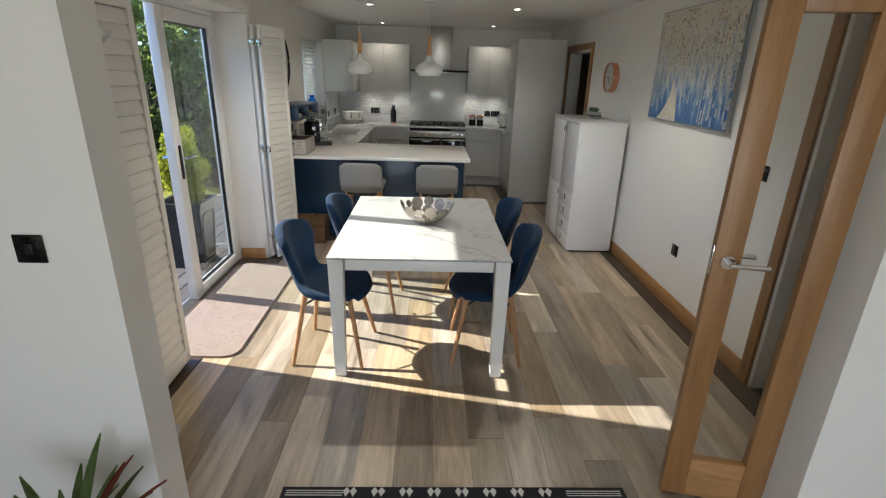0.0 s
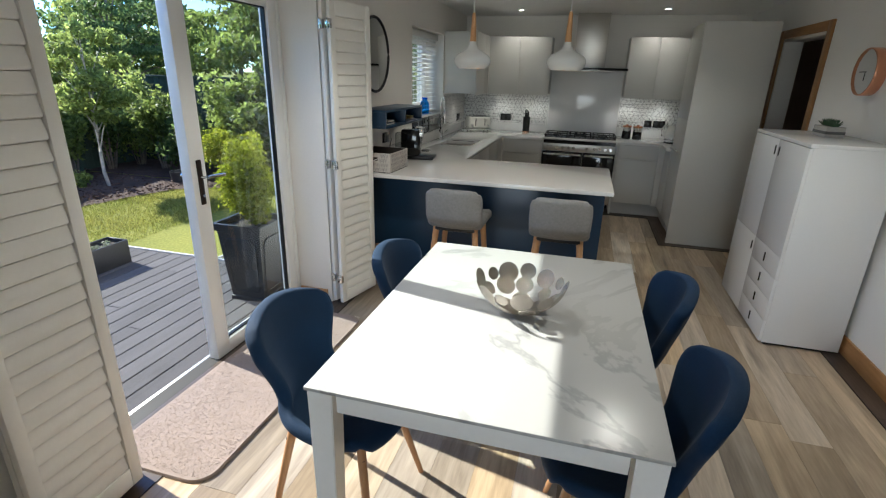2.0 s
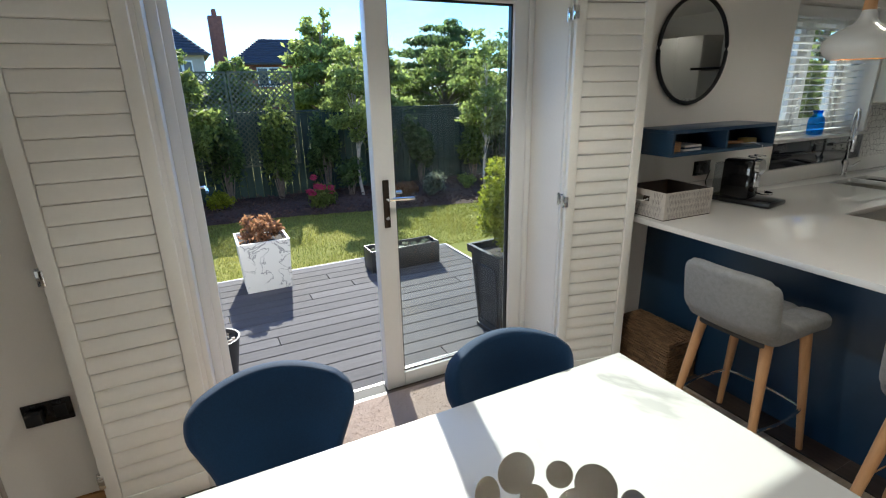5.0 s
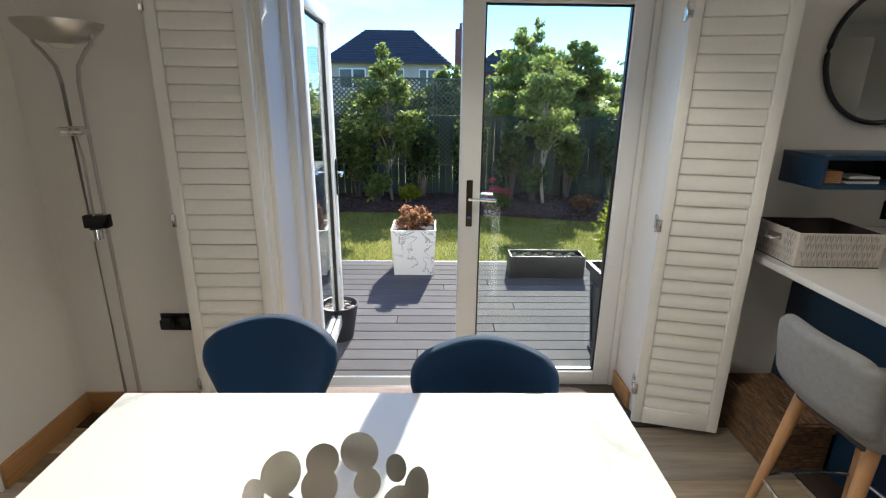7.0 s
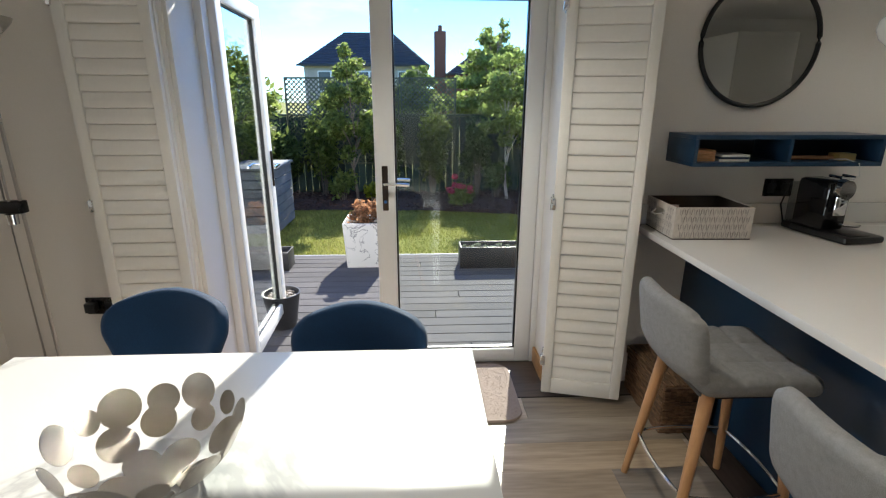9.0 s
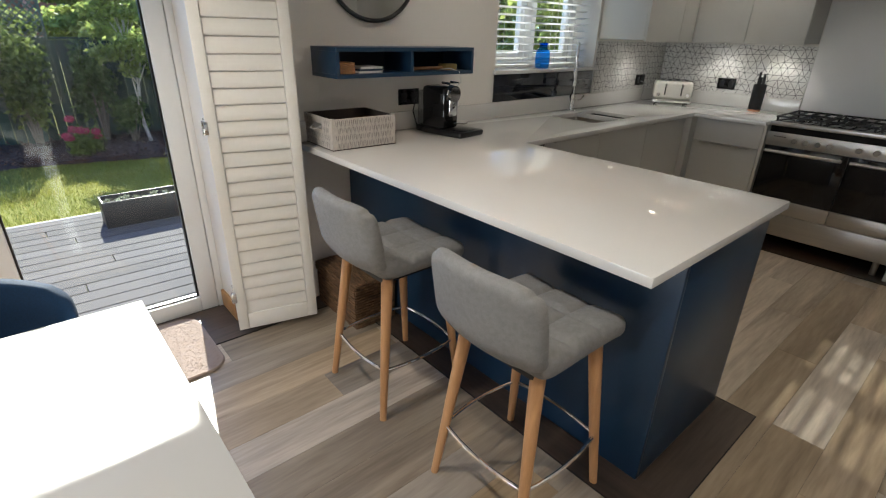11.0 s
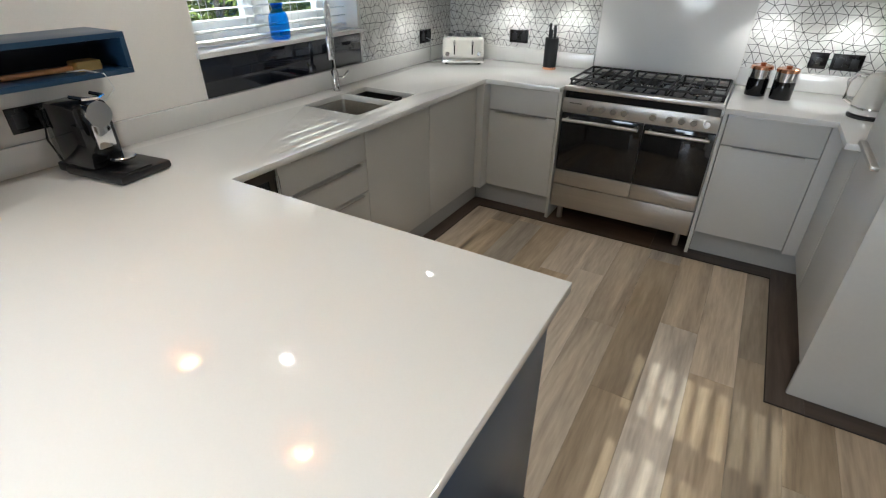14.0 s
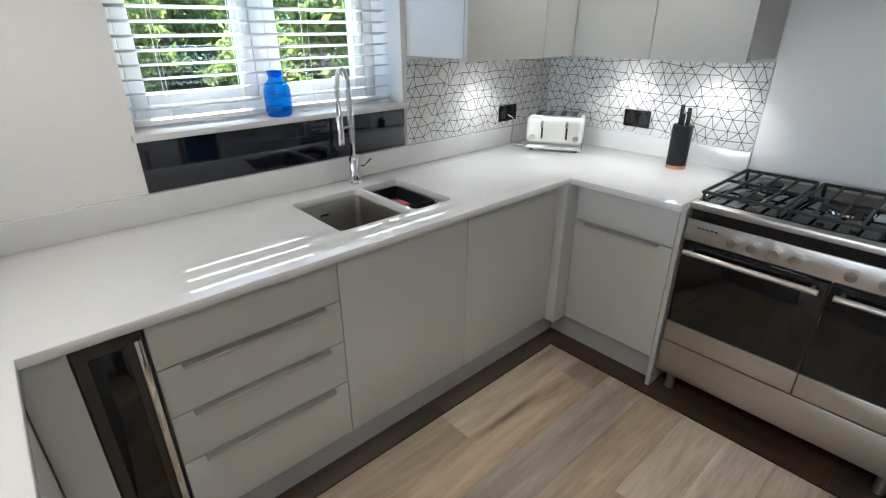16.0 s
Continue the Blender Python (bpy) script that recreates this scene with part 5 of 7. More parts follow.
# rings on a rounded dish: tilt from its lowest point, count, radii in turn, offset
RINGS = [(0, 1, (0.044,), 0), (24, 5, (0.042, 0.037), 20), (46, 9, (0.041, 0.030, 0.037), 5), (67, 13, (0.043, 0.027, 0.041, 0.034), 4)]
DISH_R, DISH_H = 0.178, 0.160
unit_disc = finish(lathe([(0.0, -0.05), (0.55, -0.035), (0.96, 0.035), (1.0, 0.055), (0.97, 0.075), (0.55, 0.005), (0, -0.01)], 24), "disc", SILVER, 40)
for tilt, count, sizes, offset in RINGS:
    for k in range(count):
        th, aa = radians(tilt + rng.uniform(-4, 4) * (tilt > 0)), radians(offset + 360 * k / count + rng.uniform(-4, 4))
        size = sizes[k % len(sizes)]
        place = Vector((DISH_R * math.sin(th) * math.cos(aa), DISH_R * math.sin(th) * math.sin(aa), DISH_H * (1 - math.cos(th)) + 0.004))
        inward = Vector((-math.sin(th) / DISH_R * math.cos(aa), -math.sin(th) / DISH_R * math.sin(aa), math.cos(th) / DISH_H)).normalized()
        ob = new("disc", unit_disc)
        ob.parent = bowl
        ob.matrix_basis = Matrix.Translation(place) @ inward.to_track_quat("Z", "Y").to_matrix().to_4x4() @ Matrix.Diagonal((size, size, size, 1))

# ---- white cabinet ----
wc = thing("sideboard_cabinet", "glossy white cabinet with doors and four small drawers", "cabinet", at=(3.15, 5.40, 0))
WX, WA, WB, WT = 2.93, 4.915, 5.89, 1.30
part("body", box(WX + 0.02, 3.385, WA, WB, 0.02, WT - 0.022, 0.002), GLOSS_WHITE, wc, world=True)
part("top", box(WX, 3.39, WA - 0.003, WB + 0.003, WT - 0.022, WT, 0.002), GLOSS_WHITE, wc, world=True)
part("foot_rail", box(WX + 0.04, 3.37, WA + 0.02, WB - 0.02, 0.0, 0.02), BLACK, wc, world=True, smooth=None)
mid = (WA + WB) / 2
fronts = [("door", mid, WB, 0.60, WT - 0.025), ("door", WA, mid, 0.60, WT - 0.025), ("door", mid, WB, 0.025, 0.60)]
fronts += [("drawer", WA, mid, 0.025 + 0.144 * k, 0.025 + 0.144 * (k + 1)) for k in range(4)]
for kind, a0, a1, z0, z1 in fronts:
    d = part(kind, box(WX, WX + 0.019, a0 + 0.0015, a1 - 0.0015, z0 + 0.0015, z1 - 0.0015, 0.001), GLOSS_WHITE, wc, world=True)
    if kind == "door":
        y = mid + 0.035 if a0 == mid else mid - 0.035
        z = z1 - 0.075
    else:
        y, z = (a0 + a1) / 2, z1 - 0.07
    part("handle", box(WX - 0.004, WX + 0.001, y - 0.008, y + 0.008, z - 0.03, z + 0.03, 0.0015), BLACK_NICKEL, d, "small dark slot pull", world=True)

suc = thing("succulent_planter", "green succulents in a pale striped box planter", "plant", at=(3.23, 5.50, WT))
part("pot", box(-0.055, 0.055, -0.10, 0.10, 0, 0.065, 0.006), mat("pale_concrete", (0.42, 0.40, 0.38), 0.8, var=0.15, bump=0.2), suc)
part("stripe", box(-0.0565, 0.0565, -0.1015, 0.1015, 0.018, 0.038, 0.004), mat("grey_stripe", (0.12, 0.12, 0.12), 0.7), suc)
lf = bmesh.new()
for c in range(5):
    cy = -0.075 + 0.037 * c
    for k in range(13):
        a, t = k * 2.4, 0.25 + 0.75 * k / 13
        d = Vector((math.cos(a) * t, math.sin(a) * t, 1.15 - 0.75 * t)).normalized()
        rod(Vector((0, cy, 0.06)), Vector((0, cy, 0.06)) + d * 0.055, 0.006, 0.0012, 5, bm=lf)
part("rosette", lf, mat("succulent_green", (0.05, 0.11, 0.055), 0.5, var=0.3, island=0.4), suc, "pointed green leaves", smooth=40)

clock = thing("wall_clock", "round wall clock with copper rim and pale face", "clock", at=(X1, 5.585, 1.705))
cl = bmesh.new()
lathe([(0.135, 0.0), (0.145, 0.0), (0.147, 0.004), (0.147, 0.062), (0.145, 0.066), (0.139, 0.066), (0.138, 0.05)], 40, bm=cl)
cl.transform(Matrix.Rotation(radians(-90), 4, "Y"))
part("rim", cl, COPPER, clock, "copper rim")
fc = lathe([(0.0, 0.048), (0.139, 0.048), (0.139, 0.0)], 40)
fc.transform(Matrix.Rotation(radians(-90), 4, "Y"))
part("face", fc, mat("pale_clock_face", (0.55, 0.55, 0.54), 0.5), clock, "pale grey face")
hd = bmesh.new()
box(-0.054, -0.051, -0.003, 0.085, -0.003, 0.003, bm=hd)
box(-0.057, -0.054, -0.003, 0.003, -0.055, 0.003, bm=hd)
part("clock_arms", hd, BLACK, clock, smooth=None)

# ---- painting ----
pic = thing("canvas_painting", "canvas painting of pale birches and a path in blue", "painting", at=(X1, 3.945, 1.40))
PW, PH, PD = 1.17, 0.80, 0.035
part("canvas", box(-PD, -0.002, -PW / 2, PW / 2, 0, PH, 0.003), PAINT_WHITE, pic)
part("edge_frame", tube([(-PD + 0.003, -PW / 2 - 0.003, -0.003), (-PD + 0.003, PW / 2 + 0.003, -0.003), (-PD + 0.003, PW / 2 + 0.003, PH + 0.003), (-PD + 0.003, -PW / 2 - 0.003, PH + 0.003)], 0.005, 6, closed=True), HANDLE_STEEL, pic, "thin silver frame edge")
rng = random.Random(11)
pm = bmesh.new()
stroke_level = [0]


def stroke(pts, slot, lift=None):
    stroke_level[0] += 1
    x = -PD - 0.0008 - 0.0000035 * stroke_level[0]
    f = pm.faces.new([pm.verts.new((x, -y, z)) for y, z in pts])
    f.material_index = slot


def clampy(y):
    return max(-PW / 2 + 0.002, min(PW / 2 - 0.002, y))


stroke([(-PW / 2, 0.001), (PW / 2, 0.001), (PW / 2, PH - 0.001), (-PW / 2, PH - 0.001)], 0)
stroke([(-0.42, 0.002), (-0.10, 0.002), (-0.115, 0.08), (-0.14, 0.17), (-0.165, 0.23), (-0.20, 0.285), (-0.235, 0.30), (-0.245, 0.285), (-0.235, 0.25), (-0.25, 0.19), (-0.30, 0.11), (-0.36, 0.05)], 1)
for k in range(30):
    y = -0.56 + 1.12 * k / 29 + rng.uniform(-0.016, 0.016)
    if -0.34 < y < -0.08:
        continue
    far = abs(y + 0.2)
    w = rng.uniform(0.003, 0.006) + 0.02 * far * rng.random()
    foot = max(0.01, 0.25 - far * 0.45 + rng.uniform(-0.04, 0.04))
    z = foot
    while z < PH - 0.12:
        h = rng.uniform(0.02, 0.07)
        if rng.random() < 0.80 - 0.5 * z:
            d = rng.uniform(-0.003, 0.003)
            stroke([(clampy(y + d - w), z), (clampy(y + d + w), z + 0.003), (clampy(y + w * 0.9), z + h), (clampy(y - w * 0.9), z + h - 0.004)], 2)
            if w > 0.007 and rng.random() < 0.55:
                e, q = rng.uniform(-0.6, 0.2) * w, z + rng.random() * h
                stroke([(clampy(y + e - w * 0.5), q), (clampy(y + e + w * 0.5), q + 0.002), (clampy(y + e + w * 0.3), q + 0.011), (clampy(y + e - w * 0.5), q + 0.008)], 4)
        z += h
centres = [(rng.uniform(-PW / 2 + 0.04, PW / 2 - 0.04), 0.42 + (PH - 0.44) * rng.random() ** 0.7) for _ in range(34)]
for k in range(560):
    cy, cz = rng.choice(centres)
    y, z = clampy(cy + rng.gauss(0, 0.055)), min(PH - 0.02, max(0.3, cz + rng.gauss(0, 0.05)))
    s = rng.uniform(0.004, 0.013)
    a = rng.uniform(0, 3.14)
    c, d = math.cos(a) * s, math.sin(a) * s
    stroke([(clampy(y - c), z - d), (clampy(y + d * 0.5), z - c * 0.5), (clampy(y + c), min(PH, z + d)), (clampy(y - d * 0.5), min(PH, z + c * 0.5))], 3 if rng.random() < 0.74 else (4 if rng.random() < 0.7 else 1))
part("painted_scene", pm, [PAINT_BLUE, PAINT_SKY, PAINT_WHITE, PAINT_GOLD, PAINT_BROWN], pic, smooth=None)

# ---- mirror, shelf, lamp on the window wall ----
mir = thing("round_mirror", "round wall mirror with thin black frame", "mirror", at=(0.0, 5.48, 1.755))
mf = tube([(0.018, 0.275 * math.cos(a), 0.275 * math.sin(a)) for a in (2 * math.pi * k / 64 for k in range(64))], 0.011, 8, closed=True)
part("frame", mf, BLACK_METAL, mir, "thin black metal frame")
mg = lathe([(0.0, 0.018), (0.275, 0.018), (0.275, 0.0)], 64)
mg.transform(Matrix.Rotation(radians(90), 4, "Y"))
part("mirror_glass", mg, MIRROR, mir, smooth=20)

sh = thing("wall_shelf", "navy wall shelf with two open cubbies", "shelf", at=(0, 5.57, 1.224))
SY0, SY1, SZ0, SZ1, SD = 5.12, 5.985, 1.224, 1.36, 0.245
part("panel", box(0, SD, SY0, SY1, SZ1 - 0.018, SZ1, 0.001), NAVY, sh, world=True)
part("panel", box(0, SD, SY0, SY1, SZ0, SZ0 + 0.018, 0.001), NAVY, sh, world=True)
for y in (SY0, 5.545, SY1 - 0.018):
    part("panel", box(0.001, SD, y, y + 0.018, SZ0 + 0.018, SZ1 - 0.018, 0.001), NAVY, sh, world=True)
part("back", box(0.0005, 0.006, SY0 + 0.018, SY1 - 0.018, SZ0 + 0.018, SZ1 - 0.018), NAVY_DARK, sh, world=True, smooth=None)
for k in range(6):
    z = SZ0 + 0.018 + 0.0085 * k
    solid("coaster", box(0.10, 0.20, 5.155, 5.245, z, z + 0.008, 0.002), BEECH, "square cork coaster in a stack on the shelf", "coaster", group="stack of coasters")
for k in range(3):
    z = SZ0 + 0.018 + 0.010 * k
    solid("notebook", box(0.09, 0.205, 5.265 + 0.004 * k, 5.40, z, z + 0.0095, 0.001), [CORD, NAVY, CORD][k], "thin pale notebook lying on the shelf", "notebook", group="notebooks")
oddment = bmesh.new()
tube([(0.15, 5.62, SZ0 + 0.028), (0.16, 5.72, SZ0 + 0.03), (0.15, 5.86, SZ0 + 0.027)], 0.009, bm=oddment)
solid("wooden_spoon", oddment, BEECH, "small wooden utensil lying on the shelf", "utensil")
solid("tea_bag_box", box(0.12, 0.19, 5.83, 5.91, SZ0 + 0.018, SZ0 + 0.05, 0.004), mat("straw_yellow", (0.48, 0.34, 0.12), 0.7), "small straw-coloured packet on the shelf", "packet")
cable = tube([(0.17, 5.80, SZ0 + 0.022), (0.225, 5.83, SZ0 + 0.03), (0.245, 5.88, SZ0 + 0.012), (0.24, 5.90, 1.18), (0.20, 5.88, 1.14), (0.18, 5.84, 1.135)], 0.0025, 6)
solid("white_cable", cable, CORD, "white cable hanging from the shelf", "cable")

lampo = thing("floor_lamp", "brushed steel uplighter floor lamp with twin stems", "lamp", at=(0.19, 2.165, 0))
part("base", lathe([(0.0, 0.0), (0.125, 0.0), (0.125, 0.012), (0.11, 0.022), (0.0, 0.026)], 32), HANDLE_STEEL, lampo, "round steel base")
for s in (-1, 1):
    part("stem", tube([(0, s * 0.032, 0.02), (0, s * 0.032, 1.60), (0, s * 0.042, 1.66), (0, s * 0.080, 1.715), (0, s * 0.105, 1.74), (0, s * 0.112, 1.765)], 0.0075, 8), HANDLE_STEEL, lampo)
    part("finial", lathe([(0.0, 1.752), (0.012, 1.756), (0.012, 1.776), (0.0, 1.78)], 14, (0, s * 0.112, 0)), CHROME, lampo)
part("dish", lathe([(0.0, 1.735), (0.05, 1.738), (0.10, 1.758), (0.138, 1.80), (0.144, 1.815), (0.140, 1.815), (0.13, 1.80), (0.095, 1.765), (0.0, 1.745)], 40), STEEL, lampo, "shallow steel uplighter dish")
part("underglass", lathe([(0.0, 1.722), (0.03, 1.724), (0.048, 1.738)], 24), CREAM_GLASS, lampo, "frosted glass boss under the dish")
head_l = part("reading_head", lathe([(0.0, 0.016), (0.045, 0.016), (0.056, 0.008), (0.058, 0.0), (0.05, -0.010), (0.0, -0.014)], 28, (0.03, -0.005, 1.42)), CHROME, lampo, "round reading-light head")
part("lens", lathe([(0.044, 0.0), (0.044, 0.002), (0.0, 0.003)], 24, (0.03, -0.005, 1.4365)), CREAM_GLASS, head_l, "frosted glass lens")
part("flex_arm", tube([(0.03, 0.0, 1.41), (0.03, 0.012, 1.32), (0.02, 0.004, 1.22), (0.02, 0.0, 1.07)], 0.005, 8), HANDLE_STEEL, lampo)
part("dimmer", box(-0.020, 0.026, -0.048, 0.048, 1.03, 1.085, 0.006), BLACK_NICKEL, lampo, "dark clamp block")
part("dimmer_knob", rod((0.022, 0.0, 0.985), (0.022, 0.0, 1.03), 0.022, 0.024, 20), CHROME, lampo, "chrome dimmer knob")

# ---- pendant lamps ----
for k, (px, py) in enumerate(PENDANTS):
    p = thing("pendant_lamp", "white enamel pendant lamp with turned wooden neck, lit", "lamp", at=(px, py, 1.67), group="pendants over the breakfast bar")
    part("shade", lathe([(0.105, 0.0), (0.128, 0.022), (0.139, 0.05), (0.136, 0.075), (0.115, 0.10), (0.075, 0.122), (0.045, 0.14), (0.030, 0.165), (0.024, 0.19)], 40), PENDANT_WHITE, p, "rounded white enamel shade")
    part("lining", lathe([(0.103, 0.002), (0.125, 0.024), (0.134, 0.05), (0.131, 0.072), (0.11, 0.095), (0.0, 0.12)], 40), PENDANT_IN, p, "inside of the shade, bulb glow put into its orange colour")
    part("bulb", lathe([(0, 0.03), (0.02, 0.035), (0.028, 0.055), (0.02, 0.08), (0.012, 0.10)], 20), BULB_GLOW, p, "lit bulb")
    part("neck", lathe([(0.025, 0.19), (0.0235, 0.20), (0.014, 0.37), (0.010, 0.385), (0, 0.386)], 24), BEECH, p, "turned wooden neck")
    part("cord", rod((0, 0, 0.385), (0, 0, CEIL - 1.67 - 0.03), 0.0032, seg=8), CORD, p)
    part("ceiling_rose", lathe([(0.012, CEIL - 1.67 - 0.04), (0.05, CEIL - 1.67 - 0.025), (0.052, CEIL - 1.67 - 0.001)], 24), PENDANT_WHITE, p)
# the dining pair gets fixtures only to go with its added lamps
for dx, dy in DOWNLIGHTS:
    d = thing("ceiling_downlight", "small recessed ceiling downlight, switched on; dining pair unseen, added as fill", "light", at=(dx, dy, CEIL - 0.006), group="ceiling downlights")
    part("bezel", lathe([(0.028, 0.004), (0.031, 0.0), (0.042, 0.0), (0.043, 0.0055)], 24), PENDANT_WHITE, d)
    part("lens", lathe([(0.028, 0.003), (0, 0.003)], 24), DISC_GLOW, d, "glowing lens", smooth=None)

# ---- things on the worktops ----
bx = thing("storage_box", "open card storage box printed with grey leaves", "box", at=(0.165, 5.22, CT + 0.001), rz=-2)
BW, BL, BH = 0.30, 0.348, 0.145
part("floor_panel", box(-BW / 2, BW / 2, -BL / 2, BL / 2, 0, 0.004), BOX_IN, bx, smooth=None)
for x0, x1, y0, y1 in ((BW / 2 - 0.005, BW / 2, -BL / 2, BL / 2), (-BW / 2, -BW / 2 + 0.005, -BL / 2, BL / 2), (-BW / 2 + 0.005, BW / 2 - 0.005, BL / 2 - 0.005, BL / 2)):
    part("side", box(x0, x1, y0, y1, 0.004, BH, 0.0015, seg=1), BOX_CLOTH, bx)
fs = bmesh.new()
for c in ((-BW / 2 + 0.005, -0.045, 0.004, BH), (0.045, BW / 2 - 0.005, 0.004, BH), (-0.045, 0.045, 0.004, 0.085), (-0.045, 0.045, 0.113, BH)):
    box(c[0], c[1], -BL / 2, -BL / 2 + 0.005, c[2], c[3], bm=fs)
part("side", fs, BOX_CLOTH, bx, smooth=None)
ins = bmesh.new()
for x in (-BW / 2 + 0.0055, BW / 2 - 0.0075):
    box(x, x + 0.002, -BL / 2 + 0.006, BL / 2 - 0.006, 0.004, BH - 0.002, bm=ins)
box(-BW / 2 + 0.008, BW / 2 - 0.008, BL / 2 - 0.008, BL / 2 - 0.006, 0.004, BH - 0.002, bm=ins)
part("lining", ins, BOX_IN, bx, "dark brown lining", smooth=None)
rng = random.Random(5)
pr = bmesh.new()
for face in ("x", "y"):
    span = BL if face == "x" else BW
    for i in range(int(span / 0.0205)):
        for j in range(4):
            c, z = -span / 2 + 0.016 + 0.0205 * i + (0.010 if j % 2 else 0), 0.024 + 0.034 * j
            if abs(c) > span / 2 - 0.018 or (face == "y" and abs(c) < 0.062 and 0.06 < z < 0.135):
                continue
            for s in (-1, 1):
                pts = [(c + s * 0.0008, z - 0.020), (c + s * 0.0065, z - 0.006), (c + s * 0.0092, z + 0.016), (c + s * 0.0025, z + 0.006)]
                if face == "x":
                    pr.faces.new([pr.verts.new((BW / 2 + 0.0006, y, zz)) for y, zz in pts])
                else:
                    pr.faces.new([pr.verts.new((x, -BL / 2 - 0.0006, zz)) for x, zz in pts])
tagged(part("leaf_print", pr, BOX_LEAF, bx, smooth=None), "fine grey leaf print", kind="stuff")
part("rope_handle", tube([(-0.04, -BL / 2 - 0.002, 0.10), (-0.02, -BL / 2 - 0.03, 0.088), (0.02, -BL / 2 - 0.03, 0.088), (0.04, -BL / 2 - 0.002, 0.10)], 0.003, 6), CORD, bx)

cf = thing("coffee_machine", "black capsule coffee machine with chrome lever", "coffee machine", at=(0.235, 5.78, CT + 0.001), rz=8)
part("base", box(-0.10, 0.19, -0.075, 0.13, 0.0, 0.032, 0.012), BLACK, cf)
part("drip_grille", box(0.10, 0.178, -0.045, 0.06, 0.032, 0.036, 0.002), BLACK_METAL, cf)
bd = box(-0.10, 0.065, -0.072, 0.052, 0.032, 0.255, 0.018)
part("body", bd, BLACK_GLOSS, cf)
part("front_plate", box(0.064, 0.074, -0.035, 0.03, 0.10, 0.205, 0.006), CHROME, cf, "chrome brew head plate")
dial = rod((0.052, -0.005, 0.218), (0.088, -0.005, 0.218), 0.046, 0.043, 28)
part("dial", dial, CHROME, cf, "round chrome head")
part("lever", tube([(0.02, -0.04, 0.275), (0.075, -0.035, 0.272), (0.10, 0.0, 0.272), (0.075, 0.035, 0.272), (0.02, 0.03, 0.275)], 0.006, 8), CHROME, cf, "chrome lever loop")
part("cup_stand", lathe([(0.0, 0.068), (0.042, 0.068), (0.045, 0.074), (0.042, 0.078), (0.0, 0.078)], 24, (0.115, 0.005, 0)), CHROME, cf, "round cup stand")
part("water_tank", box(-0.155, -0.102, -0.055, 0.04, 0.035, 0.225, 0.012), SMOKED, cf, "clear water tank")
part("rear_lead", tube([(-0.19, -0.03, 0.17), (-0.205, -0.035, 0.10), (-0.19, -0.02, 0.02), (-0.15, 0.0, 0.012)], 0.004, 6), BLACK, cf)
part("tank_base", box(-0.16, -0.10, -0.06, 0.045, 0.0, 0.034, 0.008), BLACK, cf)

vase = lathe([(0.0, 0.0), (0.042, 0.0), (0.050, 0.008), (0.052, 0.05), (0.051, 0.10), (0.044, 0.122), (0.030, 0.135), (0.026, 0.148), (0.031, 0.160), (0.033, 0.168), (0.030, 0.170), (0.024, 0.15), (0.0, 0.14)], 30, (-0.035, 6.94, 1.2125))
solid("blue_vase", vase, BLUE_GLASS, "bright blue glass bottle vase on the sill", "vase", smooth=50)

to = thing("toaster", "cream four-slice toaster with chrome levers", "toaster", at=(0.262, 8.405, CT + 0.001), rz=30)
CREAM = mat("cream_enamel", (0.74, 0.72, 0.66), 0.2, var=0.02)
part("base", box(-0.155, 0.155, -0.115, 0.115, 0.008, 0.04, 0.012), CHROME, to, "chrome base band")
part("body", box(-0.152, 0.152, -0.112, 0.112, 0.038, 0.185, 0.028, seg=4), CREAM, to)
part("top_plate", box(-0.13, 0.13, -0.09, 0.09, 0.183, 0.19, 0.003), CHROME, to)
for x in (-0.095, -0.035, 0.035, 0.095):
    part("slot", box(x - 0.014, x + 0.014, -0.075, 0.075, 0.188, 0.192), BLACK, to, smooth=None)
for x in (-0.065, 0.065):
    part("lever_track", box(x - 0.005, x + 0.005, -0.1155, -0.112, 0.07, 0.165, 0.001), BLACK, to)
    part("lever", tube([(x, -0.112, 0.155), (x, -0.135, 0.155), (x, -0.142, 0.135)], 0.009, 8), CHROME, to)
for x in (-0.115, 0.115):
    part("dial", rod((x, -0.111, 0.075), (x, -0.128, 0.075), 0.017, 0.015, 20), CHROME, to)
for x, y in ((-0.12, -0.08), (0.12, -0.08), (-0.12, 0.08), (0.12, 0.08)):
    part("foot", rod((x, y, 0), (x, y, 0.01), 0.012), BLACK, to)
solid("power_cable", tube([(0.03, 8.26, 1.08), (0.07, 8.255, 1.07), (0.075, 8.25, 1.0), (0.06, 8.26, 0.93), (0.08, 8.28, 0.916), (0.14, 8.32, 0.916)], 0.004, 6), mat("grey_cable", (0.4, 0.4, 0.4), 0.5), "grey toaster cable plugged into the socket", "cable")

kb = thing("knife_block", "black cylindrical knife block with copper foot", "knife block", at=(0.915, 8.49, CT + 0.001))
part("foot", lathe([(0, 0), (0.046, 0), (0.046, 0.016)], 28), COPPER, kb, "copper ring")
part("body", lathe([(0.045, 0.016), (0.046, 0.20), (0.044, 0.205), (0.0, 0.20)], 28), mat("soft_black", (0.012, 0.012, 0.013), 0.55), kb)
for k, (x, y, lean) in enumerate(((-0.018, 0.0, -0.012), (0.012, 0.008, 0.006), (0.022, -0.012, 0.016), (0.0, -0.018, 0.002))):
    part("knife", box(x - 0.009, x + 0.009, y - 0.006, y + 0.006, 0.195, 0.295 - 0.012 * k, 0.004), BLACK, kb, "black knife handle")
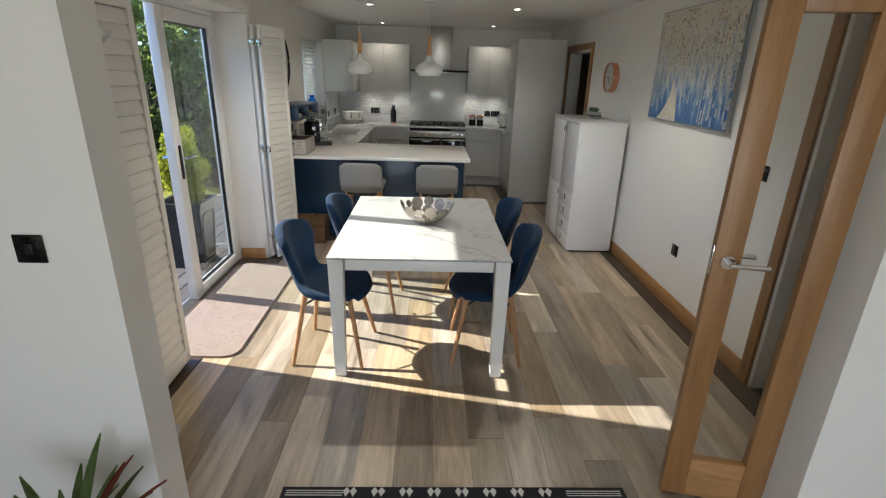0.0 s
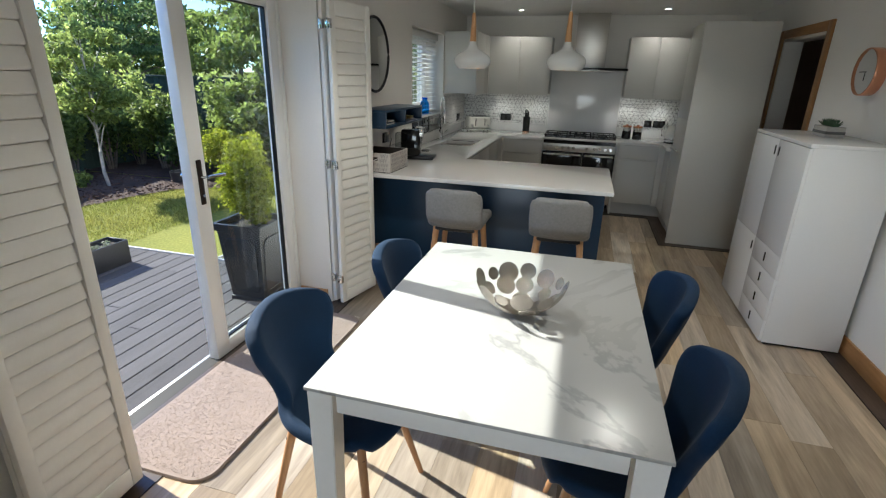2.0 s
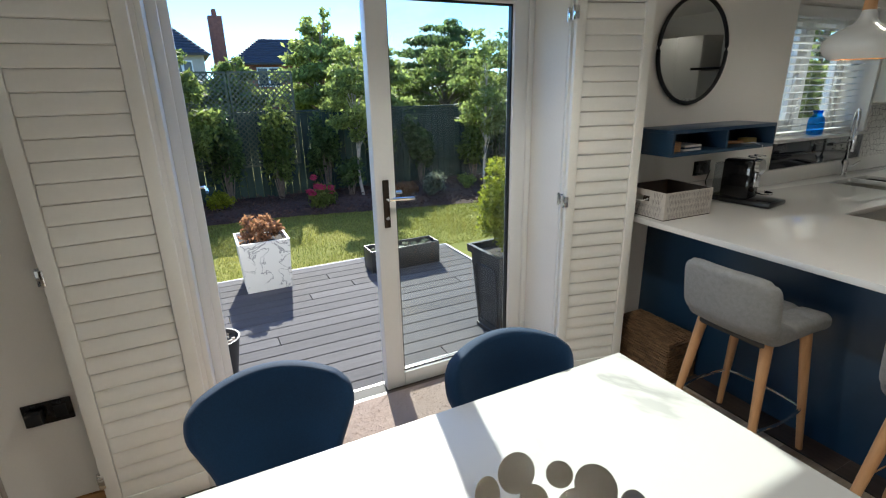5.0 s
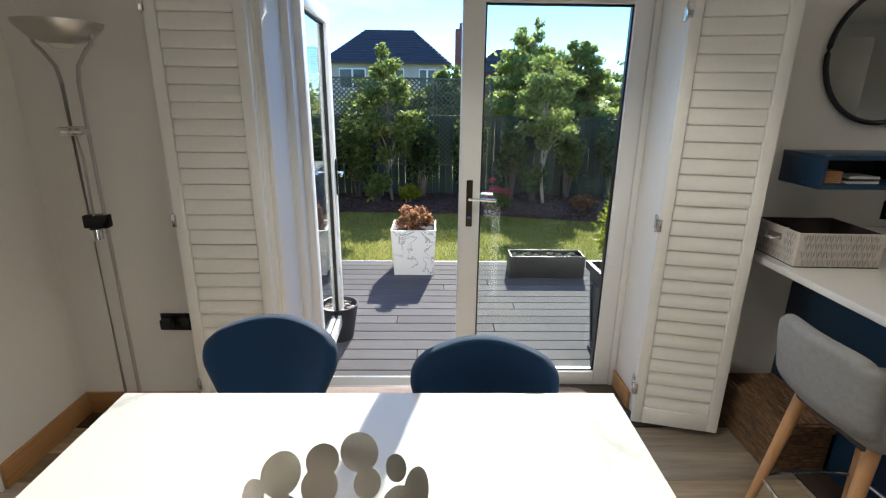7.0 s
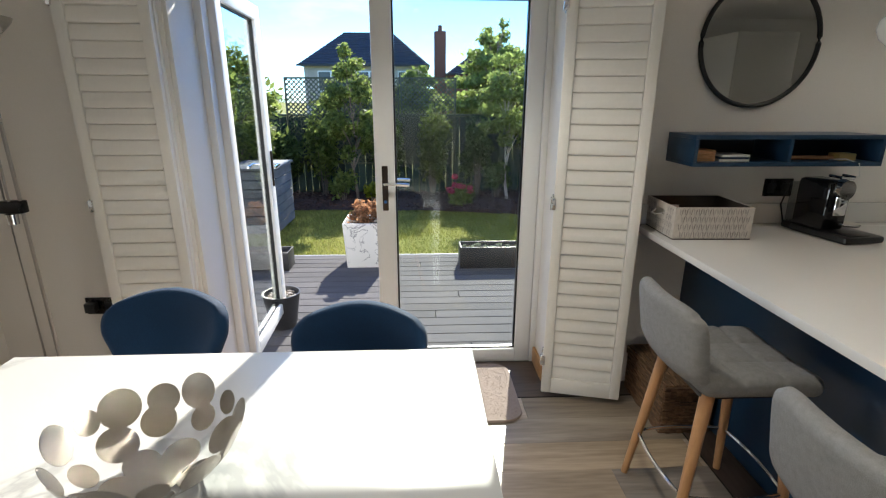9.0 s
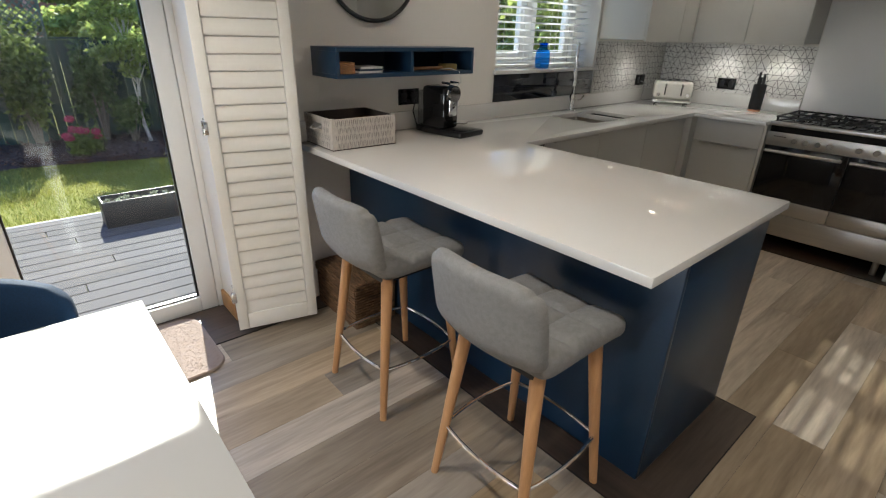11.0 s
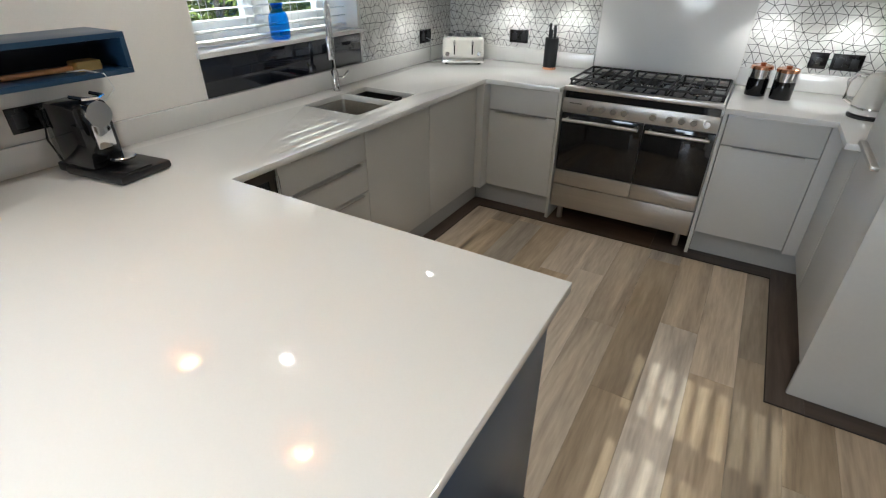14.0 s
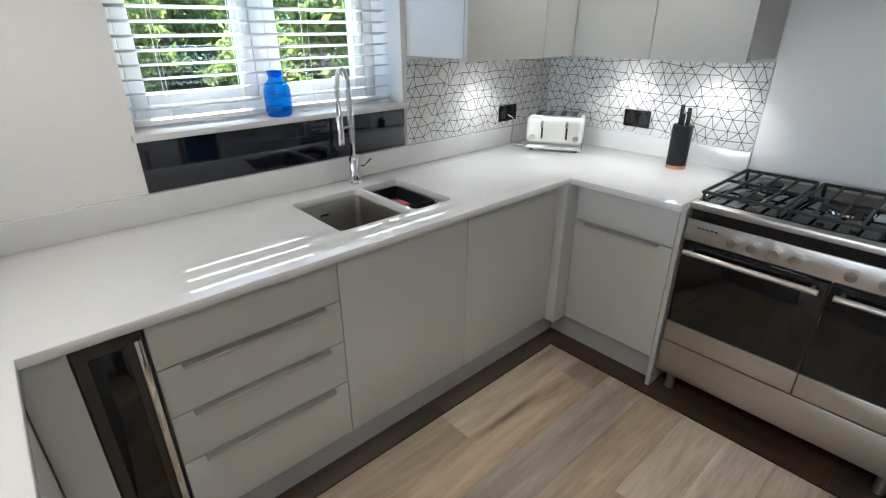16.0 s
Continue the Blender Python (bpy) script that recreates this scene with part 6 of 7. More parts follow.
for k, (x, y) in enumerate(((2.20, 8.385), (2.325, 8.345))):
    c = thing("storage_canister", "black canister with steel band and copper lid", "canister", at=(x, y, CT + 0.001), group="pair of canisters")
    part("body", lathe([(0, 0), (0.053, 0), (0.054, 0.005), (0.054, 0.10)], 30), BLACK_GLOSS, c)
    part("band", lathe([(0.0545, 0.095), (0.0545, 0.142)], 30), CHROME, c, "polished steel band")
    part("lid", lathe([(0.056, 0.142), (0.056, 0.158), (0.05, 0.163), (0.0, 0.164)], 30), COPPER, c, "copper lid")
    part("lid_knob", lathe([(0.012, 0.163), (0.016, 0.175), (0.0, 0.178)], 16), COPPER, c)
ket = thing("kettle", "white and chrome kettle on its base", "kettle", at=(2.70, 8.13, CT + 0.001))
part("base", lathe([(0, 0), (0.085, 0), (0.088, 0.012), (0.07, 0.02)], 32), BLACK, ket)
part("body", lathe([(0.08, 0.02), (0.086, 0.05), (0.072, 0.15), (0.058, 0.20), (0.0, 0.215)], 32), CREAM, ket)
part("band", lathe([(0.0805, 0.021), (0.0865, 0.045), (0.0855, 0.055)], 32), CHROME, ket)
part("handle", tube([(-0.05, 0, 0.195), (-0.10, 0, 0.20), (-0.125, 0, 0.16), (-0.115, 0, 0.08), (-0.08, 0, 0.06)], 0.010, 10), CHROME, ket)
part("spout", rod((0.05, 0, 0.15), (0.10, 0, 0.185), 0.02, 0.012), CREAM, ket)

# ---- wicker basket under the bar ----
wb = thing("wicker_basket", "brown woven lidded basket under the breakfast bar", "basket", at=(0.245, 5.155, 0))
WBX, WBY, WBH = 0.40, 0.235, 0.25


def woven(x0, x1, y0, y1, z0, z1, rows, cols):
    """Woven strands round a box: each a short rounded bar that bows out in turn."""
    bm = bmesh.new()
    dz = (z1 - z0) / rows
    for face in range(4):
        p, q = [((x0, y0), (x1, y0)), ((x1, y0), (x1, y1)), ((x1, y1), (x0, y1)), ((x0, y1), (x0, y0))][face]
        n = [(0, -1), (1, 0), (0, 1), (-1, 0)][face]
        for r in range(rows):
            for c in range(cols):
                out = 0.003 if (r + c) % 2 else -0.002
                a, b2 = c / cols, (c + 1) / cols
                pts = []
                for t in (a, (a + b2) / 2, b2):
                    k = out if t == (a + b2) / 2 else 0
                    pts.append((p[0] + (q[0] - p[0]) * t + n[0] * k, p[1] + (q[1] - p[1]) * t + n[1] * k, z0 + dz * (r + 0.5)))
                tube(pts, dz * 0.52, 5, bm=bm)
    return bm


part("body", woven(-WBX / 2, WBX / 2, -WBY / 2, WBY / 2, 0.0, WBH - 0.05, 13, 9), WICKER, wb, "woven seagrass sides", smooth=60)
part("lining", box(-WBX / 2 + 0.006, WBX / 2 - 0.006, -WBY / 2 + 0.006, WBY / 2 - 0.006, 0.004, WBH - 0.045), WICKER, wb, smooth=None)
lid = part("lid", woven(-WBX / 2 - 0.006, WBX / 2 + 0.006, -WBY / 2 - 0.006, WBY / 2 + 0.006, WBH - 0.047, WBH, 3, 9), WICKER, wb, "woven lid", smooth=60)
lt = bmesh.new()
for k in range(17):
    for c in range(9):
        y = -WBY / 2 + WBY * (k + 0.5) / 17
        xa, xb = -WBX / 2 + WBX * c / 9, -WBX / 2 + WBX * (c + 1) / 9
        o = 0.003 if (k + c) % 2 else -0.002
        tube([(xa, y, WBH), (( xa + xb) / 2, y, WBH + o), (xb, y, WBH)], 0.0068, 5, bm=lt)
part("lid_top", lt, WICKER, lid, smooth=60)
part("hand_hole", box(WBX / 2 - 0.001, WBX / 2 + 0.0045, -0.04, 0.04, 0.14, 0.175, 0.002), BLACK, wb, "dark hand slot")

# ---- mats ----
def mat_outline(x0, x1, y0, y1, r):
    return rounded(x0, x1, y0, y1, r, 8)


dm = bmesh.new()
top = [dm.verts.new((x, y, 0.014)) for x, y in mat_outline(-0.20, 0.335, 2.87, 4.42, 0.09)]
low = [dm.verts.new((x, y, 0.004)) for x, y in mat_outline(-0.205, 0.340, 2.865, 4.425, 0.095)]
dm.faces.new(top)
for i in range(len(top)):
    j = (i + 1) % len(top)
    dm.faces.new((low[i], low[j], top[j], top[i]))
doormat = solid("door_mat", dm, CARPET, "taupe pile mat inside the french doors", "mat", smooth=30)
rng = random.Random(21)
tv, tf = [], []
for k in range(15000):
    x, y = rng.uniform(-0.19, 0.325), rng.uniform(2.885, 4.405)
    ex, ey = min(x + 0.20, 0.335 - x), min(y - 2.87, 4.42 - y)
    if ex < 0.09 and ey < 0.09 and (0.09 - ex) ** 2 + (0.09 - ey) ** 2 > 0.0078:
        continue
    a, s = rng.uniform(0, 6.28), rng.uniform(0.003, 0.006)
    lx, ly = rng.uniform(-0.005, 0.005), rng.uniform(-0.005, 0.005)
    i = len(tv)
    tv += [(x - s * math.cos(a), y - s * math.sin(a), 0.0143), (x + s * math.cos(a), y + s * math.sin(a), 0.0143), (x + lx, y + ly, 0.0145 + rng.uniform(0.0, 0.0018))]
    tf.append((i, i + 1, i + 2))
tm = bpy.data.meshes.new("fleece")
tm.from_pydata(tv, [], tf)
tm.materials.append(mat("taupe_pile", (0.30, 0.235, 0.205), 0.95, var=0.1, island=0.08, spec=0.1))
po = new("fleece", tm)
po.parent = doormat
po.matrix_parent_inverse = where(doormat).inverted()
tagged(po, "short taupe carpet pile", kind="stuff")

rug = thing("runner_rug", "black and white patterned woven rug", "rug", at=(1.65, 1.47, 0.001))
part("ground", box(-0.74, 0.74, -0.4, 0.39, 0, 0.008, 0.003), RUG_BLACK, rug)
rb = bmesh.new()
for r in range(8):
    y = 0.365 - 0.095 * r
    for k in range(48):
        x = -0.72 + 0.03 * k
        if r % 3 == 0:
            if 7 < k < 40 and k % 4 < 2:
                rb.faces.new([rb.verts.new((x + a, y + b, 0.0088)) for a, b in ((0.0, 0), (0.015, -0.03), (0.03, 0), (0.015, 0.022))])
            elif k <= 7 or k >= 40:
                for s in range(3):
                    rb.faces.new([rb.verts.new((x + a, y + b - 0.012 * s, 0.0088)) for a, b in ((0, 0), (0.03, 0), (0.03, 0.005), (0, 0.005))])
        elif r % 3 == 1:
            rb.faces.new([rb.verts.new((x + a, y + b, 0.0088)) for a, b in ((0.002, -0.02), (0.028, -0.02), (0.015, 0.02))])
        else:
            rb.faces.new([rb.verts.new((x + a, y + b, 0.0088)) for a, b in ((0, 0), (0.03, 0), (0.03, 0.012), (0, 0.012))])
tagged(part("woven_pattern", rb, RUG_WHITE, rug, smooth=None), "cream geometric bands", kind="stuff")

# ---- house plant by the opening ----
hp = thing("house_plant", "potted plant with red-edged pointed leaves", "plant", at=(0.44, 1.32, 0))
part("pot", lathe([(0, 0), (0.10, 0), (0.13, 0.22), (0.135, 0.24), (0.122, 0.24), (0.115, 0.20), (0, 0.20)], 28), POT_DARK, hp)
rng = random.Random(2)
hl = bmesh.new()
for k in range(26):
    a = k * 2.4
    reach, high = rng.uniform(0.12, 0.30), rng.uniform(0.20, 0.34)
    prev = None
    for t in range(7):
        f = t / 6
        c = Vector((math.cos(a) * reach * f, math.sin(a) * reach * f, 0.21 + high * (1.45 * f - 0.45 * f * f)))
        w = 0.017 * math.sin(math.pi * min(0.98, f * 0.85 + 0.12)) + 0.0008
        n = Vector((-math.sin(a), math.cos(a), 0)) * w
        cur = (hl.verts.new(c - n), hl.verts.new(c - Vector((0, 0, 0.006))), hl.verts.new(c + n))
        if prev:
            for i in range(2):
                hl.faces.new((prev[i], prev[i + 1], cur[i + 1], cur[i])).material_index = 1 if k % 4 == 0 else 0
        prev = cur
part("leaf_tuft", hl, [LEAF_DARK, LEAF_RED], hp, "long green and red leaves", smooth=60)


# ---- garden ----
LAWN, DECKZ = -0.17, -0.15
gs = bmesh.new()
gv = [gs.verts.new((x, y, -0.19)) for x, y in ((-400, -400), (400, -400), (400, 400), (-400, 400))]
gs.faces.new(gv)
solid("ground", gs, GRASS, "mown grass ground reaching to the horizon", "ground", kind="structure", smooth=None, base=(0, 0, -0.19))


def bed_edge(y):
    pts = [(0.4, -5.2), (2.5, -5.31), (4.1, -5.2), (5.5, -4.85), (6.5, -4.65), (7.2, -4.5), (7.7, -4.3), (8.0, -3.8), (8.15, -2.8), (8.3, -0.4)]
    for (y0, x0), (y1, x1) in zip(pts, pts[1:]):
        if y <= y1:
            return x0 + (x1 - x0) * max(0, (y - y0)) / (y1 - y0)
    return -0.4


FX2, FY2, FY3 = -6.9, 9.7, 0.4
lawn = sheet(lambda u, v: ((-0.4 + (bed_edge(FY3 + 7.9 * v) + 0.4) * u), FY3 + 7.9 * v, LAWN + 0.008 * noise.noise((u * 9, v * 18, 1.3))), 40, 70)
lw_ob = solid("lawn", lawn, GRASS, "sunlit mown lawn with dry yellow patches", "lawn", kind="structure", smooth=180, base=(-2.5, 4.3, LAWN))
bed = sheet(lambda u, v: (bed_edge(FY3 + 7.9 * v) + (FX2 - bed_edge(FY3 + 7.9 * v)) * u, FY3 + 7.9 * v, LAWN + 0.012 + 0.05 * math.sin(math.pi * min(1, u * 1.6)) + 0.02 * noise.noise((u * 14, v * 40, 0))), 26, 110)
sheet(lambda u, v: (-0.4 - 6.5 * u, 8.3 + 1.4 * v, LAWN + 0.02 + 0.02 * noise.noise((u * 40, v * 14, 5))), 60, 16, bm=bed)
solid("planting_bed", bed, MULCH, "dark bark-mulched planting bed along the fence", "planting bed", kind="structure", smooth=180, base=(-5.8, 5, LAWN))
rng = np.random.default_rng(4)


def scatter_mesh(name, centres, axes_a, axes_b, material, tip=None):
    """Many flat leaves: a diamond with half axes a and b round each centre."""
    c, a, b = (np.asarray(v, float) for v in (centres, axes_a, axes_b))
    quad = np.stack([c - a, c - b * 0.55, c + a, c + b * 0.55], 1).reshape(-1, 3)
    faces = np.arange(len(quad)).reshape(-1, 4)
    me = bpy.data.meshes.new(name)
    me.from_pydata(quad.tolist(), [], faces.tolist())
    me.materials.append(material)
    return me


def leaf_cloud(name, clumps, count, size, material, seed, flat=0.0, shell=0.45):
    """Leaves round clumps (x, y, z, rx, rz): denser to the outside, uneven, with gaps."""
    g = np.random.default_rng(seed)
    cl = np.array(clumps, float)
    weight = cl[:, 3] ** 2 * cl[:, 4] ** 0.5
    pick = g.choice(len(cl), count, p=weight / weight.sum())
    d = g.normal(size=(count, 3))
    d /= np.linalg.norm(d, axis=1)[:, None]
    r = (shell + (1 - shell) * g.random(count)) * (1 + 0.22 * g.normal(size=count) * (g.random(count) < 0.5))
    c = cl[pick, :3] + d * r[:, None] * np.stack([cl[pick, 3], cl[pick, 3], cl[pick, 4]], 1)
    a = g.normal(size=(count, 3)) + d * 0.5
    a[:, 2] -= 0.35
    a /= np.linalg.norm(a, axis=1)[:, None]
    b = np.cross(a, g.normal(size=(count, 3)))
    b /= np.linalg.norm(b, axis=1)[:, None] + 1e-9
    s = size * (0.6 + 0.8 * g.random(count))
    return scatter_mesh(name, c, a * s[:, None], b * s[:, None] * 0.85, material)


def put(name, me, parent, label=""):
    ob = new(name, me)
    ob.parent = parent
    ob.matrix_parent_inverse = where(parent).inverted()
    return tagged(ob, label)


def crown_clumps(x, y, z0, z1, radius, n, seed, top=0.55):
    g = random.Random(seed)
    out = []
    for k in range(n):
        t = (k + 0.5) / n
        z = z0 + (z1 - z0) * t
        w = radius * (math.sin(math.pi * (0.12 + 0.80 * t)) ** 0.7) * (1 - (1 - top) * max(0, t - 0.5) * 1.4)
        a = k * 2.4 + g.uniform(-0.5, 0.5)
        out.append((x + math.cos(a) * w * 0.62, y + math.sin(a) * w * 0.62, z + g.uniform(-0.1, 0.1), max(0.12, w * g.uniform(0.38, 0.58)), max(0.12, (z1 - z0) / n * g.uniform(1.0, 1.7))))
    return out


def tree(label, x, y, trunk_r, bare, z0, z1, radius, count, leaf, material, bark, seed, name="tree", clumps=11, base=LAWN):
    root = thing(name, label, "tree", at=(x, y, base))
    g = random.Random(seed)
    cl = crown_clumps(x, y, z0, z1, radius, clumps, seed)
    pts, rad = [], []
    for k in range(9):
        t = k / 8
        pts.append((x + 0.03 * math.sin(k * 1.3 + seed), y + 0.03 * math.cos(k * 1.7 + seed), base + (z1 * 0.9 - base) * t))
        rad.append(trunk_r * (1 - 0.8 * t))
    bm = tube(pts, rad, 9)
    for c in cl:
        f = min(0.85, max(0.2, (c[2] - base) / (z1 - base) - 0.12))
        i = int(f * 8)
        p = Vector(pts[i])
        q = Vector(c[:3])
        mid = p.lerp(q, 0.5) + Vector((0, 0, 0.06))
        tube([p, mid, q], [rad[i] * 0.55, rad[i] * 0.35, rad[i] * 0.12], 6, bm=bm)
    part("trunk", bm, bark, root, "slim tapered trunk with limbs", world=True)
    put("crown", leaf_cloud("crown", cl, count, leaf, material, seed), root, "loose leafy crown")
    return root


def shrub(label, x, y, radius, z1, count, leaf, material, seed, name="shrub", clumps=7, base=LAWN, stems=True):
    root = thing(name, label, "shrub", at=(x, y, base))
    g = random.Random(seed)
    cl = []
    for k in range(clumps):
        a, t = k * 2.4, (k + 0.5) / clumps
        cl.append((x + math.cos(a) * radius * 0.55 * t ** 0.5, y + math.sin(a) * radius * 0.55 * t ** 0.5, base + (z1 - base) * g.uniform(0.35, 0.78), radius * g.uniform(0.35, 0.6), (z1 - base) * g.uniform(0.2, 0.32)))
    if stems:
        bm = bmesh.new()
        for c in cl:
            tube([(x + (c[0] - x) * 0.2, y + (c[1] - y) * 0.2, base - 0.02), (x + (c[0] - x) * 0.6, y + (c[1] - y) * 0.6, base + (c[2] - base) * 0.6), c[:3]], [0.012, 0.008, 0.004], 5, bm=bm)
        part("stem", bm, BARK, root, world=True)
    put("foliage", leaf_cloud("foliage", cl, count, leaf, material, seed, shell=0.3), root)
    return root


tree("young garden tree with loose green leaves by the trellis", -6.05, 2.82, 0.030, 0.8, 0.7, 2.2, 0.52, 5200, 0.04, LEAF_GREEN, BARK, 31, clumps=16)
tree("pale-trunked birch-like garden tree in full leaf", -6.15, 5.42, 0.030, 0.9, 0.9, 2.2, 0.62, 6200, 0.038, LEAF_LIGHT, PALE_BARK, 32, clumps=18)
tree("pale-trunked garden tree before the green fence", -5.30, 7.40, 0.028, 0.9, 0.85, 2.35, 0.66, 6500, 0.038, LEAF_LIGHT, PALE_BARK, 33, clumps=16)
tree("garden tree at the corner of the lawn", -3.3, 9.0, 0.05, 0.9, 0.6, 3.0, 1.0, 6500, 0.06, LEAF_GREEN, BARK, 34, clumps=14)
tree("leafy garden tree at the fence", -1.2, 9.1, 0.05, 0.9, 0.5, 2.9, 1.1, 6500, 0.06, LEAF_LIGHT, BARK, 35, clumps=14)
tree("leafy tree over the side fence", -5.6, 1.0, 0.05, 0.8, 0.4, 2.3, 0.8, 4200, 0.06, LEAF_GREEN, BARK, 36, clumps=12)
far = [(-8.9, 5.6, 3.5, 1.0, LEAF_LIGHT), (-8.7, 6.6, 3.1, 0.8, LEAF_LIGHT), (-9.4, 3.9, 2.5, 0.9, LEAF_GREEN), (-12.0, 6.8, 3.0, 1.5, LEAF_LIGHT), (-10.5, 9.3, 3.1, 1.5, LEAF_GREEN), (-10.0, 12.2, 4.3, 2.1, LEAF_DARK), (-7.5, 13.8, 4.6, 2.1, LEAF_GREEN), (-3.6, 13.2, 4.8, 2.2, LEAF_DARK), (0.2, 12.6, 4.3, 1.9, LEAF_GREEN),
       (-11.5, 2.2, 2.6, 1.2, LEAF_GREEN), (-10.5, -1.2, 3.0, 1.5, LEAF_DARK), (-9.0, -4.0, 4.5, 2.2, LEAF_GREEN), (-14, 17, 6.0, 2.6, LEAF_GREEN), (-20, 14, 5.2, 2.6, LEAF_DARK)]
for k, (x, y, h, r, m) in enumerate(far):
    tree("tall leafy tree standing beyond the garden fence", x, y, 0.11, 1.0, 0.5, h * 0.86, r, 14000, 0.06 if x > -13 else 0.12, m, BARK, 50 + k, clumps=30)
for k in range(9):
    shrub("dense green hedge shrub at the garden edge", -0.7 - 0.72 * k, 8.85 + 0.15 * (k % 3), 0.55, 1.05 + 0.28 * (k % 3), 2600, 0.045, (LEAF_DARK, LEAF_GREEN, LEAF_LIGHT)[k % 3], 70 + k, name="hedge_shrub", clumps=9)
for k, (y, z1, r) in enumerate(((1.5, 1.2, 0.5), (2.2, 1.45, 0.42), (3.35, 1.35, 0.36), (4.15, 1.5, 0.36), (4.95, 1.2, 0.34), (5.95, 1.3, 0.36), (6.75, 1.15, 0.34), (7.9, 1.1, 0.36), (8.6, 1.3, 0.55))):
    shrub("climbing green shrub against the fence", -6.55, y, r, z1, 2100, 0.045, LEAF_DARK if k % 2 == 0 else LEAF_GREEN, 90 + k, name="climbing_shrub", clumps=10)
shrub("lime-green low shrub in the mulch bed", -5.9, 3.13, 0.24, 0.20, 1100, 0.03, LEAF_LIME, 101)
shrub("lime-green low shrub in the mulch bed", -5.6, 7.2, 0.2, 0.12, 700, 0.03, LEAF_LIGHT, 102)
shrub("silver-green flowering shrub in the bed", -5.3, 6.38, 0.26, 0.27, 1300, 0.024, LEAF_GREYGREEN, 103)
shrub("rust-brown low shrub in the bed", -5.25, 5.85, 0.28, 0.16, 900, 0.03, LEAF_RUST, 104)
shrub("green shrub in the bed", -5.9, 2.6, 0.3, 0.35, 1100, 0.04, LEAF_GREEN, 105)
shrub("dark green perennial in the bed", -6.2, 5.25, 0.3, 0.5, 1000, 0.04, LEAF_DARK, 106)
hyd = shrub("hydrangea shrub with bright pink flower heads", -5.45, 4.58, 0.24, 0.26, 900, 0.045, LEAF_GREEN, 107, name="hydrangea")
g = random.Random(8)
for k in range(9):
    c = (-5.36 + g.uniform(-0.12, 0.14), 4.56 + g.uniform(-0.18, 0.18), 0.16 + g.uniform(-0.1, 0.18), 0.05, 0.04)
    put("flower_head", leaf_cloud("flower_head", [c], 90, 0.018, PETAL, 200 + k, shell=0.8), hyd, "pink flower head")
ball = thing("topiary_ball", "clipped lime-green topiary ball on a stem", "shrub", at=(-3.95, 8.35, LAWN))
part("stem", rod((-3.95, 8.35, LAWN), (-3.95, 8.35, 0.3), 0.025, 0.02), BARK, ball, world=True)
put("crown", leaf_cloud("crown", [(-3.95, 8.35, 0.42, 0.28, 0.26)], 3600, 0.022, LEAF_LIME, 301, shell=0.82), ball)

# grass blades
N = 60000
gy = FY3 + 7.8 * rng.random(N)
ex = np.array([bed_edge(v) for v in gy])
gx = -2.88 + (ex + 2.88) * rng.random(N)
keep = gx > ex
gx, gy = gx[keep], gy[keep]
n = len(gx)
ang, hgt = rng.random(n) * 6.28, 0.018 + 0.028 * rng.random(n)
w = 0.0032 + 0.002 * rng.random(n)
base = np.stack([gx, gy, np.full(n, LAWN - 0.004)], 1)
side = np.stack([np.cos(ang) * w, np.sin(ang) * w, np.zeros(n)], 1)
tip = base + np.stack([rng.normal(0, 0.012, n), rng.normal(0, 0.012, n), hgt], 1)
bv = np.stack([base - side, base + side, tip], 1).reshape(-1, 3)
bme = bpy.data.meshes.new("grass")
bme.from_pydata(bv.tolist(), [], np.arange(len(bv)).reshape(-1, 3).tolist())
bme.materials.append(BLADE)
tagged(new("grass", bme), "short mown grass blades on the lawn", "grass", kind="stuff")
N = 5000
cy = FY3 + 7.8 * rng.random(N)
ce = np.array([bed_edge(v) for v in cy])
cx = ce - 0.02 - (ce - FX2 - 0.1) * rng.random(N) ** 1.6
cz = LAWN + 0.035 + 0.05 * rng.random(N)
aa = rng.normal(size=(N, 3))
aa[:, 2] *= 0.35
bb = np.cross(aa, rng.normal(size=(N, 3)))
aa *= 0.03 / np.linalg.norm(aa, axis=1)[:, None]
bb *= 0.018 / np.linalg.norm(bb, axis=1)[:, None]
tagged(new("bark_chips", scatter_mesh("bark_chips", np.stack([cx, cy, cz], 1), aa, bb, CHIP)), "loose bark chips on the planting bed", "mulch", kind="stuff")

# fences
def fence(label, p0, p1, high, seed):
    p0, p1 = Vector(p0), Vector(p1)
    length = (p1 - p0).length
    turn = math.degrees(math.atan2(p1.y - p0.y, p1.x - p0.x))
    root = thing("fence", label, "fence", at=p0, rz=turn)
    g = random.Random(seed)
    count = int(length / 0.125)
    data = finish(box(0.003, 0.122, -0.009, 0.009, 0, high, 0.002, seg=1), "board", FENCE, None)
    for k in range(count):
        ob = new("board", data)
        ob.parent = root
        ob.matrix_basis = pose(k * 0.125, g.uniform(-0.004, 0.004), g.uniform(-0.01, 0.0), 0, 0, g.uniform(-0.5, 0.5))
    part("capping", box(0, length, -0.03, 0.03, high, high + 0.03, 0.004), FENCE, root)
    for k in range(int(length / 1.85) + 1):
        part("post", box(k * 1.85 - 0.04, k * 1.85 + 0.04, -0.10, -0.012, -0.05, high + 0.05, 0.005), FENCE, root)
    return root


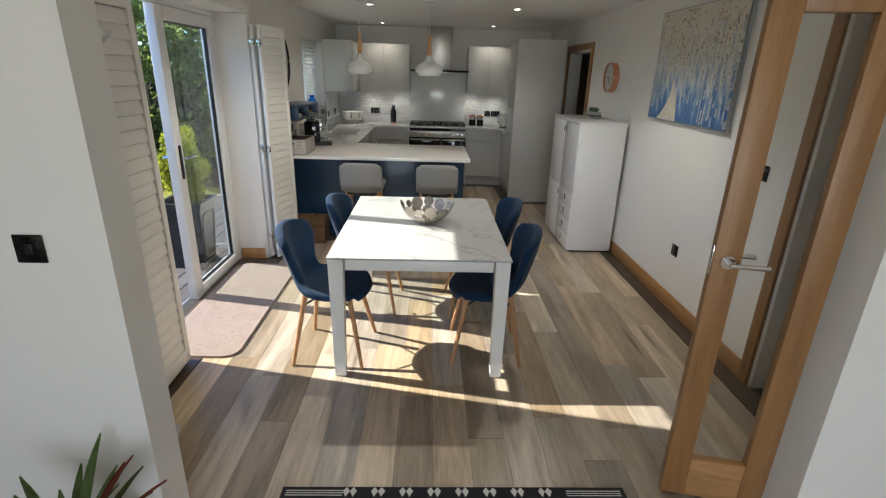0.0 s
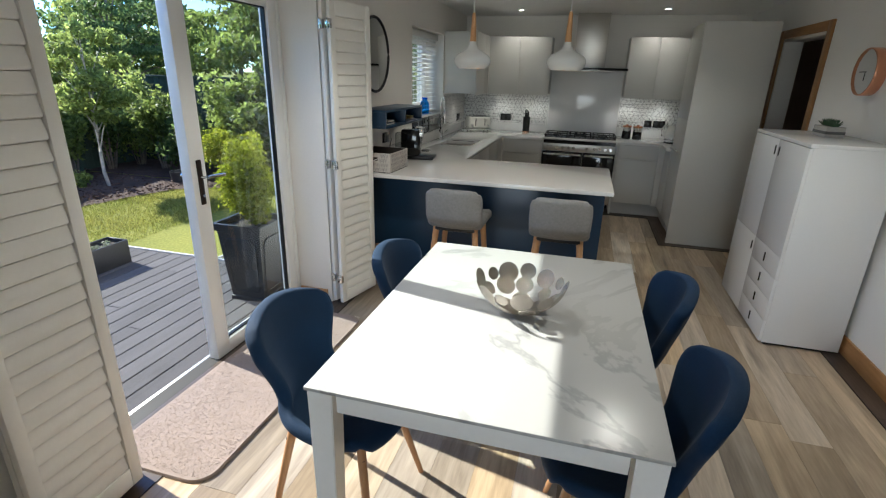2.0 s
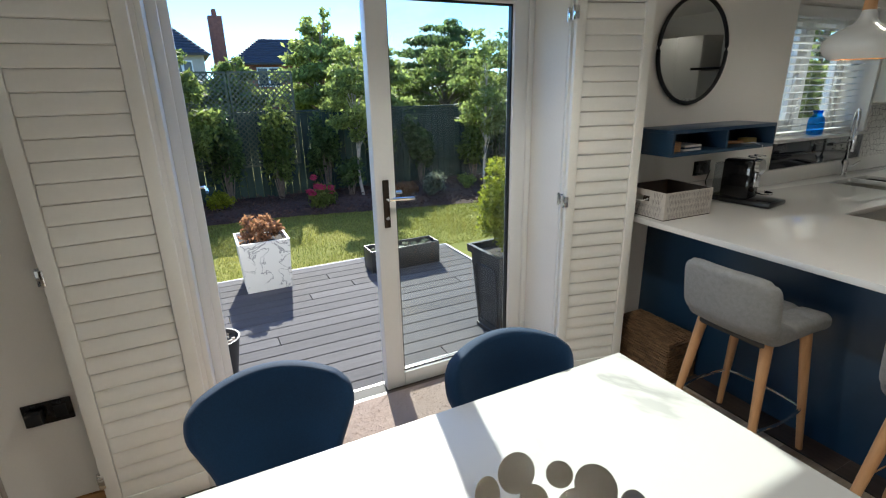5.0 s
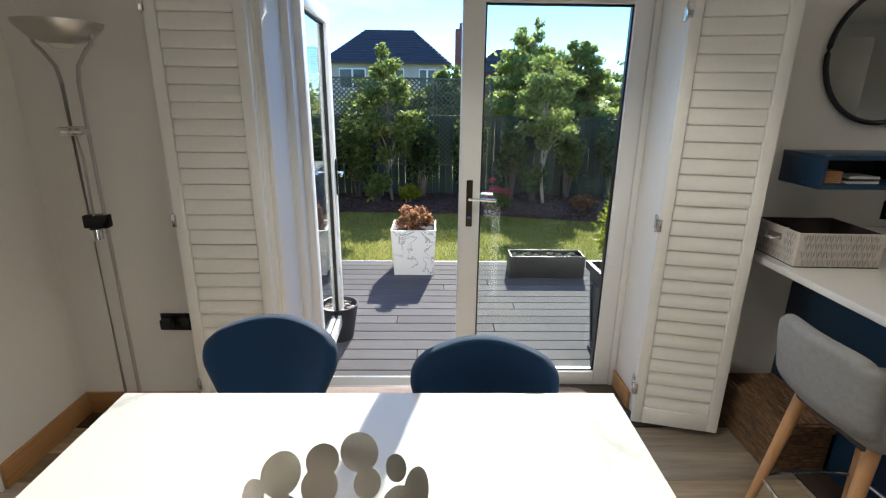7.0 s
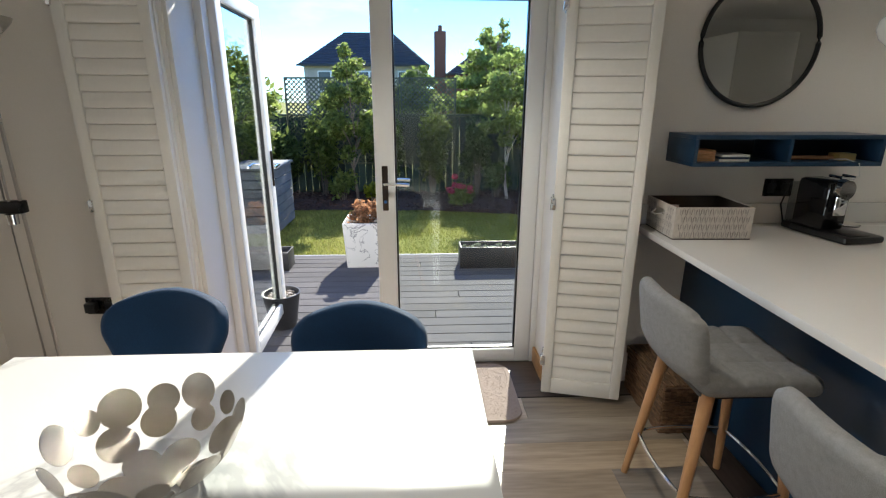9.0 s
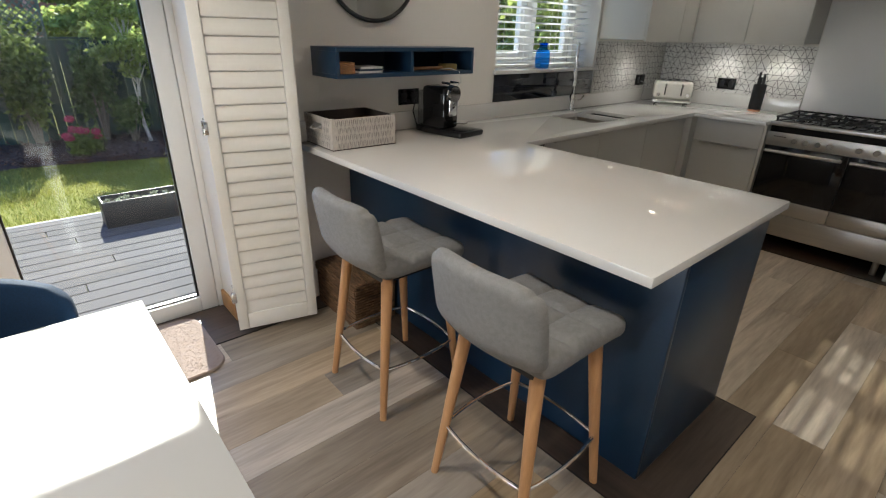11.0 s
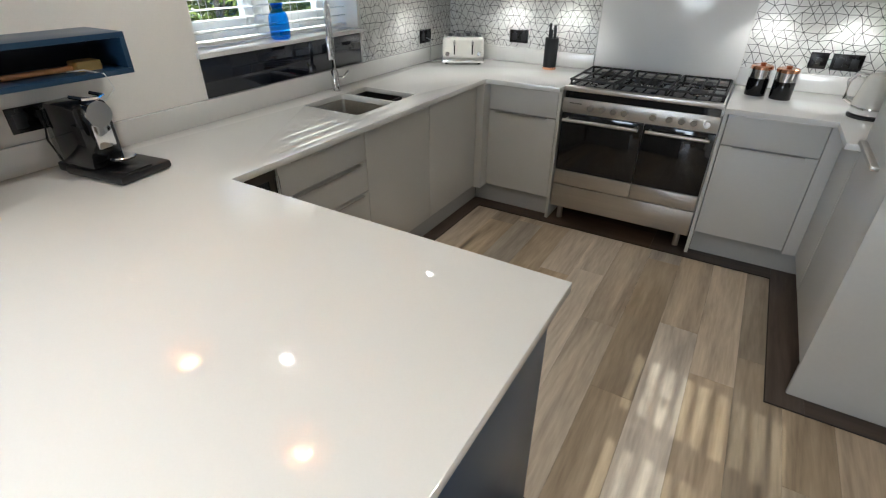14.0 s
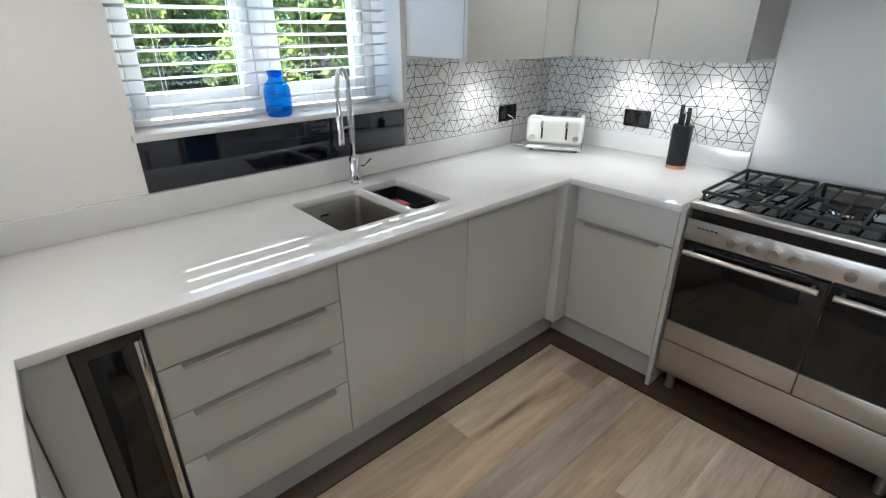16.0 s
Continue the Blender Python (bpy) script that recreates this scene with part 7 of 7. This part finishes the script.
fence("dark green board fence behind the planting bed", (FX2, FY3, -0.25), (FX2, FY2, -0.25), 1.48, 1)
fence("dark green board fence along the garden side", (FX2, FY2, -0.25), (-0.35, FY2, -0.25), 1.7, 2)
fence("dark green board fence along the near garden side", (-0.35, FY3, -0.25), (FX2, FY3, -0.25), 1.7, 3)
for y0 in (1.54, 2.56, 3.58):
    tr = thing("trellis_panel", "diagonal lattice trellis panel fixed to the fence", "trellis", at=(FX2 + 0.05, y0, 0.37), group="trellis panels")
    TW, TH = 1.0, 1.52
    for a in ((0, 0.03, 0, TH), (TW - 0.03, TW, 0, TH)):
        part("frame", box(-0.012, 0.012, a[0], a[1], a[2], a[3], 0.002, seg=1), TRELLIS, tr)
    for z in (0, TH - 0.03):
        part("frame", box(-0.012, 0.012, 0.03, TW - 0.03, z, z + 0.03, 0.002, seg=1), TRELLIS, tr)
    for s in (1, -1):
        bm = bmesh.new()
        k = -TH
        while k < TW + TH:
            a, b2 = max(0.0, k), min(TW, k + TH)
            if b2 - a > 0.05:
                za, zb = (a - k, b2 - k) if s > 0 else (TH - (a - k), TH - (b2 - k))
                p, q = Vector((0.005 * s, a, za)), Vector((0.005 * s, b2, zb))
                nn = (q - p).normalized().cross(Vector((1, 0, 0))) * 0.010
                v = [bm.verts.new(c) for c in (p - nn, p + nn, q + nn, q - nn)]
                f = bm.faces.new(v)
            k += 0.085
        ext = bmesh.ops.extrude_face_region(bm, geom=bm.faces[:])
        bmesh.ops.translate(bm, verts=[e for e in ext["geom"] if isinstance(e, bmesh.types.BMVert)], vec=(0.004, 0, 0))
        part("lattice", bm, TRELLIS, tr, "diagonal laths", smooth=None)

# ---- pots on the deck ----
mp = thing("marble_planter", "white marbled square planter with dry rust foliage", "planter", at=(-2.65, 3.36, DECKZ))
bm = bmesh.new()
rings = []
for z, h in ((0.0, 0.195), (0.47, 0.222), (0.47, 0.205), (0.43, 0.20)):
    rings.append([bm.verts.new((a * h, b * h, z)) for a, b in ((-1, -1), (1, -1), (1, 1), (-1, 1))])
for lo, hi in zip(rings, rings[1:]):
    for i in range(4):
        bm.faces.new((lo[i], lo[(i + 1) % 4], hi[(i + 1) % 4], hi[i]))
bm.faces.new(rings[0][::-1])
part("pot", bm, PLANTER_STONE, mp, "white marbled pot", smooth=None)
part("soil", box(-0.2, 0.2, -0.2, 0.2, 0.415, 0.425), SOIL, mp, smooth=None)
put("foliage", leaf_cloud("foliage", [(-2.65 + 0.11 * math.cos(k * 1.3), 3.36 + 0.13 * math.sin(k * 1.9), 0.34 + 0.05 * (k % 3), 0.08, 0.07) for k in range(9)], 1300, 0.022, LEAF_RUST, 401, shell=0.2), mp, "dry rust-brown leaves")
st = bmesh.new()
for k in range(14):
    tube([(0.04 * math.cos(k * 2.4), 0.04 * math.sin(k * 2.4), 0.39), (0.13 * math.cos(k * 2.4), 0.13 * math.sin(k * 2.4), 0.50 + 0.02 * (k % 4))], [0.005, 0.002], 5, bm=st)
part("stem", st, BARK, mp)

tg = thing("trough_planter", "low dark grey trough planter with small plants", "planter", at=(-2.50, 4.69, DECKZ))
for x0, x1, y0, y1 in ((-0.12, -0.105, -0.37, 0.37), (0.105, 0.12, -0.37, 0.37), (-0.105, 0.105, -0.37, -0.355), (-0.105, 0.105, 0.355, 0.37)):
    part("side", box(x0, x1, y0, y1, 0, 0.225, 0.003), POT_DARK, tg)
part("soil", box(-0.105, 0.105, -0.355, 0.355, 0.0, 0.185), SOIL, tg, smooth=None)
tagged(put("seedlings", leaf_cloud("seedlings", [(-2.50 + 0.05 * math.sin(k * 2.1), 4.37 + 0.075 * k, 0.05, 0.04, 0.025) for k in range(9)], 500, 0.014, LEAF_GREYGREEN, 402, shell=0.2), tg), "small silver-green seedlings", kind="stuff")
tg2 = thing("trough_planter", "low dark grey trough planter beyond the open door", "planter", at=(-2.50, 2.22, DECKZ))
for x0, x1, y0, y1 in ((-0.12, -0.105, -0.37, 0.37), (0.105, 0.12, -0.37, 0.37), (-0.105, 0.105, -0.37, -0.355), (-0.105, 0.105, 0.355, 0.37)):
    part("side", box(x0, x1, y0, y1, 0, 0.19, 0.003), POT_DARK, tg2)
part("soil", box(-0.105, 0.105, -0.355, 0.355, 0.0, 0.15), SOIL, tg2, smooth=None)

bp = thing("square_planter", "tall dark square planter with a clipped lime conifer", "planter", at=(-0.80, 4.83, DECKZ), rz=2)
bm = bmesh.new()
rings = []
for z, h in ((0.0, 0.155), (0.03, 0.155), (0.035, 0.145), (0.59, 0.185), (0.595, 0.205), (0.65, 0.21), (0.65, 0.185), (0.60, 0.18)):
    rings.append([bm.verts.new((a * h, b * h, z)) for a, b in ((-1, -1), (1, -1), (1, 1), (-1, 1))])
for lo, hi in zip(rings, rings[1:]):
    for i in range(4):
        bm.faces.new((lo[i], lo[(i + 1) % 4], hi[(i + 1) % 4], hi[i]))
bm.faces.new(rings[0][::-1])
part("pot", bm, POT_DARK, bp, smooth=None)
for a in range(4):
    fm = bmesh.new()
    o = [(-0.10, 0.08), (0.10, 0.08), (0.115, 0.11), (0.135, 0.49), (0.10, 0.53), (-0.10, 0.53), (-0.135, 0.49), (-0.115, 0.11)]
    tube([(x, -(0.147 + 0.04 * (z - 0.035) / 0.5), z) for x, z in o], 0.006, 6, bm=fm, closed=True)
    fm.transform(Matrix.Rotation(radians(90 * a), 4, "Z"))
    part("panel_moulding", fm, POT_DARK, bp, "raised panel moulding")
part("soil", box(-0.18, 0.18, -0.18, 0.18, 0.57, 0.605), SOIL, bp, smooth=None)
con = [(-0.80 + 0.07 * math.cos(k * 2.4), 4.83 + 0.07 * math.sin(k * 2.4), 0.58 + 0.062 * k, 0.185 * (1.0 - abs(k - 3.0) / 9.0), 0.12) for k in range(9)]
put("foliage", leaf_cloud("foliage", con, 9000, 0.016, LEAF_LIME, 403, shell=0.62), bp, "feathery lime-green conifer foliage")
part("trunk", rod((0, 0, 0.5), (0, 0, 1.0), 0.02, 0.008), BARK, bp)

spot = thing("round_pot", "small round dark pot filled with pebbles", "pot", at=(-1.12, 2.87, DECKZ))
part("pot", lathe([(0, 0), (0.095, 0), (0.135, 0.25), (0.142, 0.27), (0.130, 0.27), (0.122, 0.23), (0, 0.22)], 30), POT_DARK, spot)
pbm = bmesh.new()
g = random.Random(6)
for k in range(70):
    a, r = g.uniform(0, 6.28), 0.11 * g.random() ** 0.5
    b2 = bmesh.new()
    bmesh.ops.create_icosphere(b2, subdivisions=1, radius=g.uniform(0.012, 0.02))
    bmesh.ops.scale(b2, vec=(1, g.uniform(0.7, 1), 0.6), verts=b2.verts)
    bmesh.ops.translate(b2, vec=(r * math.cos(a), r * math.sin(a), 0.232 + g.uniform(0, 0.012)), verts=b2.verts)
    merge(pbm, b2)
part("pebbles", pbm, PEBBLE, spot, "pale pebbles", smooth=80)
bb2 = thing("black_bucket", "black plant pot standing in the bed", "pot", at=(-4.55, 8.05, LAWN))
part("pot", lathe([(0, 0), (0.11, 0), (0.14, 0.22), (0.13, 0.22), (0.12, 0.15), (0, 0.15)], 24), POT_DARK, bb2)

sb = thing("garden_storage_box", "grey slatted garden storage box", "storage box", at=(-4.3, 1.78, LAWN))
GREYWOOD = mat("grey_stained_slat", (0.16, 0.17, 0.19), 0.7, var=0.2, s1=6, rand=0.12)
for k in range(7):
    part("slat", box(-0.45, 0.45, -0.3, 0.3, 0.02 + 0.115 * k, 0.125 + 0.115 * k, 0.004, seg=1), GREYWOOD, sb)
part("lid", box(-0.48, 0.48, -0.33, 0.33, 0.83, 0.86, 0.006), GREYWOOD, sb)

# ---- neighbouring houses ----
def house(label, x0, x1, y0, y1, ground_z, eave, ridge, wallm, roofm, windows):
    root = thing("house", label, "house", at=((x0 + x1) / 2, (y0 + y1) / 2, ground_z))
    part("wall", box(x0, x1, y0, y1, ground_z, eave), wallm, root, world=True, smooth=None)
    o = 0.35
    bm = bmesh.new()
    lo = [bm.verts.new(c) for c in ((x0 - o, y0 - o, eave - 0.1), (x1 + o, y0 - o, eave - 0.1), (x1 + o, y1 + o, eave - 0.1), (x0 - o, y1 + o, eave - 0.1))]
    xm, in_ = (x0 + x1) / 2, (x1 - x0) * 0.30
    top = [bm.verts.new((xm, y0 + in_, ridge)), bm.verts.new((xm, y1 - in_, ridge))]
    bm.faces.new(lo[::-1])
    bm.faces.new((lo[0], lo[1], top[0]))
    bm.faces.new((lo[1], lo[2], top[1], top[0]))
    bm.faces.new((lo[2], lo[3], top[1]))
    bm.faces.new((lo[3], lo[0], top[0], top[1]))
    roof = part("roof", bm, roofm, root, "dark slate hipped roof", world=True, smooth=None)
    part("gutter", box(x1 + o - 0.05, x1 + o + 0.06, y0 - o, y1 + o, eave - 0.16, eave - 0.06), BLACK, root, world=True, smooth=None)
    for k in range(14):
        t = (k + 0.5) / 14
        p, q = Vector((x1 + o, y0 - o, eave - 0.1)).lerp(Vector((xm, y0 + in_, ridge)), t), Vector((x1 + o, y1 + o, eave - 0.1)).lerp(Vector((xm, y1 - in_, ridge)), t)
        part("slate_course", box(p.x - 0.02, p.x + 0.04, p.y + 0.02, q.y - 0.02, p.z - 0.01, p.z + 0.03), roofm, roof, world=True, smooth=None)
    for y, w2, z, h in windows:
        wf = part("window", box(x1, x1 + 0.06, y - w2 / 2, y + w2 / 2, z, z + h, 0.01, seg=1), UPVC, root, "white framed window", world=True)
        for s in (-1, 1):
            part("pane", box(x1 + 0.05, x1 + 0.07, y + s * w2 / 4 - w2 / 4 + 0.06, y + s * w2 / 4 + w2 / 4 - 0.06, z + 0.08, z + h - 0.08), FAR_GLASS, wf, world=True, smooth=None)
    return root


house("pale bungalow with dark slate roof beyond the fence", -36, -29.2, -3.0, 4.2, -0.4, 3.6, 5.75, RENDER, SLATE, [(-1.4, 1.6, 2.0, 1.2), (0.9, 1.6, 2.0, 1.2), (3.1, 1.0, 2.0, 1.2)])
bh = house("red brick house with slate roof among the trees", -40, -33, 6.0, 13, -0.4, 3.3, 5.0, BRICK, SLATE, [(8.0, 1.4, 1.8, 1.2), (11, 1.4, 1.8, 1.2)])
chim = part("chimney", box(-34.4, -33.6, 4.95, 5.75, -0.4, 6.0, 0.03), BRICK, bh, "tall brick chimney stack", world=True)
part("chimney_pot", rod((-34, 5.35, 6.0), (-34, 5.35, 6.4), 0.16, 0.13), BRICK, chim, world=True)


# ---- floor planks, border and deck boards ----
floor_ob = bpy.data.objects["floor"]
rng = random.Random(17)
PWID, PLEN = 0.178, 1.22


def piece(name, mesh_bm, material, parent, cache={}):
    co = [v.co for v in mesh_bm.verts]
    key = tuple(round(f(c[i] for c in co), 4) for f in (min, max) for i in range(3)) + (material.name, name)
    if key in cache:
        mesh_bm.free()
        data = cache[key]
    else:
        data = cache[key] = finish(mesh_bm, name, material, None)
    ob = new(name, data)
    ob.parent = parent
    return ob


inv = where(floor_ob).inverted()
x, col = 0.132, 0
while x < 3.295:
    xb = min(x + PWID, 3.297)
    y = 0.2 - rng.random() * PLEN
    while y < 8.1:
        ya, yb = max(y, 0.2), min(y + PLEN, 8.1)
        if yb - ya > 0.03:
            ob = piece("plank", box(0.0004, xb - x - 0.0004, 0.0004, yb - ya - 0.0004, -0.003, 0.0, 0.0006, seg=1), PLANK, floor_ob)
            ob.matrix_basis = inv @ Matrix.Translation((x, ya, 0))
        y += PLEN
    x += PWID
fl = bmesh.new()
box(-1.0, 4.6, -4.0, 0.199, -0.0035, -0.0005, bm=fl)
box(-0.0, 0.13, 0.199, S0, -0.0035, -0.0005, bm=fl)
box(3.298, 4.6, 0.199, S0, -0.0035, -0.0005, bm=fl)
rest = part("plank_rest", fl, PLANK, floor_ob, world=True, smooth=None)

bands = [("y", 3.30, 3.43, 1.81, 6.36), ("y", 0.0, 0.13, 1.82, 5.15), ("y", -0.235, 0.0, 2.86, 4.595), ("x", 0.0, 2.03, 5.152, 5.294), ("y", 1.878, 2.03, 5.294, 5.975), ("x", 0.55, 1.878, 5.952, 5.975),
         ("y", 0.55, 0.672, 5.975, 8.09), ("x", 0.672, 2.56, 7.955, 8.3), ("y", 2.56, 2.70, 6.89, 8.09), ("x", 2.70, 3.30, 6.89, 6.984)]
for way, x0, x1, y0, y1 in bands:
    a0, a1 = (y0, y1) if way == "y" else (x0, x1)
    a = a0
    while a < a1 - 1e-3:
        b = min(a + PLEN, a1)
        if way == "y":
            bm = box(0, x1 - x0, 0.0004, b - a - 0.0004, -0.001, 0.004, 0.0006, seg=1)
            at = (x0, a, 0)
        else:
            bm = box(0.0004, b - a - 0.0004, 0, y1 - y0, -0.001, 0.004, 0.0006, seg=1)
            at = (a, y0, 0)
        ob = piece("border_plank", bm, PLANK_DARK if way == "y" else PLANK_DARK_X, floor_ob)
        ob.matrix_basis = inv @ Matrix.Translation(at)
        a = b
line = bmesh.new()
for x0, x1, y0, y1 in ((3.296, 3.300, 1.81, 6.36), (0.13, 0.134, 1.82, 5.148), (0.13, 2.034, 5.148, 5.152), (2.030, 2.034, 5.152, 5.979), (0.672, 2.030, 5.975, 5.979), (0.672, 0.676, 5.979, 7.951), (0.672, 2.56, 7.951, 7.955), (2.556, 2.56, 6.886, 7.951), (2.56, 3.30, 6.886, 6.89)):
    box(x0, x1, y0, y1, -0.001, 0.0043, bm=line)
part("inlay_strip", line, SEAM, floor_ob, "thin black inlay strip", world=True, smooth=None)

deck = thing("deck", "dark grey composite decking outside the french doors", "deck", at=(-1.5, 4, -0.25), kind="structure")
dinv = where(deck).inverted()
for y0, y1, xe in ((0.9, 5.36, -2.84), (5.42, 8.2, -1.66)):
    x = -0.37
    while x > xe + 0.05:
        y = y0 - rng.random() * 3.0 if y0 < 5 else y0
        while y < y1:
            ya, yb = max(y, y0), min(y + 3.0, y1)
            if yb - ya > 0.05:
                ob = piece("deck_board", box(-0.137, -0.003, 0.002, yb - ya - 0.002, -0.024, 0, 0.004, seg=1), DECK, deck)
                ob.matrix_basis = dinv @ Matrix.Translation((x, ya, DECKZ))
            y += 3.0
        x -= 0.14
ed = bmesh.new()
box(-2.90, -2.872, 0.9, 5.40, -0.25, DECKZ + 0.004, 0.003, bm=ed)
box(-2.872, -0.37, 5.372, 5.40, -0.25, DECKZ + 0.004, 0.003, bm=ed)
box(-1.70, -1.672, 5.42, 8.2, -0.25, DECKZ + 0.004, 0.003, bm=ed)
part("edge_trim", ed, mat("pale_edge_trim", (0.34, 0.34, 0.36), 0.6), deck, "pale edging strip", world=True)
ug = box(-2.86, -0.36, 0.9, 5.37, -0.25, DECKZ - 0.026)
box(-1.66, -0.36, 5.40, 8.2, -0.25, DECKZ - 0.026, bm=ug)
part("joist", ug, BLACK, deck, world=True, smooth=None)
